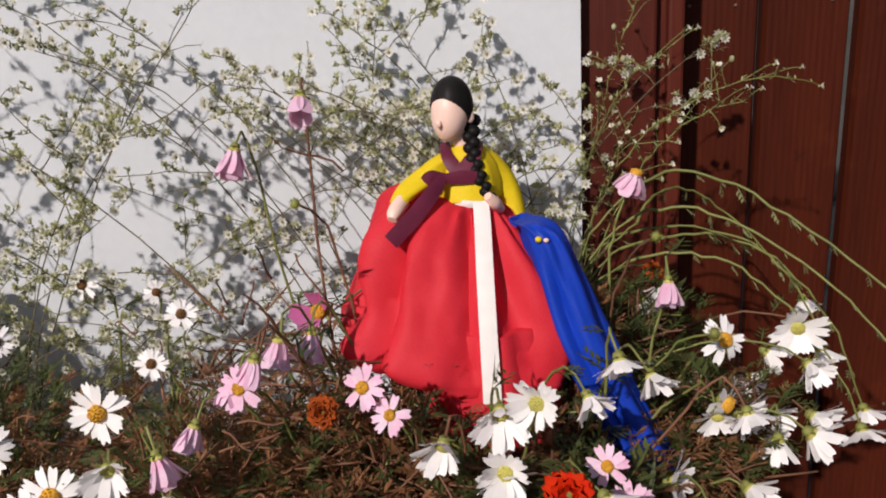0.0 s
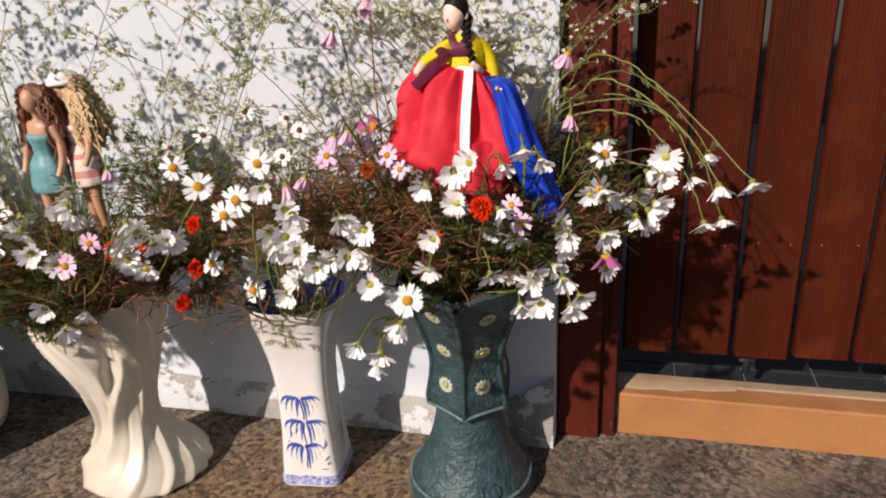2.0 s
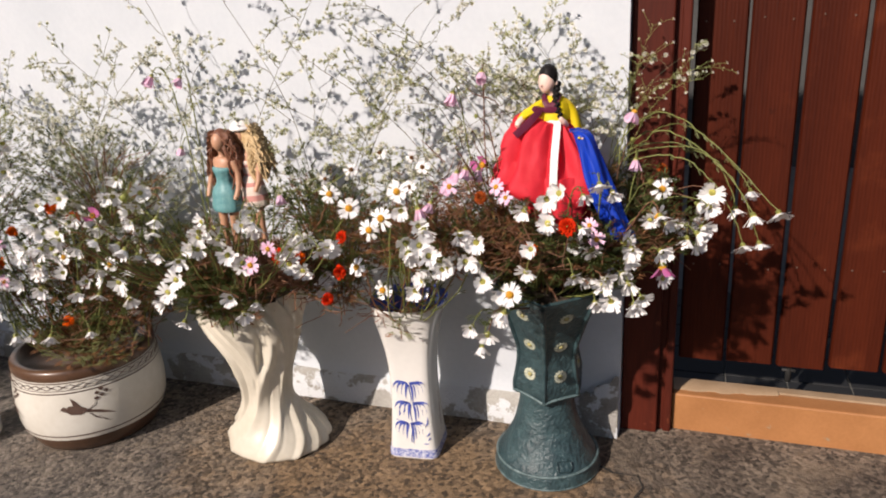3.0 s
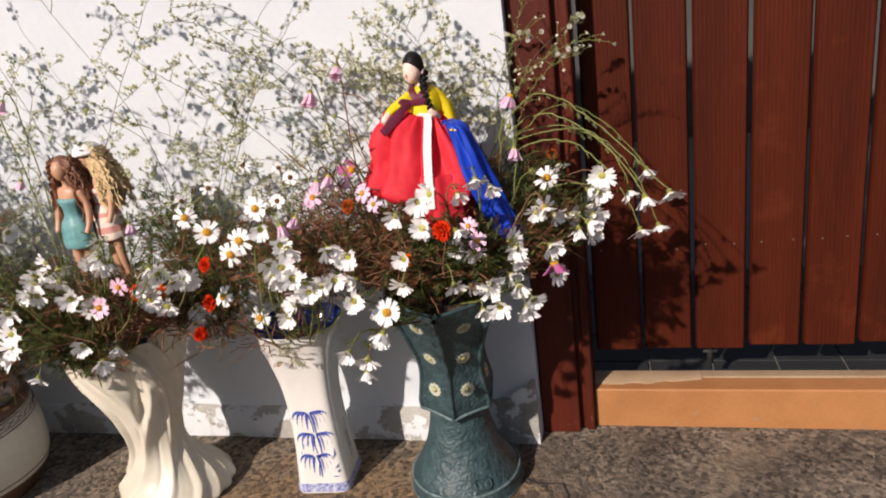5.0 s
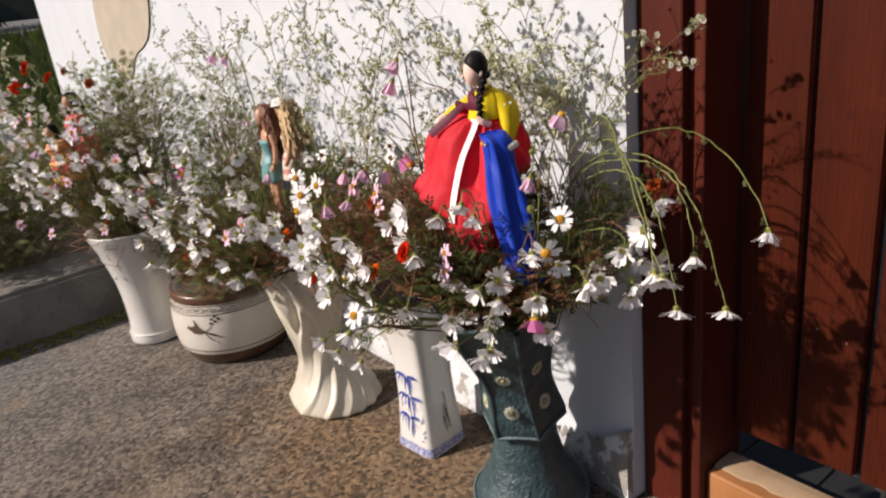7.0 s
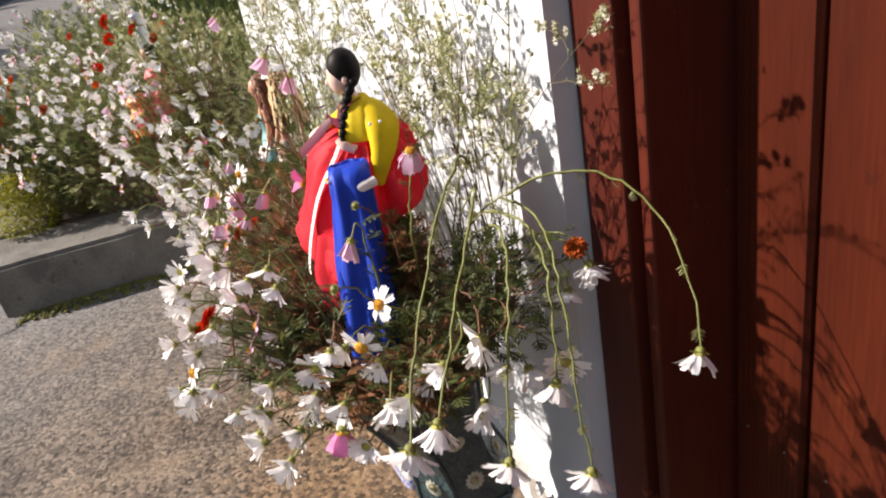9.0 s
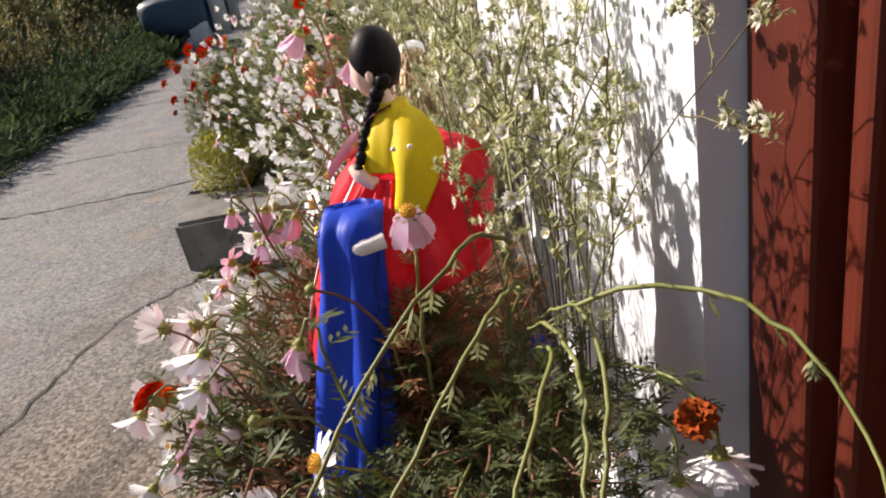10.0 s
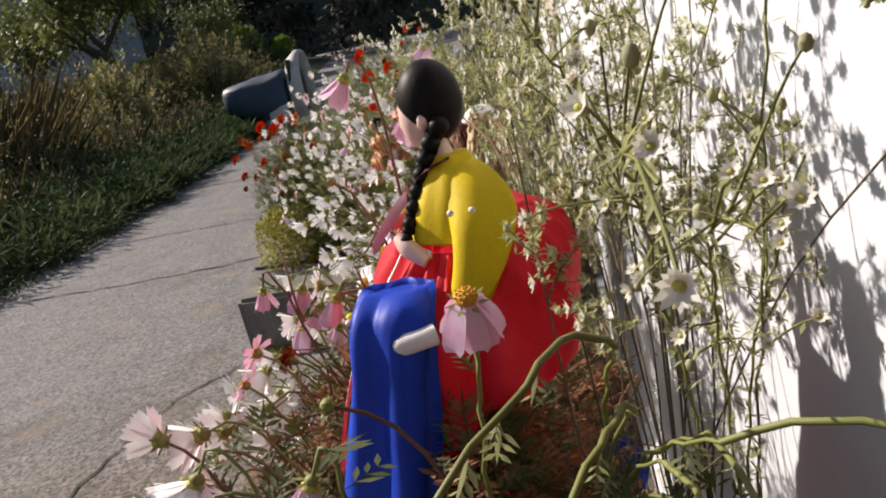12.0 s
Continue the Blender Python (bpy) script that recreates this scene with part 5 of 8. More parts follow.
def build_fashion_doll(x, y, z, turn, scale, mats, hat, label, hair_wave, lean=0.0, dress_to=0.165, girth=1.0, fall=0.0):
    """A slim standing doll: 0.29 m tall at scale 1, feet at z."""
    SK, DR, ST, HA, CAP = range(5)
    g = Geo()
    for s in (-1, 1):
        capsule(g, [(s * 0.014, 0, 0.0), (s * 0.014, 0, 0.03), (s * 0.015, -0.002, 0.075), (s * 0.016, 0, 0.13), (s * 0.012, 0, 0.16)], [0.006, 0.006, 0.009, 0.012, 0.013], SK)
        capsule(g, [(s * 0.028, 0, 0.222), (s * 0.036, 0.002, 0.195), (s * 0.040, -0.004, 0.165), (s * 0.038, -0.016, 0.140)], [0.007, 0.0068, 0.006, 0.005], SK)
    rows = ((dress_to - 0.062, 0.034, 0.027), (dress_to - 0.055, 0.036, 0.029), (0.135, 0.034, 0.027), (0.155, 0.031, 0.024), (0.172, 0.020, 0.017), (0.185, 0.020, 0.017), (0.200, 0.025, 0.021), (0.207, 0.0245, 0.019), (0.209, 0.018, 0.013))
    if girth > 1:
        rows = rows[:-1] + ((0.216, 0.024, 0.016), (0.226, 0.017, 0.011))
    rr = spline(rows, 36)
    g.loft([ring(0, 0, q[0], q[1] * girth, q[2] * girth, 32, lambda t: 1 + 0.03 * math.sin(9 * t)) for q in rr], DR, True, True, mats=lambda i, k: ST if (i // 2) % 3 == 0 else DR)
    g.loft([ring(0, 0, z, a, b, 24) for z, a, b in ((0.196, 0.022, 0.016), (0.210, 0.024, 0.016), (0.220, 0.026, 0.013), (0.226, 0.022, 0.011), (0.230, 0.010, 0.008))], SK, True, True)
    capsule(g, [(0, 0, 0.222), (0, 0, 0.234), (0, -0.002, 0.244)], [0.012, 0.007, 0.007], SK)
    hd = []
    for i in range(13):
        a = math.pi * i / 12
        r = math.sin(a) * (0.0155 - 0.002 * max(0, i - 6) / 6)
        hd.append([(r * math.cos(2 * math.pi * k / 20), -0.004 + r * 1.1 * math.sin(2 * math.pi * k / 20), 0.262 + 0.021 * math.cos(a)) for k in range(20)])
    g.loft(hd, SK, True, True)
    rng = random.Random(int(x * 100))
    # hair in many locks
    for k in range(170):
        t = rng.uniform(-0.6, math.pi + 0.6)
        r0 = 0.0165
        p0 = Vector((r0 * math.cos(t) * 0.8, 0.002 + r0 * math.sin(t) * 0.7, 0.276 + rng.uniform(-0.004, 0.008)))
        ln = rng.uniform(0.055, 0.095) * (1.25 if hair_wave > 1 else 1)
        pts = []
        for j in range(8):
            u = j / 7
            wv = 0.004 * hair_wave * math.sin(u * 10 + k)
            o = 1.3 + 1.1 * u * hair_wave ** 0.5
            pts.append((p0.x * o + wv, p0.y * o + 0.006 * u + wv * 0.5, p0.z - ln * u * (0.25 + 0.75 * u) - 0.004 * u))
        g.tube(pts, 0.0036, 0.0018, 5, HA)
    # a mass of waves that falls over one shoulder and the back
    for k in range(int(150 * abs(fall))):
        side = fall / abs(fall)
        a, b = rng.uniform(-0.5, 0.9), rng.uniform(0.5, 1.0)
        ln = rng.uniform(0.075, 0.118)
        pts = []
        for j in range(12):
            u = j / 11
            out = 0.014 + 0.020 * b * math.sin(min(1.0, u * 1.6) * math.pi / 2) - 0.008 * max(0, u - 0.7)
            wv = 0.0035 * math.sin(u * 15 + k * 1.7)
            pts.append((side * (out * math.cos(a) + wv), 0.004 + out * math.sin(a) * 0.9 + wv * 0.6, 0.281 - 0.006 * b - ln * u))
        g.tube(pts, 0.0034, 0.0014, 5, HA)
    g.loft([ring(0, 0.003, 0.266 + 0.024 * math.cos(a), 0.0185 * math.sin(a) + 0.0002, 0.0185 * math.sin(a) + 0.0002, 20) for a in [0.02 + 1.45 * i / 8 for i in range(9)]], HA, True, False)
    if hat:
        g.loft([ring(0, 0.002, 0.275 + 0.022 * math.cos(a), 0.0265 * math.sin(a) + 0.0002, 0.0265 * math.sin(a) + 0.0002, 24, lambda t: 1 + 0.05 * math.sin(8 * t)) for a in [0.02 + 1.5 * i / 8 for i in range(9)]], CAP, True, True)
        g.tube([(0.0255 * math.cos(t), 0.002 + 0.0255 * math.sin(t), 0.275) for t in [2 * math.pi * k / 24 for k in range(25)]], 0.004, 0.004, 6, CAP)
    ob = part("fashion_doll", g, mats)
    ob.matrix_world = Matrix.Translation((x, y, z)) @ Matrix.Rotation(turn, 4, "Z") @ Matrix.Rotation(lean, 4, "Y") @ Matrix.Scale(scale, 4)
    return tagged(ob, label, "doll", "fashion dolls")


build_hanbok_doll()
build_fashion_doll(-0.838, -0.262, 0.495, radians(-8), 1.0, [M_TAN, M_TEAL, M_TEAL, M_BROWNHAIR, M_TEAL], False,
                   "brown-haired fashion doll in a teal dress, standing among flowers", 2.0, radians(2), 0.172, fall=-0.45)
build_fashion_doll(-0.772, -0.240, 0.505, radians(-28), 1.0, [M_TAN, M_CREAM, M_STRIPE, M_BLONDE, M_WHITECLOTH], True,
                   "fashion doll with wavy blonde hair, white cap and striped knit dress", 3.2, radians(-5), fall=1.0)
build_fashion_doll(-1.625, -0.485, 0.515, radians(15), 1.05, [M_TAN, M_CORAL, M_CORAL, M_BLACKHAIR, M_CORAL], False,
                   "dark-haired doll in a coral dress, leaning among the flowers", 0.5, radians(-8), 0.15, 1.6)
build_fashion_doll(-1.610, -0.550, 0.51, radians(30), 0.80, [M_TAN, M_PEACH, M_CORAL, M_BLACKHAIR, M_PEACH], False,
                   "small dark-haired doll in a peach dress held by the larger doll", 0.5, radians(-12), 0.13, 1.9)


# ---- flowers ----
def petal(g, ang, length, width, lift, curl, mat, start=0.004, notch=0.12, cup=0.12, rng=None):
    """One petal: a curved strip of five rows that starts at the disc. lift: angle from the flower's axis."""
    c, s = math.cos(ang), math.sin(ang)
    v = []
    rows = ((0.0, 0.36), (0.25, 0.78), (0.58, 1.0), (0.86, 0.97), (1.0, 0.66))
    r, z, a = start, 0.0, lift
    last = 0.0
    for u, w in rows:
        step = (u - last) * length
        a = lift + curl * u
        r += math.sin(a) * step
        z += math.cos(a) * step
        last = u
        h = width * 0.5 * w
        k = 1 - notch if u == 1.0 else 1.0
        for side, q in ((-1, 0), (0, 1), (1, 0)):
            rr = r * (k if side == 0 and u == 1.0 else 1)
            zz = z - q * cup * h * 0.8
            v.append((rr * c - side * h * s, rr * s + side * h * c, zz))
    f = []
    for i in range(4):
        for j in range(2):
            k = i * 3 + j
            f.append((k, k + 1, k + 4, k + 3))
    g.add(v, f, mat)


def daisy_mesh(name, n, length, width, lift, curl, mat, seed, ragged=0.0, calyx=0.0055):
    rng = random.Random(seed)
    g = Geo()
    for k in range(n):
        if rng.random() < ragged * 0.3:
            continue
        petal(g, 2 * math.pi * k / n + rng.uniform(-0.14, 0.14), length * rng.uniform(0.86, 1.08), width * rng.uniform(0.85, 1.1),
              lift + rng.uniform(-0.14, 0.14) * (1 + ragged), curl + rng.uniform(-0.15, 0.25) * (1 + ragged), 0, rng=rng)
    g.ball((0, 0, -0.003), calyx, 1, 8, 4, 0.8)
    for k in range(7):
        t = 2 * math.pi * k / 7
        g.blade((0.003 * math.cos(t), 0.003 * math.sin(t), -0.003), Vector((math.cos(t), math.sin(t), 0.25)).normalized(), (0, 0, 1), 0.009, 0.003, 1)
    return g.mesh(name, [mat, M_CALYX])


def disc_mesh(name, r, h, mat, seed):
    rng = random.Random(seed)
    g = Geo()
    g.ball((0, 0, 0.001), r, 0, 10, 6, h, rng, 0.06)
    for k in range(26):
        a, q = k * 2.39996, r * math.sqrt(k / 26) * 0.95
        g.ball((q * math.cos(a), q * math.sin(a), 0.001 + r * h * math.sqrt(max(0.05, 1 - (q / r) ** 2))), r * 0.16, 0, 4, 2)
    return g.mesh(name, [mat])


def marigold_mesh(name, r, mat, seed):
    rng = random.Random(seed)
    g = Geo()
    for layer, (n, lift, l) in enumerate(((9, 1.45, 1.0), (9, 1.1, 0.85), (8, 0.75, 0.7), (6, 0.4, 0.5), (4, 0.15, 0.4))):
        for k in range(n):
            petal(g, 2 * math.pi * (k + 0.5 * (layer % 2)) / n + rng.uniform(-0.2, 0.2), r * l * rng.uniform(0.85, 1.1), r * 0.62, lift + rng.uniform(-0.15, 0.15),
                  0.35, 0, 0.002, 0.25, -0.3)
    g.ball((0, 0, -0.008), 0.0055, 1, 8, 5, 1.7)
    return g.mesh(name, [mat, M_CALYX])


OPEN_W = [daisy_mesh("daisy", 12, 0.0165, 0.0066, 1.42, 0.12, M_WHITE, 31), daisy_mesh("daisy", 11, 0.0170, 0.0072, 1.55, 0.25, M_WHITE, 32, 0.5)]
NOD_W = [daisy_mesh("daisy", 12, 0.0222, 0.0084, 0.64, 0.12, M_WHITE, 33, 0.45, 0.0052), daisy_mesh("daisy", 12, 0.0225, 0.0082, 0.50, 0.26, M_WHITE, 34, 0.55, 0.0052),
         daisy_mesh("daisy", 13, 0.0215, 0.0082, 0.90, 0.24, M_WHITE, 35, 0.45, 0.0052)]
OPEN_P = [daisy_mesh("pink_daisy", 9, 0.0165, 0.0088, 1.40, 0.2, M_PINK, 36, 0.3)]
BELL_P = [daisy_mesh("pink_cosmos", 9, 0.028, 0.0130, 0.12, 0.05, M_PINK, 37, 0.3, 0.0045), daisy_mesh("pink_cosmos", 9, 0.0245, 0.0140, 0.16, 0.08, M_PINK, 38, 0.5, 0.0045)]
DROOP_P = [daisy_mesh("pink_cosmos", 9, 0.0245, 0.0135, 2.30, 0.45, M_PINK, 40, 0.3, 0.0045)]
HOT_P = [daisy_mesh("magenta_flower", 8, 0.020, 0.0115, 0.55, 0.15, M_HOT, 39, 0.3)]
DISC_Y = disc_mesh("flower_disc", 0.0062, 0.62, M_YOLK, 41)
DISC_G = disc_mesh("flower_disc", 0.0058, 0.55, M_PALEDISC, 42)
DISC_B = disc_mesh("flower_disc", 0.0064, 0.7, M_BROWNDISC, 43)
MARI_R = [marigold_mesh("red_marigold", 0.0215, M_RED, 44), marigold_mesh("red_marigold", 0.018, M_RED, 45)]
MARI_O = [marigold_mesh("orange_marigold", 0.0185, M_ORANGE, 46)]
MARI_B = [marigold_mesh("withered_marigold", 0.020, M_RUST, 47)]
BUD = Geo()
BUD.ball((0, 0, 0), 0.0088, 0, 10, 6, 0.85)
for _k in range(8):
    _t = 2 * math.pi * _k / 8
    BUD.blade((0.004 * math.cos(_t), 0.004 * math.sin(_t), -0.004), Vector((math.cos(_t), math.sin(_t), 0.5)).normalized(), (0, 0, 1), 0.010, 0.003)
for _k in range(40):
    _z = 1 - 2 * (_k + 0.5) / 40
    _t, _q = _k * 2.39996, math.sqrt(1 - _z * _z)
    _d = Vector((_q * math.cos(_t), _q * math.sin(_t), _z * 0.85))
    BUD.blade(_d * 0.0082, (_d + Vector((0, 0, 0.5))).normalized(), (0.3, 0.1, 1), 0.0050, 0.0026)
BUD_ME = BUD.mesh("flower_bud", [M_CALYX])

KINDS = {"o": (OPEN_W, DISC_Y, "white daisy with a yellow centre"), "n": (NOD_W, DISC_G, "nodding white daisy"),
         "b": (OPEN_W, DISC_B, "fading white daisy with a brown centre"),
         "k": (OPEN_P, DISC_Y, "pale pink daisy with a yellow centre"), "p": (BELL_P, DISC_G, "drooping pink cosmos flower"),
         "h": (HOT_P, DISC_Y, "magenta flower"), "u": (DROOP_P, DISC_Y, "pink cosmos with petals hanging from its yellow disc"), "m": (MARI_R, None, "red marigold"), "t": (MARI_O, None, "orange marigold"),
         "r": (MARI_B, None, "withered rust marigold"), "g": ([BUD_ME], None, "round green flower bud")}


def to_axis(d):
    return Vector(d).normalized().to_track_quat("Z", "Y").to_matrix().to_4x4()


class Plant:
    """A bunch that grows out of one pot: stems, foliage and flowers under one Empty."""

    def __init__(self, name, at, label, seed, category="flowering plant"):
        self.at = Vector(at)
        self.th = thing(name, at, label, category, "flowering plants")
        self.rng = random.Random(seed)
        self.stems, self.leaves = Geo(), Geo()

    def local(self, p):
        return Vector(p) - self.at

    def flower(self, x, y, z, kind, face=None, size=1.0, root=None, arch=None, thick=1.0):
        size = size * 0.72 if kind in "tr" else size
        rng = self.rng
        p = self.local((x, y, z))
        out = Vector((p.x, p.y, 0))
        out = out.normalized() if out.length > 0.02 else Vector((0, -1, 0))
        if face is None:
            if kind in "np":
                face = out * rng.uniform(0.2, 0.8) + Vector((rng.uniform(-0.4, 0.4), rng.uniform(-0.9, 0.0), -1.6 if kind == "p" else rng.uniform(-1.2, 0.15)))
            elif kind in "obk":
                face = out * 0.4 + Vector((rng.uniform(-0.25, 0.25), -0.75 + rng.uniform(-0.2, 0.2), 0.35 + rng.uniform(-0.3, 0.3)))
            else:
                face = out * 0.5 + Vector((rng.uniform(-0.3, 0.3), -0.5, 0.4))
        face = Vector(face).normalized()
        meshes, disc, label = KINDS[kind]
        me = rng.choice(meshes)
        size = size * {"p": 0.78, "u": 0.82, "k": 0.85, "n": 0.88, "b": 0.70}.get(kind, 1.0)
        ob = part(me.name.split(".")[0], me, [], self.th, label)
        m = to_axis(face) @ Matrix.Rotation(rng.uniform(0, 6.28), 4, "Z") @ Matrix.Scale(size * rng.uniform(0.92, 1.18), 4)
        m.translation = p
        ob.matrix_local = m
        if disc:
            part("flower_disc", disc, [], ob)
        if root is None:
            a, q = rng.uniform(0, 6.28), rng.uniform(0, 0.05)
            root = Vector((q * math.cos(a), q * math.sin(a), 0.0)) + out * 0.03
        else:
            root = self.local(root)
        h = max(p.z, 0.05)
        up = arch if arch is not None else 0.35
        far = Vector((p.x, p.y, 0)).length
        c1 = root + Vector((0, 0, h * 0.30 + 0.03)) + out * far * 0.75 if p.y < -0.08 else root + Vector((0, 0, h * 0.55 + 0.05)) + out * 0.02
        c2 = p - face * (0.05 + 0.10 * up) + Vector((0, 0, 0.03 * up))
        pts = bezier(root, c1, c2, p - face * 0.004 * size, 14)
        for i in range(1, 13):
            pts[i] += Vector((rng.uniform(-1, 1), rng.uniform(-1, 1), rng.uniform(-1, 1))) * 0.002
        self.stems.tube(pts, 0.0016 * thick, 0.0010 * thick, 5, 0 if rng.random() < 0.75 else 1)
        # a few thready leaves along the stem
        for i in range(3, 12):
            if rng.random() < 0.55:
                d = Vector((rng.uniform(-1, 1), rng.uniform(-1, 1), rng.uniform(-0.2, 0.9))).normalized()
                self.feather(pts[i], d, rng.uniform(0.014, 0.032), 0)

    def more(self, rows, share, spread=0.032):
        """Further blooms close to those of the list."""
        for x, y, z, kind in rows:
            if self.rng.random() < share:
                self.flower(x + self.rng.uniform(-1, 1) * spread, y + self.rng.uniform(-1, 0.6) * spread, z + self.rng.uniform(-1, 0.5) * spread, kind)

    def feather(self, p, d, length, mat):
        """A small divided leaf: a midrib with thin leaflets to both sides."""
        rng = self.rng
        g = self.leaves
        d = Vector(d).normalized()
        up = Vector((0, 0, 1)) if abs(d.z) < 0.9 else Vector((1, 0, 0))
        s = d.cross(up).normalized()
        g.blade(p, d, up, length, length * 0.13, mat, rng.uniform(-0.3, 0.1))
        for k in range(3):
            q = Vector(p) + d * length * (0.25 + 0.22 * k)
            for sd in (-1, 1):
                g.blade(q, (d * 0.6 + s * sd * 0.8).normalized(), up, length * (0.52 - 0.09 * k), length * 0.12, mat, rng.uniform(-0.2, 0.1))

    def clump(self, c, rx, ry, rz, count, mats=(0, 1), share=0.3, size=(0.013, 0.030)):
        """Foliage that fills an ellipsoid, thicker towards its middle, on short twigs."""
        rng = self.rng
        c = self.local(c)
        for i in range(int(count * 2.0)):
            while True:
                q = Vector((rng.uniform(-1, 1), rng.uniform(-1, 1), rng.uniform(-1, 1)))
                if q.length < 1 and rng.random() < 1.15 - q.length * 0.75:
                    break
            p = c + Vector((q.x * rx, q.y * ry, q.z * rz))
            d = Vector((q.x, q.y, q.z * 0.6 + 0.35)) + Vector((rng.uniform(-0.8, 0.8), rng.uniform(-0.8, 0.8), rng.uniform(-0.7, 0.7)))
            m = mats[1] if rng.random() < share else mats[0]
            self.feather(p, d, rng.uniform(*size), m)
            if i % 6 == 0:
                a = p - Vector((q.x * rx * 0.6, q.y * ry * 0.6, rz * rng.uniform(0.2, 0.8)))
                self.stems.tube(bezier(a, a + Vector((0, 0, 0.03)), p - d * 0.02, p, 5), 0.0012, 0.0007, 4, 1 if rng.random() < 0.6 else 0)

    def tangle(self, c, rx, ry, rz, count, mat=1, r=0.0012):
        """Dry bent stalks in a heap."""
        rng = self.rng
        c = self.local(c)
        for i in range(count):
            a = c + Vector((rng.gauss(0, 0.45) * rx, rng.gauss(0, 0.45) * ry, rng.gauss(0, 0.4) * rz))
            d = Vector((rng.uniform(-1, 1), rng.uniform(-1, 1), rng.uniform(-0.5, 0.7))).normalized()
            ln = rng.uniform(0.025, 0.075)
            b = a + d * ln
            e = Vector((rng.uniform(-1, 1), rng.uniform(-1, 1), rng.uniform(-1, 1))) * ln * 0.17
            self.stems.tube(bezier(a, a + d * ln * 0.3 + e, b - d * ln * 0.3 - e, b, 6), r, r * 0.6, 4, mat)

    def arch(self, a, b, c, d, r=0.0022, leaves=10, mat=0):
        pts = bezier(self.local(a), self.local(b), self.local(c), self.local(d), 22)
        for i in range(1, 21):
            pts[i] += Vector((self.rng.uniform(-1, 1), self.rng.uniform(-1, 1), self.rng.uniform(-1, 1))) * 0.0019
        self.stems.tube(pts, r, r * 0.6, 6, mat)
        rng = self.rng
        for i in range(leaves):
            k = rng.randint(5, 20)
            dn = (pts[k] - pts[k - 1]).normalized() * 0.7 + Vector((rng.uniform(-0.5, 0.5), rng.uniform(-0.5, 0.5), -0.8))
            self.feather(pts[k], dn, rng.uniform(0.008, 0.020), 2)

    def finish(self, leaf_label="feathery green and withered brown leaves"):
        if self.stems.f:
            tagged(part("stalk_mass", self.stems, [M_STEM, M_DRY, M_TWIG], self.th, "thin green and red-brown stalks"), kind="stuff")
        if self.leaves.f:
            tagged(part("foliage", self.leaves, [M_LEAF, M_DRYLEAF, M_SPRIG], self.th, leaf_label), kind="stuff")


# green vase: daisies spilling to all sides, sprays that arch out towards the gate
P = Plant("daisy_plant", (GREEN_AT[0], GREEN_AT[1], 0.43), "bushy daisy and cosmos plant spilling out of the green vase", 101)
for row in ((0.084, -0.266, 0.678, "o"), (0.085, -0.325, 0.645, "n"), (0.156, -0.272, 0.611, "n"), (0.170, -0.196, 0.657, "n"), (0.165, -0.236, 0.640, "n"),
            (0.146, -0.190, 0.632, "n"), (0.136, -0.140, 0.580, "n"), (0.065, -0.025, 0.626, "n"), (0.105, -0.085, 0.550, "n"), (0.007, -0.356, 0.693, "n"), (-0.074, -0.411, 0.703, "n"), (-0.039, -0.382, 0.691, "n"),
            (-0.120, -0.467, 0.582, "n"), (-0.186, -0.499, 0.572, "n"), (-0.165, -0.471, 0.498, "n"), (-0.179, -0.506, 0.479, "n"), (0.000, -0.405, 0.544, "n"),
            (-0.012, -0.421, 0.516, "n"), (0.039, -0.377, 0.537, "n")):
    P.flower(*row, size=1.12 if row[0] > 0.1 else 0.95)
for row in ((0.027, -0.341, 0.598, "n"), (0.035, -0.348, 0.570, "n"), (-0.153, -0.493, 0.515, "n"), (0.085, -0.033, 0.644, "n"), (0.065, -0.053, 0.610, "n"), (-0.097, -0.398, 0.690, "n"),
            (-0.035, -0.433, 0.650, "n"), (0.112, -0.243, 0.600, "n"), (0.014, -0.418, 0.520, "n"), 
            (-0.145, -0.483, 0.545, "o"), (-0.135, -0.403, 0.670, "n")):
    P.flower(*row)
for row in ((0.037, -0.272, 0.732, "p"), (-0.236, -0.284, 0.890, "p"), (-0.303, -0.252, 0.850, "p"), (-0.235, -0.331, 0.722, "p"), (-0.249, -0.362, 0.730, "p"),
            (-0.255, -0.398, 0.732, "p"), (-0.243, -0.277, 0.718, "h"), (-0.188, -0.388, 0.705, "k"), (-0.170, -0.395, 0.688, "k"), (-0.027, -0.387, 0.642, "k"), (-0.013, -0.401, 0.622, "k"), (-0.285, -0.363, 0.700, "p"),
            (-0.057, -0.434, 0.653, "m"), (-0.115, -0.453, 0.615, "t"), (-0.220, -0.378, 0.682, "r"), (0.075, -0.043, 0.665, "r"), (-0.241, -0.313, 0.816, "g"),
            (0.065, -0.303, 0.700, "g"), (0.030, -0.258, 0.765, "g"), (-0.320, -0.363, 0.665, "p")):
    P.flower(*row, face=(-0.25, -0.85, 0.45) if row[3] in "kmt" else None, size=0.45 if row[3] == "g" else 0.85 if row[3] in "krm" else 1.0)
for row in ((0.079, -0.293, 0.636, "o"), (0.094, -0.283, 0.620, "n"), (-0.044, -0.344, 0.527, "n"), (0.025, -0.355, 0.546, "n"), (0.004, -0.412, 0.556, "n"), (0.141, -0.166, 0.595, "n")):
    P.flower(*row, face=(0.6, -0.5, -0.25))
P.flower(0.092, -0.335, 0.556, "h", face=(0.2, -0.35, -0.9), size=1.05)
P.flower(0.026, -0.190, 0.803, "u", face=(0.35, 0.05, 0.9), root=(-0.01, -0.20, 0.52))
R = (-0.06, -0.15, 0.50)
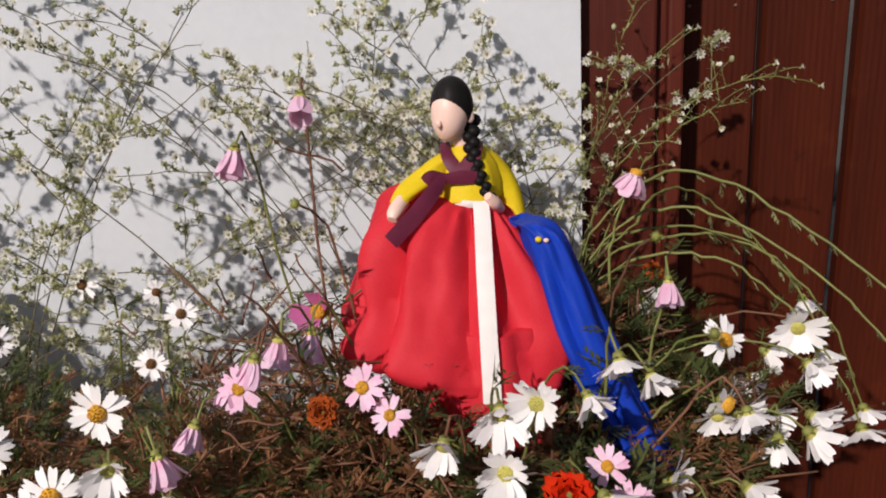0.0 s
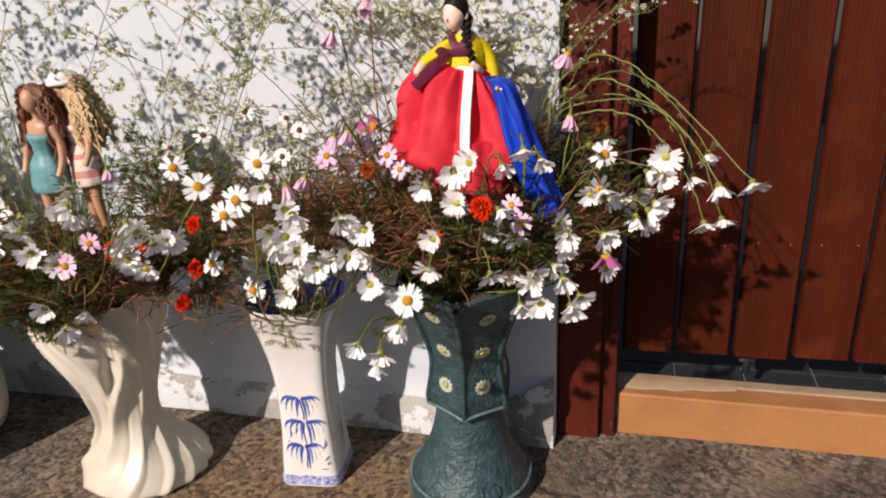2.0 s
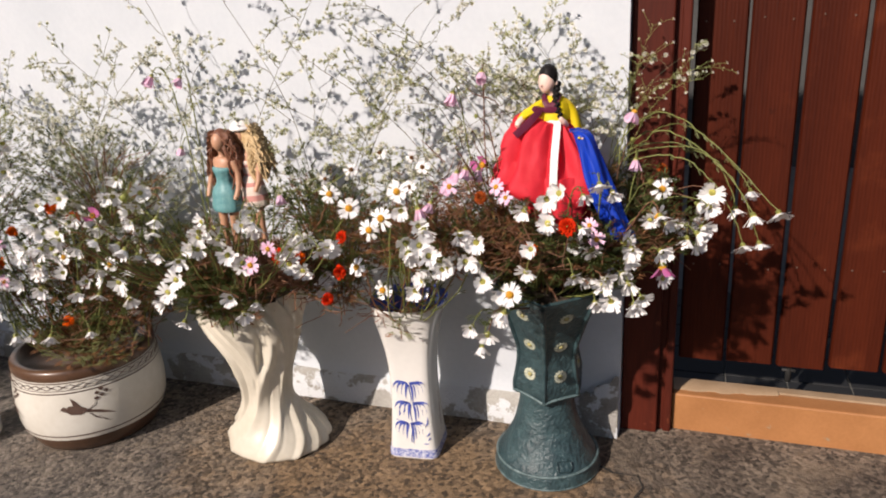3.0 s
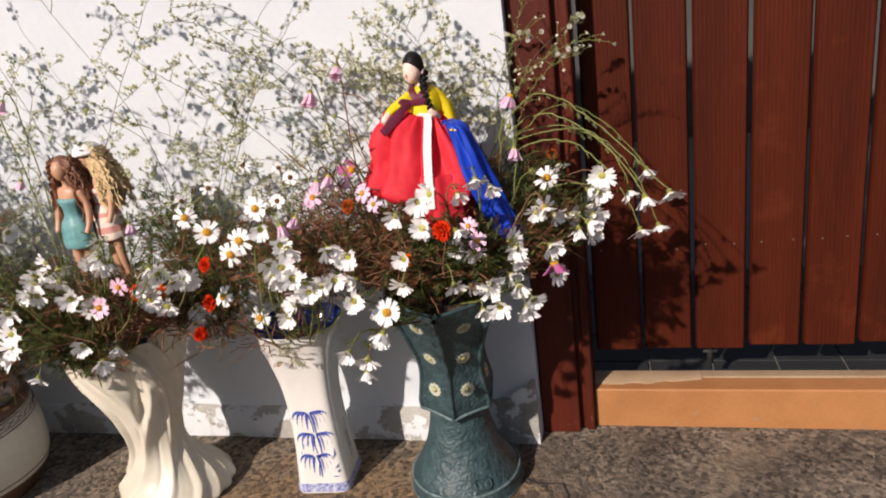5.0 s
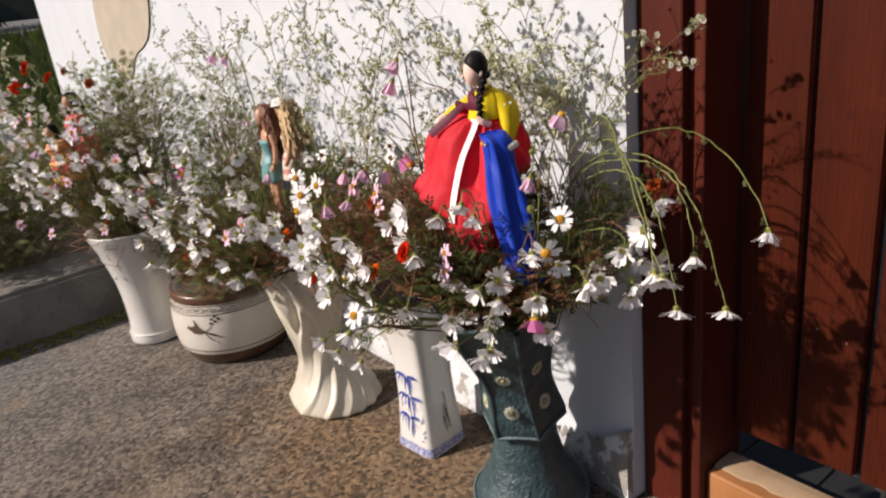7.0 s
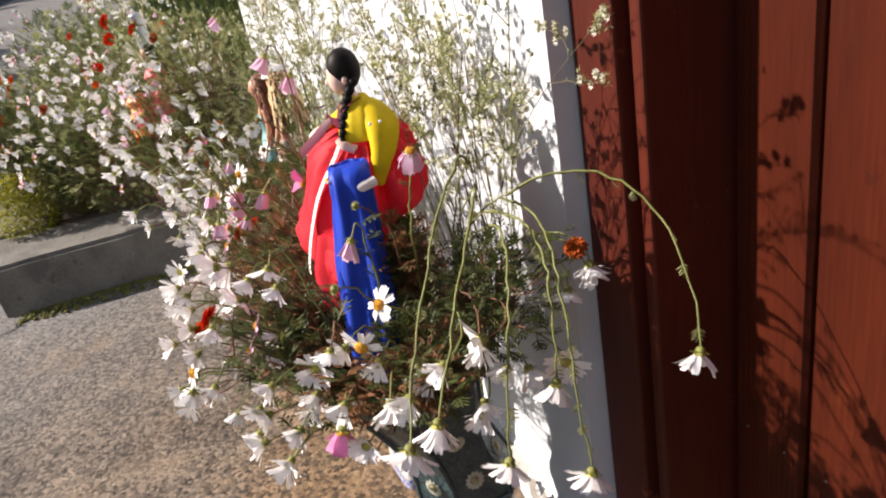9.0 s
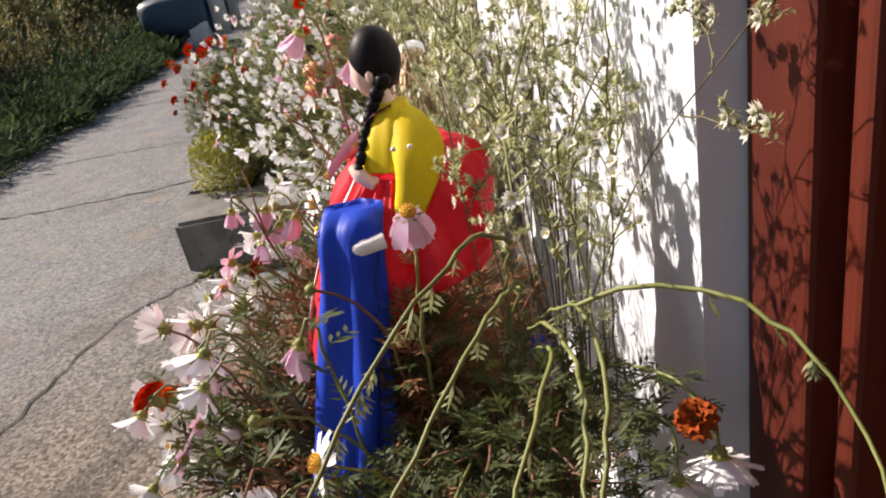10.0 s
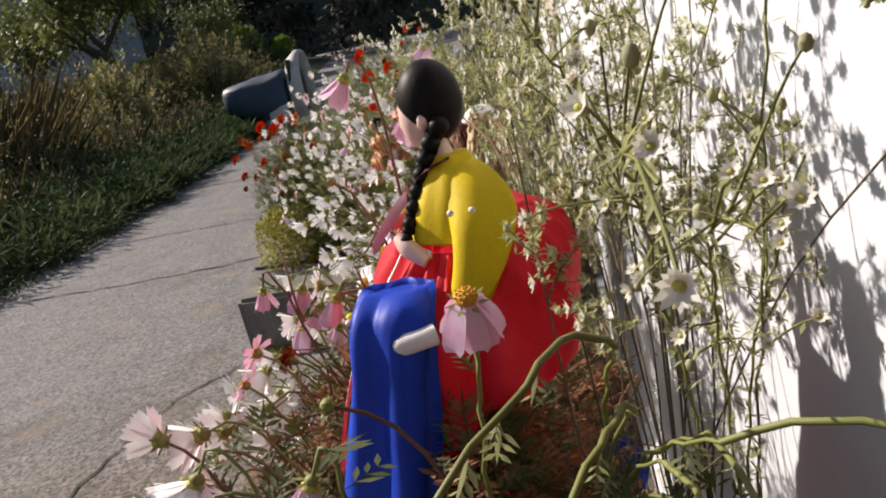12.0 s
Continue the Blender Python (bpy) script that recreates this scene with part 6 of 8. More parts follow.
for a, b, c, q, leaves in (((0.033, -0.134, 0.776), (0.091, -0.156, 0.843), (0.189, -0.257, 0.733), (0.273, -0.299, 0.650), 16),
                           ((0.045, -0.100, 0.735), (0.079, -0.020, 0.785), (0.165, 0.040, 0.745), (0.248, -0.018, 0.616), 10),
                           ((0.020, -0.100, 0.724), (0.150, -0.080, 0.745), (0.214, -0.140, 0.700), (0.262, -0.145, 0.545), 16),
                           ((0.030, -0.130, 0.745), (0.090, -0.140, 0.795), (0.190, -0.220, 0.720), (0.237, -0.266, 0.635), 10),
                           ((0.030, -0.120, 0.700), (0.120, -0.120, 0.735), (0.190, -0.180, 0.680), (0.229, -0.208, 0.560), 10),
                           ((0.025, -0.120, 0.715), (0.120, -0.090, 0.740), (0.195, -0.130, 0.720), (0.214, -0.147, 0.613), 14)):
    f = (0.25, -0.35, -0.8)
    q = Vector(q)
    P.arch(R, (-0.05, -0.15, 0.60), (-0.03, -0.14, Vector(a).z - 0.03), a, 0.0016, 3)
    P.arch(a, b, c, q - Vector(f).normalized() * 0.006, 0.0016, leaves)
    x = q.x + q.z
    me = P.rng.choice(NOD_W)
    ob = part("daisy", me, [], P.th, "nodding white daisy at the end of an arching stem")
    m = to_axis(f) @ Matrix.Rotation(x * 40, 4, "Z")
    m.translation = P.local(q)
    ob.matrix_local = m
    part("flower_disc", DISC_G, [], ob)
P.more([(0.085, -0.327, 0.630, "n"), (0.135, -0.260, 0.600, "n"), (0.131, -0.180, 0.580, "n"), (0.007, -0.356, 0.693, "n"), (-0.039, -0.382, 0.691, "n"), (-0.120, -0.467, 0.582, "n"), (-0.186, -0.499, 0.572, "n"),
        (-0.165, -0.471, 0.498, "n"), (-0.179, -0.506, 0.479, "n"), (0.000, -0.405, 0.544, "n"), (0.039, -0.377, 0.537, "n"), (-0.185, -0.453, 0.450, "n"), (-0.135, -0.383, 0.455, "n"), (-0.095, -0.463, 0.610, "n"),
        (-0.045, -0.443, 0.590, "n"), (0.055, -0.363, 0.610, "n"), (-0.085, -0.403, 0.665, "n"), (-0.085, -0.388, 0.640, "n"), (-0.105, -0.418, 0.630, "n"), (-0.045, -0.373, 0.620, "n"), (-0.035, -0.363, 0.640, "n"), (-0.135, -0.423, 0.660, "n"), (-0.255, -0.383, 0.690, "k")] * 2, 0.40, 0.03)
for q in range(6):
    a = P.rng.uniform(-2.9, -0.2)
    P.flower(-0.10 + 0.20 * math.cos(a), -0.27 + 0.17 * math.sin(a), P.rng.uniform(0.50, 0.66), "n")
P.clump((-0.10, -0.26, 0.575), 0.19, 0.14, 0.060, 560, (0, 1), 0.70)
P.clump((-0.20, -0.26, 0.60), 0.12, 0.12, 0.09, 320, (0, 1), 0.65)
P.clump((-0.075, -0.36, 0.595), 0.085, 0.055, 0.040, 90, (0, 0), 0.0, (0.020, 0.038))
P.clump((-0.20, -0.33, 0.580), 0.11, 0.08, 0.05, 260, (1, 0), 0.2)
P.tangle((-0.18, -0.34, 0.585), 0.12, 0.09, 0.05, 170)
P.clump((0.03, -0.14, 0.62), 0.09, 0.09, 0.07, 260, (0, 0), 0.0, (0.012, 0.026))
P.clump((0.08, -0.23, 0.600), 0.08, 0.06, 0.040, 120, (0, 1), 0.30, (0.012, 0.028))
P.tangle((0.06, -0.25, 0.570), 0.07, 0.06, 0.035, 70)
P.clump((-0.14, -0.22, 0.525), 0.13, 0.11, 0.055, 420, (1, 0), 0.15)
P.clump((-0.10, -0.31, 0.555), 0.11, 0.06, 0.04, 260, (0, 1), 0.5)
P.clump((-0.045, -0.215, 0.66), 0.05, 0.035, 0.05, 200, (0, 1), 0.45)
P.clump((0.03, -0.25, 0.570), 0.09, 0.09, 0.04, 220, (1, 0), 0.4)
P.tangle((-0.12, -0.29, 0.580), 0.14, 0.11, 0.045, 280)
P.tangle((-0.28, -0.26, 0.64), 0.12, 0.12, 0.12, 170)
P.finish()

# bamboo vase
P = Plant("daisy_plant", (BAMBOO_AT[0], BAMBOO_AT[1], 0.36), "sprawling daisies and marigolds in the bamboo-painted vase", 102)
for row in ((-0.373, -0.391, 0.692, "o"), (-0.393, -0.427, 0.651, "o"), (-0.320, -0.435, 0.643, "n"), (-0.347, -0.431, 0.609, "n"), (-0.285, -0.484, 0.606, "n"), (-0.247, -0.421, 0.627, "n"),
            (-0.221, -0.411, 0.610, "n"), (-0.468, -0.394, 0.540, "o"), (-0.532, -0.344, 0.508, "m"), (-0.515, -0.353, 0.585, "m"), (-0.445, -0.333, 0.470, "o"), (-0.319, -0.430, 0.537, "n"),
            (-0.485, -0.203, 0.725, "b"), (-0.415, -0.203, 0.715, "b"), (-0.385, -0.223, 0.700, "b"), (-0.270, -0.473, 0.595, "n"), (-0.305, -0.473, 0.620, "n")):
    P.flower(*row, size=0.62 if row[3] == "m" else 1.0)
for row in ((-0.330, -0.403, 0.665, "p"), (-0.405, -0.253, 0.665, "b"), (-0.357, -0.418, 0.665, "n"), (-0.430, -0.403, 0.620, "o"),
            (-0.335, -0.448, 0.595, "n"), (-0.260, -0.488, 0.585, "n")):
    P.flower(*row)
P.more([(-0.320, -0.435, 0.643, "n"), (-0.347, -0.431, 0.609, "n"), (-0.285, -0.484, 0.606, "n"), (-0.247, -0.421, 0.627, "n"), (-0.285, -0.508, 0.630, "n"), (-0.265, -0.493, 0.610, "n"), (-0.315, -0.453, 0.630, "n"),
        (-0.255, -0.463, 0.590, "n")], 0.4)
for q in range(4):
    a = P.rng.uniform(-2.6, -0.6)
    P.flower(-0.40 + 0.18 * math.cos(a), -0.28 + 0.15 * math.sin(a), P.rng.uniform(0.50, 0.66), "n")
P.clump((-0.40, -0.24, 0.555), 0.16, 0.13, 0.075, 420, (0, 1), 0.66)
P.clump((-0.45, -0.15, 0.490), 0.08, 0.06, 0.040, 190, (1, 0), 0.35)
P.clump((-0.32, -0.32, 0.585), 0.11, 0.09, 0.05, 240, (0, 1), 0.60)
P.clump((-0.445, -0.255, 0.355), 0.03, 0.02, 0.025, 14, (2, 1), 0.3)
P.tangle((-0.43, -0.16, 0.485), 0.09, 0.06, 0.035, 150)
P.tangle((-0.50, -0.24, 0.385), 0.04, 0.025, 0.03, 22, 1)
P.tangle((-0.36, -0.26, 0.57), 0.17, 0.12, 0.07, 120)
P.finish()

# swirl vase
P = Plant("daisy_plant", (SWIRL_AT[0] - 0.03, SWIRL_AT[1], 0.40), "daisies, cosmos and dry red stems in the ivory swirl vase", 103)
for row in ((-0.483, -0.373, 0.651, "o"), (-0.531, -0.354, 0.673, "o"), (-0.571, -0.333, 0.538, "m"), (-0.565, -0.346, 0.446, "m"), (-0.637, -0.363, 0.670, "p"), (-0.633, -0.386, 0.558, "n"),
            (-0.597, -0.381, 0.586, "n"), (-0.816, -0.383, 0.613, "n"), (-0.685, -0.403, 0.635, "n"), (-0.710, -0.398, 0.615, "n"), (-0.675, -0.393, 0.610, "n"), (-0.685, -0.423, 0.460, "n"),
            (-0.860, -0.473, 0.570, "n"), (-0.875, -0.458, 0.610, "n"), (-0.845, -0.483, 0.495, "n"), (-0.845, -0.453, 0.415, "n"), (-0.915, -0.501, 0.586, "n")):
    P.flower(*row, size=0.62 if row[3] == "m" else 1.0)
for row in ((-0.945, -0.483, 0.590, "n"), (-1.005, -0.483, 0.510, "n"), (-0.940, -0.253, 0.740, "p"), (-0.945, -0.303, 0.900, "p"), (-0.875, -0.303, 0.895, "p"), (-0.625, -0.378, 0.532, "n"), (-0.610, -0.363, 0.540, "t"),
            (-0.645, -0.373, 0.545, "m"), (-0.565, -0.303, 0.690, "b"), (-0.505, -0.303, 0.710, "b"), (-0.885, -0.433, 0.630, "n"), 
            (-0.785, -0.403, 0.595, "n"), (-0.765, -0.413, 0.610, "n"), (-0.965, -0.423, 0.670, "g")):
    P.flower(*row)
P.more([(-1.035, -0.575, 0.662, "n"), (-1.035, -0.548, 0.640, "n"), (-1.015, -0.603, 0.610, "n"), (-1.035, -0.494, 0.634, "n"), (-1.045, -0.603, 0.640, "n"), (-1.035, -0.533, 0.600, "n"), (-0.965, -0.503, 0.610, "n"),
        (-0.735, -0.506, 0.625, "n"), (-0.715, -0.463, 0.620, "n"), (-0.685, -0.419, 0.630, "n"), (-0.665, -0.393, 0.630, "n"), (-0.765, -0.483, 0.610, "n"), (-0.745, -0.538, 0.610, "n"), (-0.645, -0.443, 0.580, "k"),
        (-0.735, -0.500, 0.579, "n"), (-0.705, -0.433, 0.580, "n"), (-0.735, -0.523, 0.550, "n"), (-0.565, -0.443, 0.630, "n"), (-0.505, -0.453, 0.610, "n"), (-0.485, -0.483, 0.590, "n")] * 2, 0.75, 0.035)
for q in range(15):
    a = P.rng.uniform(-2.7, 0.0)
    P.flower(-0.80 + 0.22 * math.cos(a), -0.30 + 0.18 * math.sin(a), P.rng.uniform(0.44, 0.64), "n")
P.clump((-0.66, -0.20, 0.58), 0.10, 0.10, 0.11, 420, (0, 1), 0.15)
P.clump((-0.90, -0.30, 0.50), 0.15, 0.13, 0.075, 480, (0, 1), 0.25)
P.clump((-0.72, -0.28, 0.48), 0.12, 0.09, 0.05, 240, (1, 0), 0.3)
P.clump((-0.84, -0.36, 0.46), 0.09, 0.07, 0.07, 240, (0, 1), 0.2)
P.clump((-0.55, -0.27, 0.56), 0.09, 0.09, 0.10, 240, (0, 1), 0.35)
P.clump((-0.58, -0.27, 0.46), 0.07, 0.07, 0.06, 130, (0, 1), 0.4)
P.tangle((-0.72, -0.29, 0.50), 0.17, 0.10, 0.05, 360, 1, 0.0015)
P.tangle((-0.69, -0.33, 0.495), 0.08, 0.05, 0.04, 300, 1, 0.0016)
P.clump((-0.80, -0.37, 0.44), 0.09, 0.06, 0.06, 240, (0, 1), 0.15)
P.tangle((-0.60, -0.27, 0.44), 0.10, 0.08, 0.07, 90)
P.finish()


def scatter(P, count, cx, cy, cz, rx, ry, rz, kinds, size=1.0):
    """Flowers over the outside of a bush."""
    rng = P.rng
    for i in range(count):
        a, b = rng.uniform(0, 6.28), math.asin(rng.uniform(-0.35, 1))
        k = rng.uniform(0.8, 1.05)
        P.flower(cx + rx * k * math.cos(a) * math.cos(b), cy + ry * k * math.sin(a) * math.cos(b), cz + rz * k * math.sin(b), rng.choice(kinds), size=size, thick=0.6)


# bird pot
P = Plant("daisy_plant", (BIRD_AT[0], BIRD_AT[1], 0.22), "full bush of white daisies and marigolds in the bird-painted pot", 104)
scatter(P, 40, -1.30, -0.27, 0.42, 0.26, 0.22, 0.20, "nnnnnb")
scatter(P, 26, -1.18, -0.33, 0.45, 0.17, 0.14, 0.14, "nnno")
for row in ((-1.22, -0.40, 0.36, "t"), (-1.30, -0.42, 0.58, "t"), (-1.36, -0.42, 0.50, "t"), (-1.24, -0.36, 0.62, "t"), (-1.17, -0.37, 0.60, "r"), (-1.08, -0.40, 0.62, "h"), (-1.45, -0.42, 0.52, "h"),
            (-1.25, -0.43, 0.33, "n"), (-1.14, -0.42, 0.35, "n"), (-1.30, -0.44, 0.33, "n")):
    P.flower(*row)
for q in range(30):
    a = P.rng.uniform(-2.6, 0.2)
    P.flower(-1.22 + 0.25 * math.cos(a), -0.30 + 0.20 * math.sin(a), P.rng.uniform(0.40, 0.72), "n")
P.clump((-1.30, -0.24, 0.40), 0.26, 0.21, 0.16, 900, (0, 1), 0.25)
P.clump((-1.12, -0.30, 0.44), 0.16, 0.15, 0.11, 420, (0, 1), 0.45)
P.clump((-1.22, -0.22, 0.62), 0.22, 0.14, 0.16, 620, (2, 0), 0.35)
P.clump((-1.22, -0.36, 0.29), 0.14, 0.08, 0.05, 260, (2, 1), 0.4)
P.tangle((-1.15, -0.30, 0.40), 0.20, 0.14, 0.10, 220)
P.finish()

# relief vase
P = Plant("daisy_plant", (RELIEF_AT[0], RELIEF_AT[1], 0.37), "white daisies and orange marigolds in the tall white vase", 105)
scatter(P, 46, -1.66, -0.46, 0.60, 0.24, 0.22, 0.20, "nnnnnnp")
for row in ((-1.60, -0.60, 0.56, "t"), (-1.58, -0.60, 0.60, "t"), (-1.56, -0.56, 0.50, "t"), (-1.50, -0.52, 0.45, "t"), (-1.82, -0.60, 0.84, "m"), (-1.74, -0.52, 0.86, "m"), (-1.68, -0.58, 0.90, "m"), (-1.60, -0.50, 0.88, "r"),
            (-1.52, -0.46, 0.84, "r"), (-1.55, -0.52, 0.70, "p"), (-1.5, -0.5, 0.66, "p")):
    P.flower(*row)
for q in range(40):
    a = P.rng.uniform(-2.6, 0.6)
    P.flower(-1.60 + 0.28 * math.cos(a), -0.46 + 0.24 * math.sin(a), P.rng.uniform(0.42, 0.86), P.rng.choice("nnnnnk"))
scatter(P, 30, -1.52, -0.52, 0.56, 0.16, 0.16, 0.18, "nnnnnt")
P.clump((-1.66, -0.44, 0.58), 0.22, 0.20, 0.20, 900, (0, 2), 0.3)
P.clump((-1.52, -0.36, 0.70), 0.22, 0.18, 0.20, 1000, (2, 0), 0.4)
P.tangle((-1.62, -0.52, 0.38), 0.14, 0.10, 0.07, 150)
P.finish()

# bed behind the kerb
P = Plant("bed_flowers", (-2.45, -0.95, 0.17), "dense white cosmos and red marigolds in the roadside bed", 106)
scatter(P, 150, -2.22, -0.72, 0.46, 0.30, 0.40, 0.28, "nnnnnnk")
scatter(P, 105, -2.55, -0.92, 0.52, 0.36, 0.34, 0.30, "nnnnnnk")
scatter(P, 40, -2.70, -1.22, 0.52, 0.30, 0.22, 0.20, "mmmmtr")
scatter(P, 14, -2.40, -0.95, 0.55, 0.30, 0.30, 0.24, "mttr")
P.clump((-2.25, -0.72, 0.42), 0.28, 0.34, 0.22, 1300, (0, 2), 0.3, (0.018, 0.04))
P.clump((-2.60, -1.00, 0.45), 0.34, 0.34, 0.26, 1300, (0, 2), 0.25, (0.02, 0.045))
P.clump((-2.62, -1.16, 0.42), 0.26, 0.18, 0.22, 900, (0, 0), 0.0, (0.02, 0.045))
P.finish()
P = Plant("bed_flowers", (-3.6, -0.95, 0.17), "tall white cosmos with red blooms farther up the bed", 107)
scatter(P, 90, -3.1, -0.85, 0.62, 0.55, 0.50, 0.34, "nnnnnnpm")
scatter(P, 40, -4.4, -0.95, 0.70, 0.65, 0.55, 0.34, "nnnnnpm")
P.clump((-3.3, -0.85, 0.52), 0.5, 0.45, 0.30, 1000, (0, 2), 0.4, (0.03, 0.06))
P.clump((-4.4, -0.95, 0.58), 0.6, 0.5, 0.34, 900, (0, 2), 0.4, (0.04, 0.08))
P.finish()
P = Plant("yellow_green_shrub", (-2.32, -1.16, 0.18), "small yellow-green shrub at the corner of the kerb", 108, "shrub")
for i in range(5200):
    q = Vector((P.rng.uniform(-1, 1), P.rng.uniform(-1, 1), P.rng.uniform(-1, 1)))
    if q.length > 1 + 0.25 * noise.noise(q * 2.2):
        continue
    d = (q + Vector((P.rng.uniform(-1, 1), P.rng.uniform(-1, 1), P.rng.uniform(-0.6, 1)))).normalized()
    P.leaves.blade(Vector((q.x * 0.14, q.y * 0.12, 0.09 + q.z * 0.15)), d, (0, 0, 1), P.rng.uniform(0.012, 0.024), P.rng.uniform(0.008, 0.014))
tagged(part("foliage", P.leaves, M_BUSHY, P.th), kind="stuff")


# ---- wispy asters against the wall ----
def aster(at, stems, seed, label, dense=1.0, tiny=0.25, low=0.0):
    """Tall thin weeds: each stem a row (dx, dy, dz, bend) with side branches, buds and small leaves above a height."""
    th = thing("wild_aster", at, label, "weed", "wild asters")
    rng = random.Random(seed)
    g, lf = Geo(), Geo()
    def bloom(q):
        if rng.random() < tiny:
            for k in range(8):
                t = 2 * math.pi * k / 8
                lf.blade(q, Vector((math.cos(t), -0.5, math.sin(t))).normalized(), (0, -1, 0), 0.0064, 0.0030, 2)
            lf.ball(q + Vector((0, -0.002, 0)), 0.0016, 1, 5, 3)
        else:
            lf.ball(q, rng.uniform(0.0013, 0.0024), 1, 5, 3, 1.2)
            for k in range(3):
                lf.blade(q, Vector((rng.uniform(-1, 1), rng.uniform(-0.8, 0.4), rng.uniform(-0.2, 1))).normalized(), (0, 1, 0), 0.0055, 0.0024, 0)
    def twig(p, d, ln, depth):
        if at[0] + p[0] > 0.02 and (at[1] + p[1] < -0.11 or at[2] + p[2] < 0.74) or at[0] + p[0] > 0.14:
            return
        pts = [Vector(p)]
        d = Vector(d).normalized()
        n = (11, 7, 4)[depth]
        sag = Vector((0, 0, -0.05)) if depth == 1 else Vector((0.05 if d.x > 0 else -0.05, 0, -0.035)) if depth == 0 else Vector()
        for i in range(n):
            d = (d + sag + Vector((rng.uniform(-1, 1), rng.uniform(-0.5, 0.5), rng.uniform(-0.8, 0.8))) * (0.09, 0.26, 0.4)[depth]).normalized()
            q = pts[-1] + d * ln / n
            if at[0] + q.x > 0.02 and (at[0] + q.x > 0.15 or at[2] + q.z > 0.94 or at[2] + q.z < 0.80):
                break
            pts.append(q)
        if len(pts) < 3 or any(-0.24 < at[0] + q.x < -0.02 and at[1] + q.y < -0.175 and at[2] + q.z > 0.60 for q in pts):
            return
        n = len(pts) - 1
        for q in pts:
            if at[1] + q.y > -0.024:
                q.y = -0.024 - at[1]
        r = (0.0009, 0.0006, 0.0004)[depth]
        g.tube(pts, r, r * 0.6, 4, 0)
        if depth == 0:
            side = rng.choice((-1, 1))
            for i in range(3, n + 1):
                side = -side
                if at[2] + pts[i].z > low and rng.random() < 0.72 * dense:
                    s = Vector((side * rng.uniform(0.5, 1.1), rng.uniform(-0.35, 0.25), rng.uniform(0.0, 0.7)))
                    twig(pts[i], d * 0.4 + s, ln * rng.uniform(0.14, 0.40) * (1.15 - 0.5 * i / n), 1)
            twig(pts[-1], d, ln * 0.18, 1)
        elif depth == 1:
            for i in range(2, n + 1):
                for k in range(2):
                    if rng.random() < 0.70 * dense:
                        s = Vector((rng.uniform(-1, 1), rng.uniform(-0.6, 0.6), rng.uniform(-0.4, 1))).normalized()
                        twig(pts[i], d * 0.4 + s, rng.uniform(0.008, 0.024), 2)
        else:
            bloom(pts[-1])
            if rng.random() < 0.5:
                bloom(pts[-2] + Vector((rng.uniform(-1, 1), rng.uniform(-1, 1), rng.uniform(-1, 1))) * 0.004)
        for i in range(1, n + 1):
            if at[2] + pts[i].z < low:
                continue
            for k in range((2, 4, 8)[depth]):
                if rng.random() < 0.6:
                    s = Vector((rng.uniform(-1, 1), rng.uniform(-1, 1), rng.uniform(-0.6, 1))).normalized()
                    lf.blade(pts[i], s, (0, 0, 1), rng.uniform(0.0034, 0.0078), rng.uniform(0.0011, 0.0020), 0)
    for dx, dy, dz, ox in stems:
        twig((ox, 0, 0), (dx, dy, dz), math.sqrt(dx * dx + dy * dy + dz * dz), 0)
    tagged(part("twig_mass", g, M_TWIG, th), kind="stuff")
    tagged(part("sprig_mass", lf, [M_SPRIG, M_BUD, M_TINY], th, "tiny leaves, buds and white flowers"), kind="stuff")


aster((-0.18, -0.12, 0.44), [(-0.01, 0.035, 0.68, -0.01), (0.17, 0.03, 0.56, 0.05), (-0.16, 0.03, 0.60, -0.03)], 201,
      "wispy wild aster with tiny buds behind the doll", 0.75)


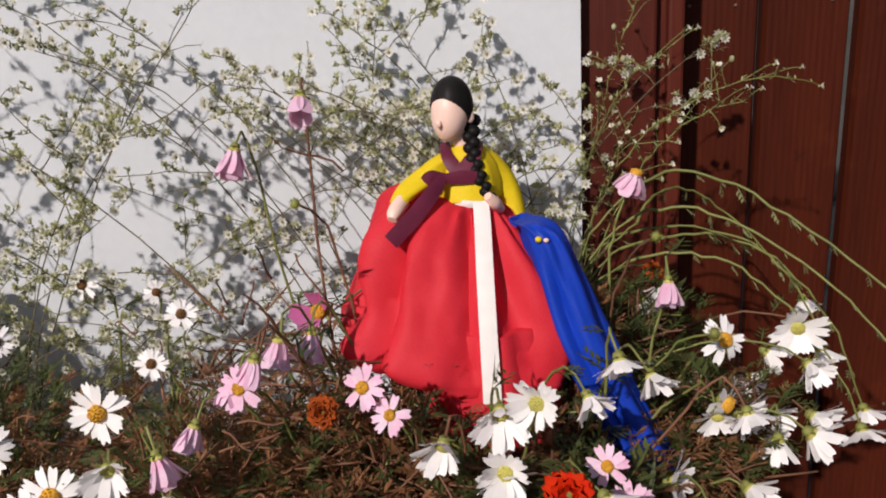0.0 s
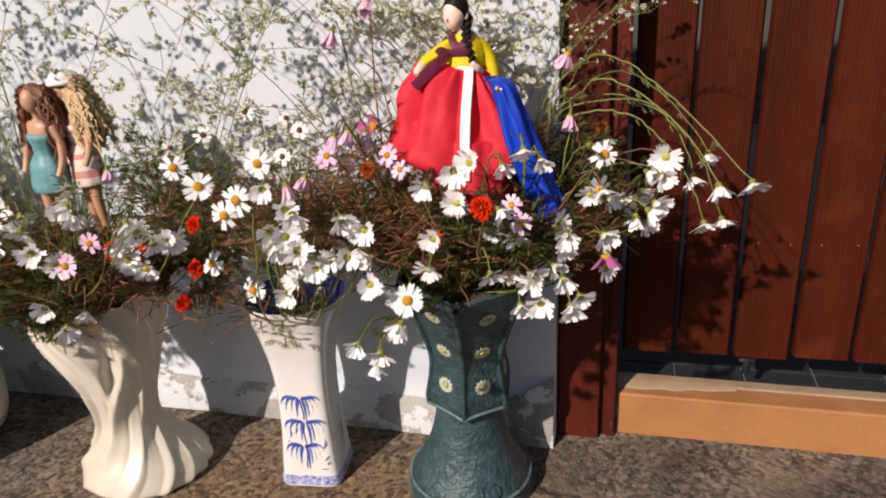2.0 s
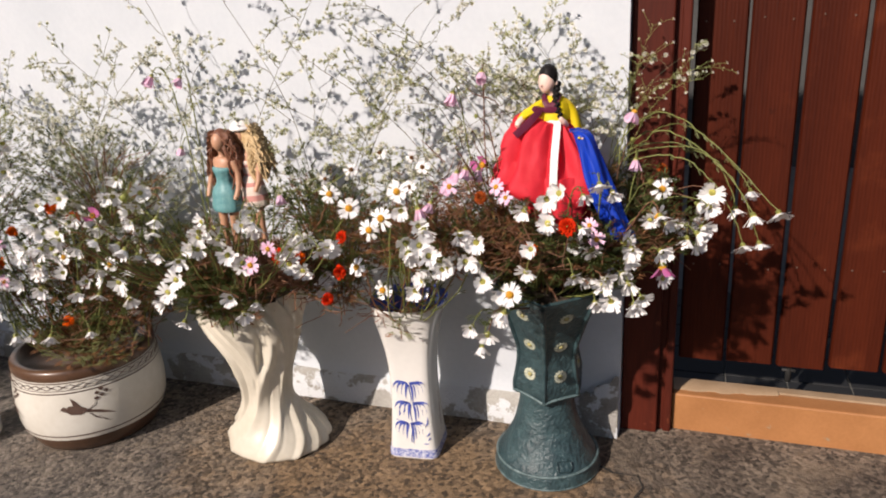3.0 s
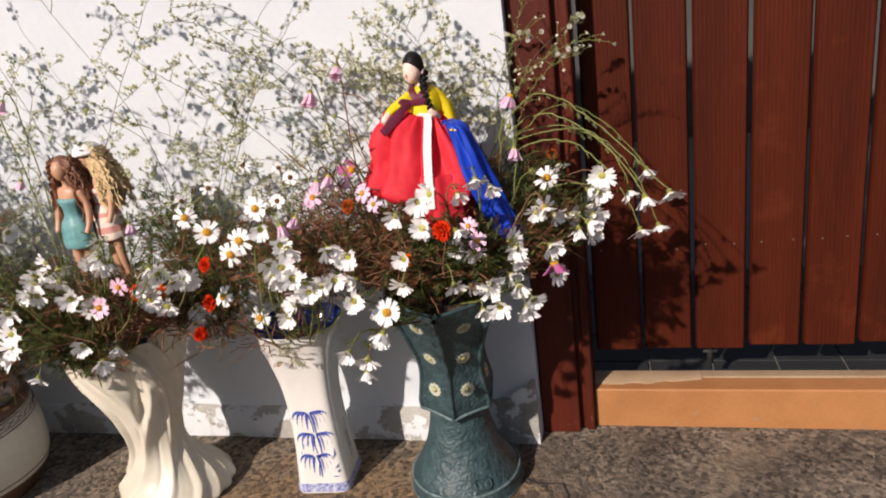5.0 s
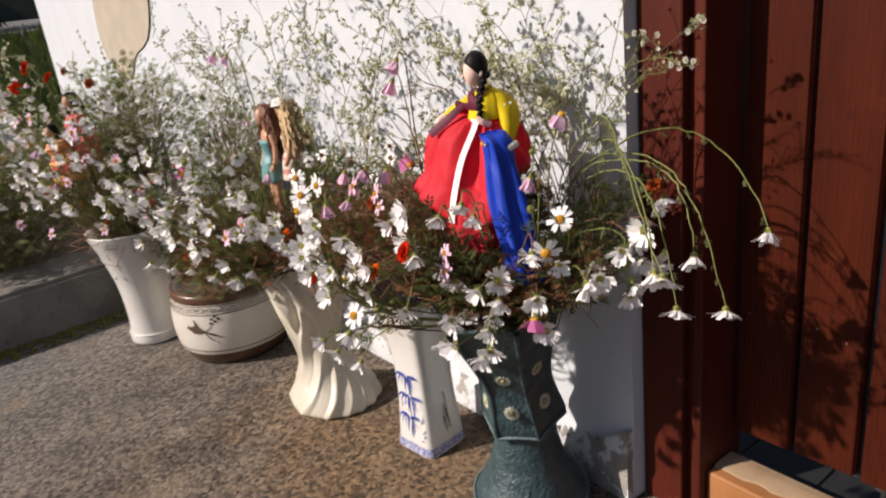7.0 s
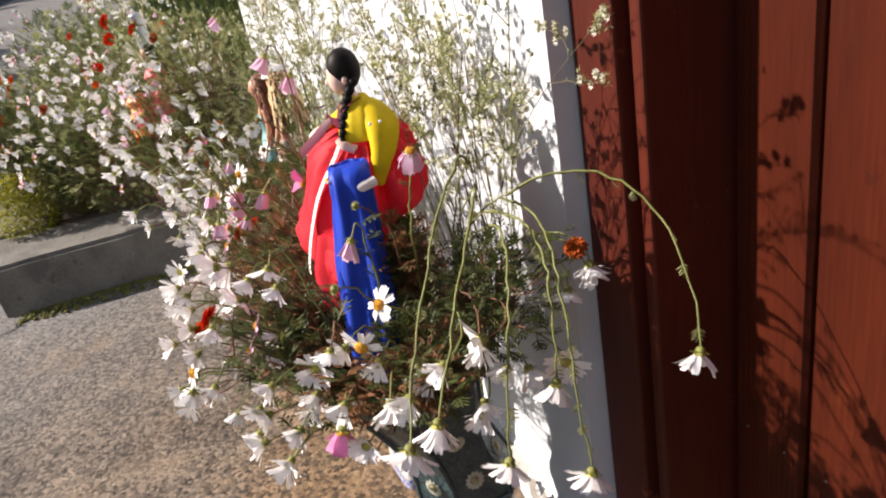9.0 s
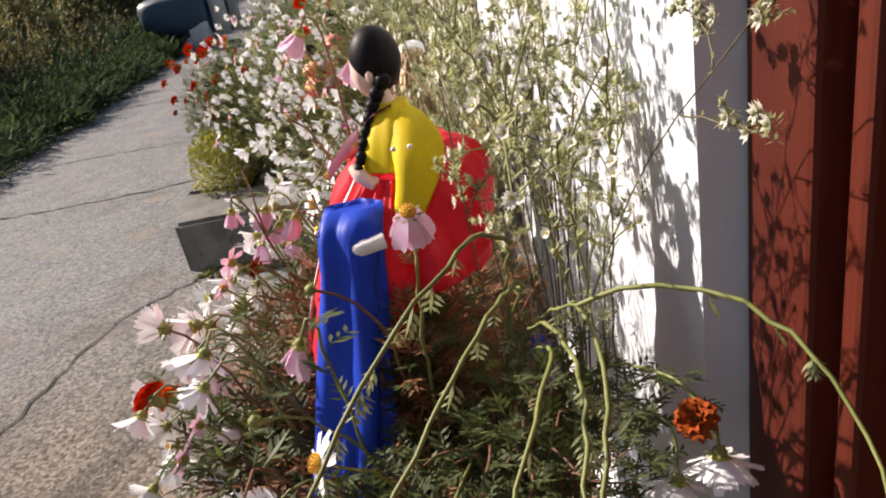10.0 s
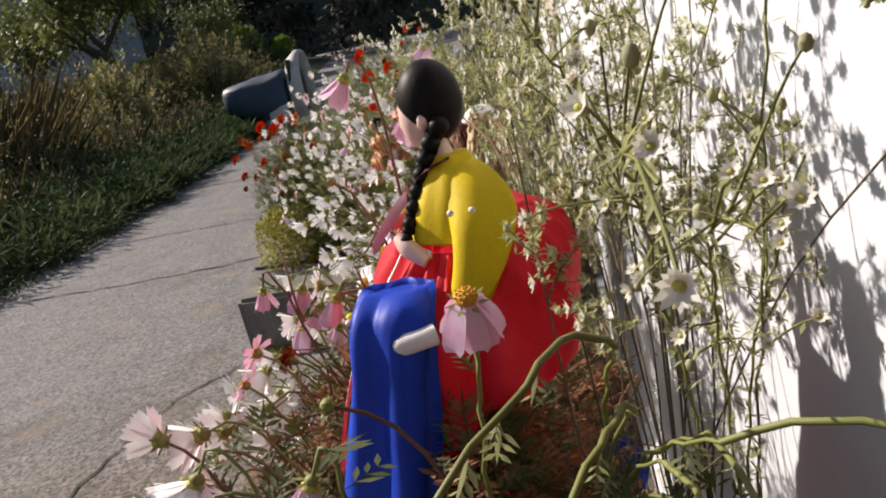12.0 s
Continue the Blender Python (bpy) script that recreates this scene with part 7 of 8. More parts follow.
def spray(at, stems, seed, label):
    """Thin arching aster stems, given by four points each, with short side twigs that end in small white daisies."""
    th = thing("wild_aster", at, label, "weed", "wild asters")
    rng = random.Random(seed)
    g, lf = Geo(), Geo()
    o = Vector(at)
    def daisy(q, d, r):
        d = d.normalized()
        a = d.cross(Vector((0.2, 0.1, 1))).normalized()
        b = d.cross(a)
        n = 11
        for k in range(n):
            t = 2 * math.pi * k / n + rng.uniform(-0.15, 0.15)
            lf.blade(q, (a * math.cos(t) + b * math.sin(t) + d * 0.8).normalized(), d, r * rng.uniform(0.85, 1.1), r * 0.50, 2)
        lf.ball(q + d * 0.0006, r * 0.26, 3, 7, 4, 0.8)
        lf.ball(q - d * 0.0012, r * 0.28, 1, 6, 4)
    for a, b, c, d, open_ in stems:
        pts = [p - o for p in bezier(a, b, c, d, 24)]
        for i in range(1, 24):
            pts[i] += Vector((rng.uniform(-1, 1), rng.uniform(-1, 1), rng.uniform(-1, 1))) * 0.0015
        g.tube(pts, 0.0008, 0.0005, 5)
        for i in range(3, 24):
            for k in range(4):
                lf.blade(pts[i], Vector((rng.uniform(-1, 1), rng.uniform(-1, 1), rng.uniform(-0.4, 1))).normalized(), (0, 0, 1), rng.uniform(0.005, 0.010), rng.uniform(0.0011, 0.0018), 0, -0.2)
            if i < 9 or rng.random() < 0.34:
                continue
            w = (pts[i] - pts[i - 1]).normalized()
            e = (w * 0.6 + Vector((rng.uniform(-1, 1), rng.uniform(-0.9, 0.6), rng.uniform(-0.5, 1)))).normalized()
            ln = rng.uniform(0.018, 0.046)
            tw = bezier(pts[i], pts[i] + e * ln * 0.4, pts[i] + e * ln * 0.7 + Vector((0, 0, 0.004)), pts[i] + e * ln, 6)
            g.tube(tw, 0.0006, 0.0004, 4)
            for j in range(1, 6):
                lf.blade(tw[j], Vector((rng.uniform(-1, 1), rng.uniform(-1, 1), rng.uniform(-0.4, 1))).normalized(), (0, 0, 1), rng.uniform(0.004, 0.009), rng.uniform(0.0012, 0.0020), 0)
            if rng.random() < open_:
                daisy(tw[-1], e + Vector((0.1, -0.5, 0.3)), rng.uniform(0.0034, 0.0050))
            else:
                lf.ball(tw[-1], rng.uniform(0.0018, 0.0026), 1, 6, 4, 1.3)
    tagged(part("twig_mass", g, M_STEM, th), kind="stuff")
    tagged(part("sprig_mass", lf, [M_SPRIG, M_BUD, M_TINY, M_PALEDISC], th, "tiny leaves, buds and white flowers"), kind="stuff")


spray((-0.03, -0.10, 0.60), [((-0.03, -0.09, 0.60), (-0.01, -0.10, 0.80), (0.06, -0.135, 0.878), (0.172, -0.133, 0.874), 0.8), ((-0.035, -0.09, 0.62), (-0.02, -0.10, 0.80), (0.02, -0.14, 0.90), (0.06, -0.150, 0.900), 0.7),
                             ((-0.02, -0.08, 0.62), (0.03, -0.09, 0.78), (0.06, -0.11, 0.84), (0.14, -0.108, 0.852), 0.7),
                             ((-0.03, -0.07, 0.60), (-0.01, -0.07, 0.78), (0.02, -0.06, 0.88), (0.048, -0.072, 0.950), 0.4), ((-0.02, -0.08, 0.60), (0.0, -0.08, 0.74), (0.02, -0.07, 0.80), (0.050, -0.065, 0.845), 0.3)], 202, "wispy aster with small white flowers by the gate post")
aster((-0.30, -0.15, 0.44), [(-0.24, 0.02, 0.48, -0.03), (-0.06, 0.02, 0.56, 0.0), (-0.42, 0.02, 0.40, 0.0)], 203, "wispy wild aster against the white wall", 1.0, 0.35)
aster((-0.66, -0.16, 0.42), [(0.16, 0.02, 0.58, 0.02), (0.0, 0.02, 0.66, 0.0), (0.26, 0.03, 0.50, 0.02)], 204, "wispy wild aster behind the fashion dolls", 1.0, 0.35)
aster((-0.90, -0.17, 0.42), [(-0.02, 0.02, 0.70, 0.0), (-0.22, 0.02, 0.58, 0.0), (0.12, 0.02, 0.62, 0.0)], 205, "wispy wild aster with drooping twigs above the vase", 1.0, 0.4)
aster((-0.05, -0.11, 0.55), [(-0.02, 0.03, 0.38, 0.0), (-0.07, 0.02, 0.42, 0.0), (-0.04, 0.03, 0.34, 0.02), (-0.14, 0.0, 0.36, 0)], 206, "leggy aster with small white flowers beside the doll", 0.8, 0.45, 0.74)
aster((-0.12, -0.10, 0.52), [(-0.12, 0.03, 0.36, 0.0), (0.10, 0.03, 0.44, 0.0), (-0.02, 0.0, 0.42, 0.02)], 216, "leggy aster between doll and wall", tiny=0.5, low=0.72)
aster((-1.15, -0.10, 0.30), [(-0.10, 0.0, 0.70, 0.0), (0.08, 0.0, 0.60, 0.0), (-0.26, -0.06, 0.62, 0.0), (0.0, -0.1, 0.6, 0.0)], 207, "tall aster thick with small white flowers", 1.4, 0.6)
aster((-1.45, -0.14, 0.30), [(0.04, -0.05, 0.70, 0.0), (-0.14, -0.05, 0.68, 0.0), (0.20, -0.10, 0.60, 0.0), (-0.22, -0.12, 0.56, 0.0), (0.10, -0.16, 0.52, 0)], 208, "tall aster thick with small white flowers", 1.4, 0.7)
aster((-1.95, -0.30, 0.25), [(0.10, -0.10, 0.66, 0.0), (-0.10, -0.10, 0.72, 0.0), (0.22, -0.06, 0.60, 0.0), (-0.20, -0.25, 0.60, 0.0)], 209, "tall aster thick with small white flowers", 1.4, 0.7)
aster((-2.6, -0.45, 0.20), [(0.10, -0.10, 0.80, 0.0), (-0.20, -0.10, 0.84, 0.0), (0.30, -0.06, 0.72, 0.0), (-0.40, -0.20, 0.74, 0.0)], 210, "tall aster thick with small white flowers", 1.4, 0.7)

aster((-0.01, -0.13, 0.50), [(-0.01, -0.04, 0.44, 0.0), (0.0, 0.05, 0.46, -0.02), (-0.03, 0.0, 0.42, 0.0), (0.0, -0.07, 0.36, -0.01), (0.03, 0.02, 0.36, -0.01), (-0.01, -0.02, 0.30, 0.0), (0.0, 0.06, 0.32, 0.0)], 217,
      "bushy aster with small white flowers between doll and gate post", 1.25, 0.40, 0.74)
aster((-0.20, -0.09, 0.50), [(-0.04, 0.0, 0.50, 0.0), (0.05, -0.03, 0.46, 0.03), (0.0, -0.06, 0.44, -0.03)], 218, "bushy aster with small white flowers at the wall", 0.5, 0.45)

aster((-0.05, -0.09, 0.55), [(-0.03, 0.02, 0.40, 0.0), (0.03, 0.0, 0.38, 0.0), (0.0, -0.03, 0.34, 0.02), (-0.08, 0.03, 0.36, -0.02), (0.02, 0.03, 0.30, 0.02)], 220,
      "fuzzy aster with pale buds against the wall's end", 1.05, 0.40, 0.70)

aster((-0.62, -0.17, 0.45), [(0.02, -0.02, 0.42, 0.0), (0.05, 0.0, 0.42, 0.02), (0.0, -0.04, 0.36, 0.0), (0.08, 0.02, 0.36, 0.02)], 219, "leafy aster beside the fashion dolls", 1.3, 0.4)

# ---- sign pole in the bed ----
g = Geo()
g.tube([(0, 0, 0), (0, 0, 0.68)], 0.030, 0.030, 16, caps=True)
th = thing("steel_post", (-2.76, -0.555, 0.165), "plain grey galvanised steel post in the flower bed", "post")
part("tube", g, M_STEEL, th, sharp=40)
g = Geo()
g.ball((0, 0, 0.68), 0.031, 0, 16, 8, 0.5)
part("cap", g, M_STEEL, th)


# ---- verge and distance ----
def lane_edge(x):
    """The far side of the lane: y of its edge at x."""
    return -3.36 - 0.135 * max(0, -3.6 - x) ** 1.1


def verge():
    rng = random.Random(301)
    th = Geo()
    dry = Geo()
    def base(x, y, w):
        return (ground_height(x, y) if abs(x) < 12 else 0.036 * max(0, -10 - x)) + 0.25 * min(1, w * 1.5)
    # leafy green mounds by the lane, shorter at its very edge
    for i in range(520):
        x = 1.0 - 20 * rng.random() ** 1.2
        w = rng.random() * 0.20
        y = lane_edge(x) + 0.10 - 3.6 * w
        n1 = noise.noise((x * 0.9, y * 0.9, 3))
        r = (0.10 + 0.45 * w) * rng.uniform(0.7, 1.5) * (1 + 0.5 * n1)
        z = base(x, y, w)
        far = 1 + max(0, -x - 3) * 0.07
        for k in range(85):
            q = Vector((rng.gauss(0, 0.5), rng.gauss(0, 0.5), abs(rng.gauss(0, 0.55))))
            d = (q + Vector((rng.uniform(-1, 1), rng.uniform(-1, 1), rng.uniform(-0.3, 1)))).normalized()
            th.blade(Vector((x, y, z)) + Vector((q.x * r * 1.4, q.y * r * 1.2, q.z * r)), d, (0, 0, 1), 0.095 * far * rng.uniform(0.5, 1.5), 0.016 * far * rng.uniform(0.6, 1.4), 0, -0.35)
    for i in range(19000):
        x = 1.5 - 24 * rng.random() ** 1.25
        w = rng.random()
        y = lane_edge(x) + 0.12 - 6.5 * w ** 1.4
        clump = noise.noise((x * 0.55, y * 0.55, 1)) + 0.5 * noise.noise((x * 1.7, y * 1.7, 2))
        tall = 0.10 + 1.15 * min(1, max(0, w - 0.10) * 3.0) * (0.75 + 0.9 * clump)
        h = max(0.08, tall) * rng.uniform(0.45, 1.2)
        z = base(x, y, w)
        d = Vector((rng.uniform(-0.35, 0.35), rng.uniform(-0.3, 0.35), 1)).normalized()
        far = 1 + max(0, -x - 3) * 0.10
        brown = 0.04 + 0.9 * min(1, max(0, w - 0.15) * 4.0) * (0.9 + 0.7 * clump)
        g = dry if rng.random() < brown else th
        for k in range(3):
            e = (d + Vector((rng.uniform(-0.4, 0.4), rng.uniform(-0.4, 0.4), rng.uniform(-0.3, 0.1)))).normalized()
            g.blade((x + rng.uniform(-0.06, 0.06), y + rng.uniform(-0.06, 0.06), z - 0.02), e, (1, 0, 0.2), h * rng.uniform(0.6, 1), 0.008 * far * rng.uniform(0.7, 1.6), 0, rng.uniform(-0.5, 0.1))
        if w > 0.2:
            for k in range(5):
                p = Vector((x, y, z)) + d * h * rng.uniform(0.4, 1.05) + Vector((rng.uniform(-0.08, 0.08), rng.uniform(-0.08, 0.08), 0))
                g.blade(p, Vector((rng.uniform(-1, 1), rng.uniform(-1, 1), rng.uniform(-0.3, 1))).normalized(), (0, 0, 1), 0.05 * far * rng.uniform(0.5, 1.3), 0.018 * far)
    o = tagged(part("verge_grass", th, M_GRASS), "green grass and leafy weeds along the far side of the lane", "grass", kind="stuff")
    o = tagged(part("verge_weeds", dry, M_STRAW), "tall dry brown weeds behind the grass", "weeds", kind="stuff")
    # earth bank under the weeds
    g = Geo()
    xs = [3 - i * 1.0 for i in range(46)]
    v, f = [], []
    for i, x in enumerate(xs):
        for k, (dy, dz) in enumerate(((0.05, -0.02), (-0.5, 0.10), (-1.4, 0.26), (-6.0, 0.34), (-16, 0.6))):
            z = 0.036 * max(0, -10 - x)
            v.append((x, lane_edge(x) + dy + 0.1 * noise.noise((x, k, 0)), z + dz + 0.05 * noise.noise((x, k, 5))))
        if i:
            for k in range(4):
                a = 5 * i + k
                f.append((a - 5, a - 4, a + 1, a))
    g.add(v, f)
    tagged(part("verge_bank", g, M_GRASS), "low earth bank overgrown with grass", "ground", kind="structure")


verge()


def leaf_cloud(g, rng, c, r, count, size, squash=0.8):
    c = Vector(c)
    for i in range(count):
        q = Vector((rng.gauss(0, 0.5), rng.gauss(0, 0.5), rng.gauss(0, 0.5) * squash))
        d = (q + Vector((rng.uniform(-1, 1), rng.uniform(-1, 1), rng.uniform(-1, 1)))).normalized()
        g.blade(c + q * r, d, (0, 0, 1), size * rng.uniform(0.6, 1.4), size * 0.5 * rng.uniform(0.6, 1.3))


def tree(at, height, spread, seed, label, leaf_mat, leaves=70, size=0.14, lean=(0, 0), trunk=0.10):
    th = thing("tree", at, label, "tree", "trees")
    rng = random.Random(seed)
    w, crown = Geo(), Geo()
    def limb(p, d, ln, r, depth):
        pts = [Vector(p)]
        d = Vector(d).normalized()
        for i in range(5):
            d = (d + Vector((rng.uniform(-1, 1), rng.uniform(-1, 1), rng.uniform(-0.4, 0.7))) * 0.16).normalized()
            pts.append(pts[-1] + d * ln / 5)
        w.tube(pts, r, r * 0.55, 6)
        if depth == 2:
            leaf_cloud(crown, rng, pts[4], spread * 0.13, leaves // 2, size)
        if depth >= 3:
            leaf_cloud(crown, rng, pts[-1], spread * 0.13, leaves, size)
            leaf_cloud(crown, rng, pts[3], spread * 0.10, leaves // 2, size)
            return
        for k in range(3 if depth else 4):
            a = rng.uniform(0, 6.28)
            s = Vector((math.cos(a), math.sin(a), rng.uniform(-0.05, 0.7)))
            limb(pts[rng.randint(3, 5)], d * 0.55 + s * 0.8, ln * rng.uniform(0.55, 0.8), r * 0.55, depth + 1)
    limb((0, 0, 0), (lean[0], lean[1], 1), height * 0.28, trunk, 0)
    part("trunk", w, M_BARK, th)
    part("crown", crown, leaf_mat, th)


tree((-16.8, -9.9, 0.5), 6.4, 5.2, 401, "broad-leaved roadside tree with dark forked limbs", M_CROWN, 100, 0.16, (0.1, 0.25), 0.14)
tree((-19.5, -13.5, 0.6), 6.2, 4.8, 402, "broad-leaved tree behind the weeds", M_CROWN, 80, 0.17, (0, 0), 0.12)
tree((-13.0, -11.5, 0.5), 4.6, 3.6, 404, "broad-leaved tree at the edge of the verge", M_CROWN, 55, 0.15, (0, 0.1), 0.11)
tree((-21.0, -9.6, 0.9), 4.6, 3.6, 403, "thin shrubby tree by the lane", M_CROWN, 36, 0.13, (0, 0), 0.06)


def wild_shrub(at, r, h, seed):
    """Upright weedy growth: many thin rods with small leaves along them."""
    th = thing("wild_shrub", at, "tall olive and straw-coloured weedy shrub at the lane's edge", "shrub", "wild shrubs")
    rng = random.Random(seed)
    w, g = Geo(), Geo()
    for k in range(46):
        a, q = rng.uniform(0, 6.28), rng.random() ** 0.6
        lean = Vector((math.cos(a), math.sin(a), 0)) * r * q
        top = h * rng.uniform(0.55, 1.05) * (1.1 - 0.45 * q)
        pts = bezier(lean * 0.35, lean * 0.5 + Vector((0, 0, top * 0.4)), lean * 0.9 + Vector((0, 0, top * 0.8)), lean * 1.1 + Vector((0, 0, top)), 9)
        w.tube(pts, 0.011, 0.004, 4)
        for p in pts[2:]:
            for m in range(15):
                d = Vector((rng.uniform(-1, 1), rng.uniform(-1, 1), rng.uniform(-0.3, 1))).normalized()
                g.blade(p + d * rng.uniform(0, 0.10), d, (0, 0, 1), rng.uniform(0.05, 0.13), rng.uniform(0.02, 0.045), 0 if rng.random() < 0.55 else 1)
    part("rods", w, M_BARK, th)
    tagged(part("foliage", g, [M_CROWN, M_STRAW], th), kind="stuff")


for k, (x, y, rad, high) in enumerate(((-13.4, -6.1, 0.8, 1.5), (-15.2, -6.9, 1.0, 1.9), (-17.5, -8.0, 1.1, 2.1), (-12.2, -7.3, 0.8, 1.4), (-14.0, -8.4, 0.9, 1.6), (-19.5, -8.4, 1.0, 2.0), (-10.8, -6.6, 0.6, 1.1))):
    wild_shrub((x, y, 0.3), rad, high, 440 + k)


def clipped_bush(at, r, h, seed):
    th = thing("clipped_bush", at, "rounded bright yellow-green clipped bush", "bush", "clipped bushes")
    rng = random.Random(seed)
    w, g = Geo(), Geo()
    for k in range(5):
        a = rng.uniform(0, 6.28)
        w.tube([(0, 0, 0), (0.1 * math.cos(a), 0.1 * math.sin(a), h * 0.4), (r * 0.5 * math.cos(a), r * 0.5 * math.sin(a), h * 0.8)], 0.04, 0.02, 5)
    for i in range(1700):
        q = Vector((rng.gauss(0, 1), rng.gauss(0, 1), rng.gauss(0, 1))).normalized() * rng.uniform(0.82, 1.03)
        q *= 1 + 0.10 * noise.noise(q * 2.5 + Vector((seed, 0, 0)))
        if q.z < -0.75:
            continue
        g.blade((q.x * r, q.y * r, h * 0.5 + q.z * h * 0.52), (q + Vector((rng.uniform(-0.6, 0.6), rng.uniform(-0.6, 0.6), rng.uniform(-0.3, 0.6)))).normalized(), (0, 0, 1), 0.16, 0.08)
    part("trunk", w, M_BARK, th)
    part("crown", g, M_CLIP, th)


clipped_bush((-24, -9.3, 0.75), 0.85, 1.75, 411)
clipped_bush((-24, -10.9, 0.75), 0.80, 1.65, 412)
clipped_bush((-26, -8.5, 0.9), 0.42, 1.1, 413)
clipped_bush((-23, -12.2, 0.7), 0.70, 1.3, 414)


def conifer(at, h, r, seed):
    th = thing("conifer", at, "dark evergreen tree with drooping boughs", "tree", "conifers")
    rng = random.Random(seed)
    w, g = Geo(), Geo()
    w.tube([(0, 0, 0), (0.05, 0, h * 0.5), (0, 0, h)], 0.16, 0.02, 7)
    for i in range(90):
        u = rng.uniform(0.06, 1) ** 0.9
        a = rng.uniform(0, 6.28)
        ln = r * (1.05 - u) * rng.uniform(0.65, 1.15)
        p = Vector((0, 0, h * u))
        e = p + Vector((math.cos(a) * ln, math.sin(a) * ln, -0.22 * ln))
        w.tube([p, e], 0.03, 0.008, 4)
        for k in range(16):
            q = p.lerp(e, rng.uniform(0.2, 1.05))
            g.blade(q, Vector((math.cos(a) + rng.uniform(-0.9, 0.9), math.sin(a) + rng.uniform(-0.9, 0.9), rng.uniform(-0.9, 0.2))).normalized(), (0, 0, 1), rng.uniform(0.35, 0.7), 0.22)
    part("trunk", w, M_BARK, th)
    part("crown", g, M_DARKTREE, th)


rng_c = random.Random(77)
for k, (x, y) in enumerate(((-36, -6.5), (-37, -11.8), (-35, -14.0), (-38, -16.5), (-34, -18.5), (-42, -5.0), (-43, -13.5), (-33, -21.5), (-44, -1.5), (-36, -25), (-33, -29), (-46, -20), (-40, 2.5), (-45, -9.6), (-40, -8.6), (-39, -14.6), (-41, -18.5), (-38, -22.5))):
    conifer((x, y, 0.9), rng_c.uniform(8.5, 11.5), rng_c.uniform(2.2, 3.1), 420 + k)


def house(at, w, d, h):
    th = thing("house", at, "low house with blue-grey horizontal siding and a dark roof", "house")
    g = Geo()
    g.box(-d / 2, d / 2, -w / 2, w / 2, 0, h)
    wall = part("wall", g, M_SIDING, th, smooth=False)
    for k in range(int(h / 0.22)):
        b = Geo()
        b.box(d / 2 + 0.001, d / 2 + 0.03, -w / 2, w / 2, k * 0.22, k * 0.22 + 0.205)
        part("siding_board", b, M_SIDING, wall, smooth=False)
    r = Geo()
    r.add([(-d / 2 - 0.4, -w / 2 - 0.4, h), (d / 2 + 0.4, -w / 2 - 0.4, h), (d / 2 + 0.4, w / 2 + 0.4, h), (-d / 2 - 0.4, w / 2 + 0.4, h), (0, -w / 2 - 0.4, h + 1.2), (0, w / 2 + 0.4, h + 1.2)],
          [(0, 1, 4), (2, 3, 5), (1, 2, 5, 4), (3, 0, 4, 5), (0, 3, 2, 1)])
    part("roof", r, M_ROOF, th, smooth=False)
    b = Geo()
    b.box(d / 2 + 0.031, d / 2 + 0.07, -0.7, 0.5, 0.3, 1.3)
    part("window", b, M_ROOF, th, smooth=False)


house((-27.5, -20.0, 0.6), 9.0, 4.0, 5.4)


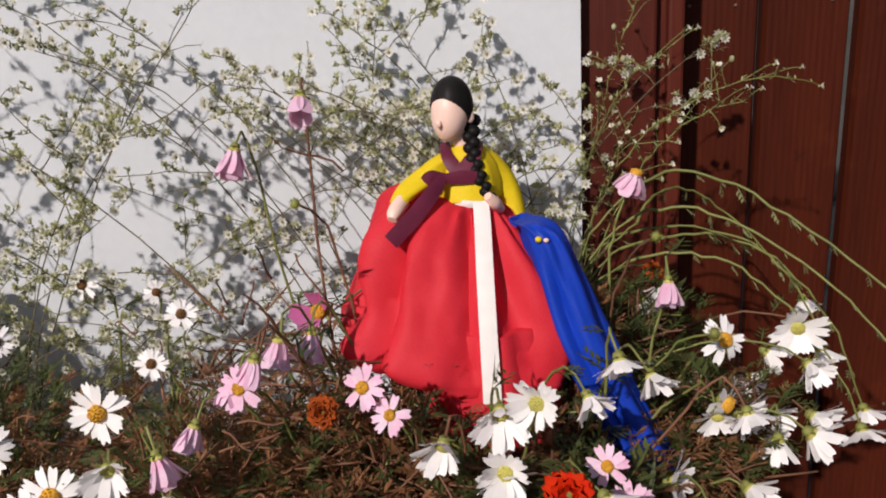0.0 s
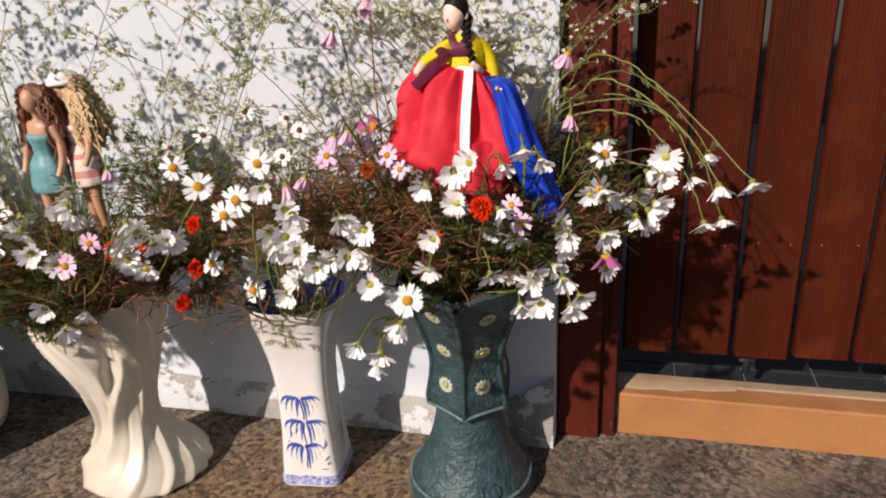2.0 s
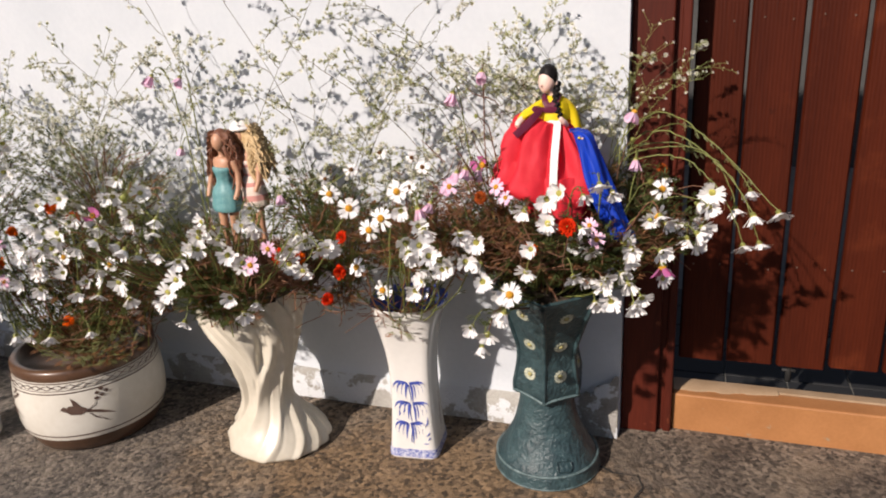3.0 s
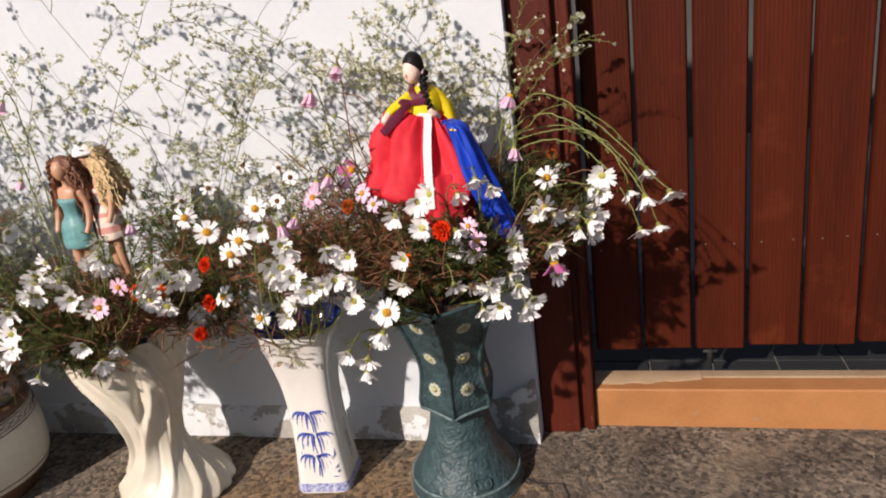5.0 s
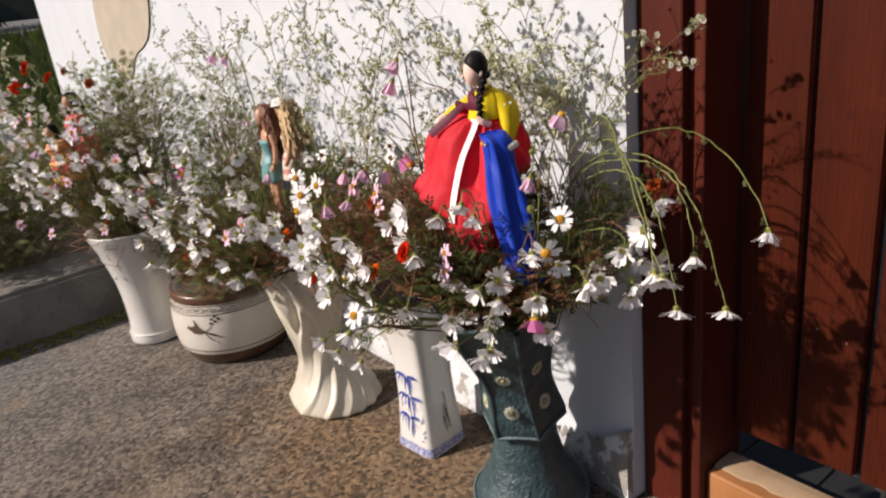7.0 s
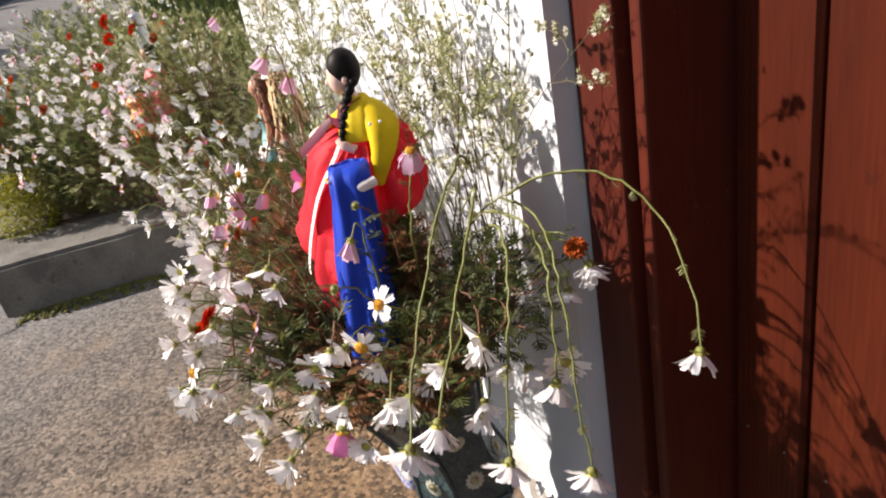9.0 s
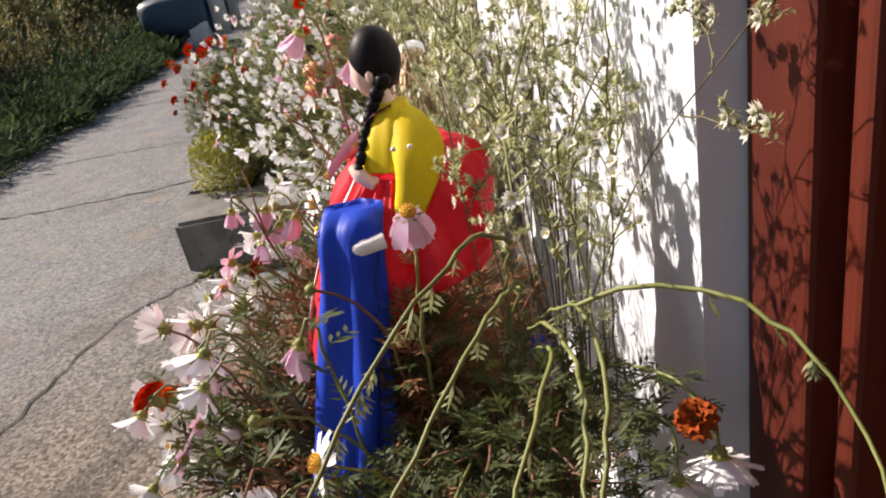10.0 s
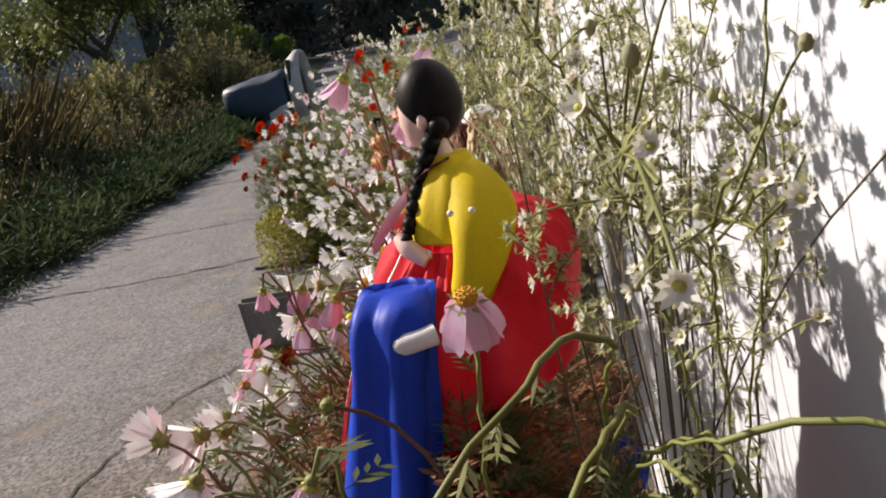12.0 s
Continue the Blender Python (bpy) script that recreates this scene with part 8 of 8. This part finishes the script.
def cart():
    th = thing("covered_handcart", (-11.0, -4.15, 0.075), "handcart under a blue tarpaulin with a pale canvas hood", "cart")
    g = Geo()
    rows = spline([(-0.72, 0.10, 0.42, 0.62), (-0.62, 0.34, 0.30, 0.74), (-0.30, 0.42, 0.16, 0.80), (0.05, 0.42, 0.10, 0.84), (0.32, 0.40, 0.12, 0.86), (0.38, 0.36, 0.16, 0.84)], 26)
    rings = []
    for y, hw, lo, hi in rows:
        row = []
        for k in range(28):
            t = 2 * math.pi * k / 28
            c, s = math.cos(t), math.sin(t)
            f = 1 + 0.06 * noise.noise((y * 3, c * 2, s * 2))
            row.append((hw * math.copysign(abs(c) ** 0.6, c) * f, y, (lo + hi) / 2 + (hi - lo) / 2 * math.copysign(abs(s) ** 0.6, s) * f))
        rings.append(row)
    g.loft(rings, 0, True, True)
    part("tarpaulin", g, M_TARP, th, "dark blue tarpaulin")
    g = Geo()
    v, f = [], []
    for i in range(17):
        a = math.pi * i / 16
        x, z = 0.36 * math.cos(a), 0.55 + 0.55 * math.sin(a)
        if i in (0, 16):
            z = 0.1
        for y, s in ((0.42, 0.9), (0.56, 1.0), (0.66, 1.0)):
            v.append((x * s, y, 0.1 + (z - 0.1) * s))
    for i in range(16):
        for k in range(2):
            a = 3 * i + k
            f.append((a, a + 1, a + 4, a + 3))
    g.add(v, f)
    hood = part("hood", g, M_CANVAS, th, "pale canvas hood")
    sol = hood.modifiers.new("thickness", "SOLIDIFY")
    sol.thickness = 0.04
    # black panel that stands in for the shade inside the hood
    g = Geo()
    g.box(-0.33, 0.33, 0.46, 0.52, 0.12, 0.98, 0, 0.02)
    part("back_panel", g, M_RUBBERSHADE, th)
    g = Geo()
    g.box(0.2, 0.40, 0.05, 0.36, 0.06, 0.34, 0, 0.02)
    part("white_sack", g, M_CANVAS, th)
    for s in (-1, 1):
        g = Geo()
        g.tube([(s * 0.36 + 0.16 * 0, 0.05 + 0.15 * math.cos(t), 0.04 + 0.15 * math.sin(t)) for t in [2 * math.pi * k / 20 for k in range(21)]], 0.035, 0.035, 8)
        wheel = part("wheel", g, M_RUBBERSHADE, th)
        r = Geo()
        r.tube([(s * 0.34, 0.05, 0.04), (s * 0.38, 0.05, 0.04)], 0.12, 0.12, 16, caps=True)
        part("rim", r, M_STEEL, wheel)


cart()

# green slope past the wall's far end, and a plain dark band added to close the distance
g = Geo()
rng_s = random.Random(91)
v, f = [], []
for i in range(13):
    for j in range(9):
        x, y = -5.0 - i * 1.4, -1.2 + j * 2.2
        v.append((x, y + i * 0.1, 0.02 + 0.14 * j + 0.06 * i + 0.25 * noise.noise((x * 0.6, y * 0.6, 2))))
for i in range(12):
    for j in range(8):
        a = i * 9 + j
        f.append((a, a + 9, a + 10, a + 1))
g.add(v, f)
tagged(part("slope", g, M_GRASS), "green grassy slope beyond the end of the wall", "ground", kind="structure")
g = Geo()
for i in range(5200):
    x, y = -5.2 - 12 * rng_s.random() ** 1.5, -1.0 + 12 * rng_s.random()
    j, k = (y + 1.2) / 2.2, (-5.0 - x) / 1.4
    z = 0.14 * j + 0.06 * k
    h = rng_s.uniform(0.15, 0.5)
    for q in range(3):
        g.blade((x + rng_s.uniform(-0.1, 0.1), y + rng_s.uniform(-0.1, 0.1), z), Vector((rng_s.uniform(-0.6, 0.6), rng_s.uniform(-0.6, 0.6), 1)).normalized(), (1, 0, 0), h, 0.035, 0, -0.2)
tagged(part("slope_grass", g, M_CROWN), "thick green growth on the slope", "grass", kind="stuff")
g = Geo()
v, f = [], []
for i in range(61):
    a = radians(60 + 240 * i / 60)
    r = 95
    top = 17 + 5 * noise.noise((i * 0.35, 3, 0)) + 2 * noise.noise((i * 1.3, 8, 0))
    v += [(r * math.cos(a), r * math.sin(a), -2), (r * 1.1 * math.cos(a), r * 1.1 * math.sin(a), top)]
    if i:
        f.append((2 * i - 2, 2 * i - 1, 2 * i + 1, 2 * i))
g.add(v, f)
tagged(part("backdrop", g, M_DARKTREE), "plain dark band added behind the trees", "hills", kind="structure")
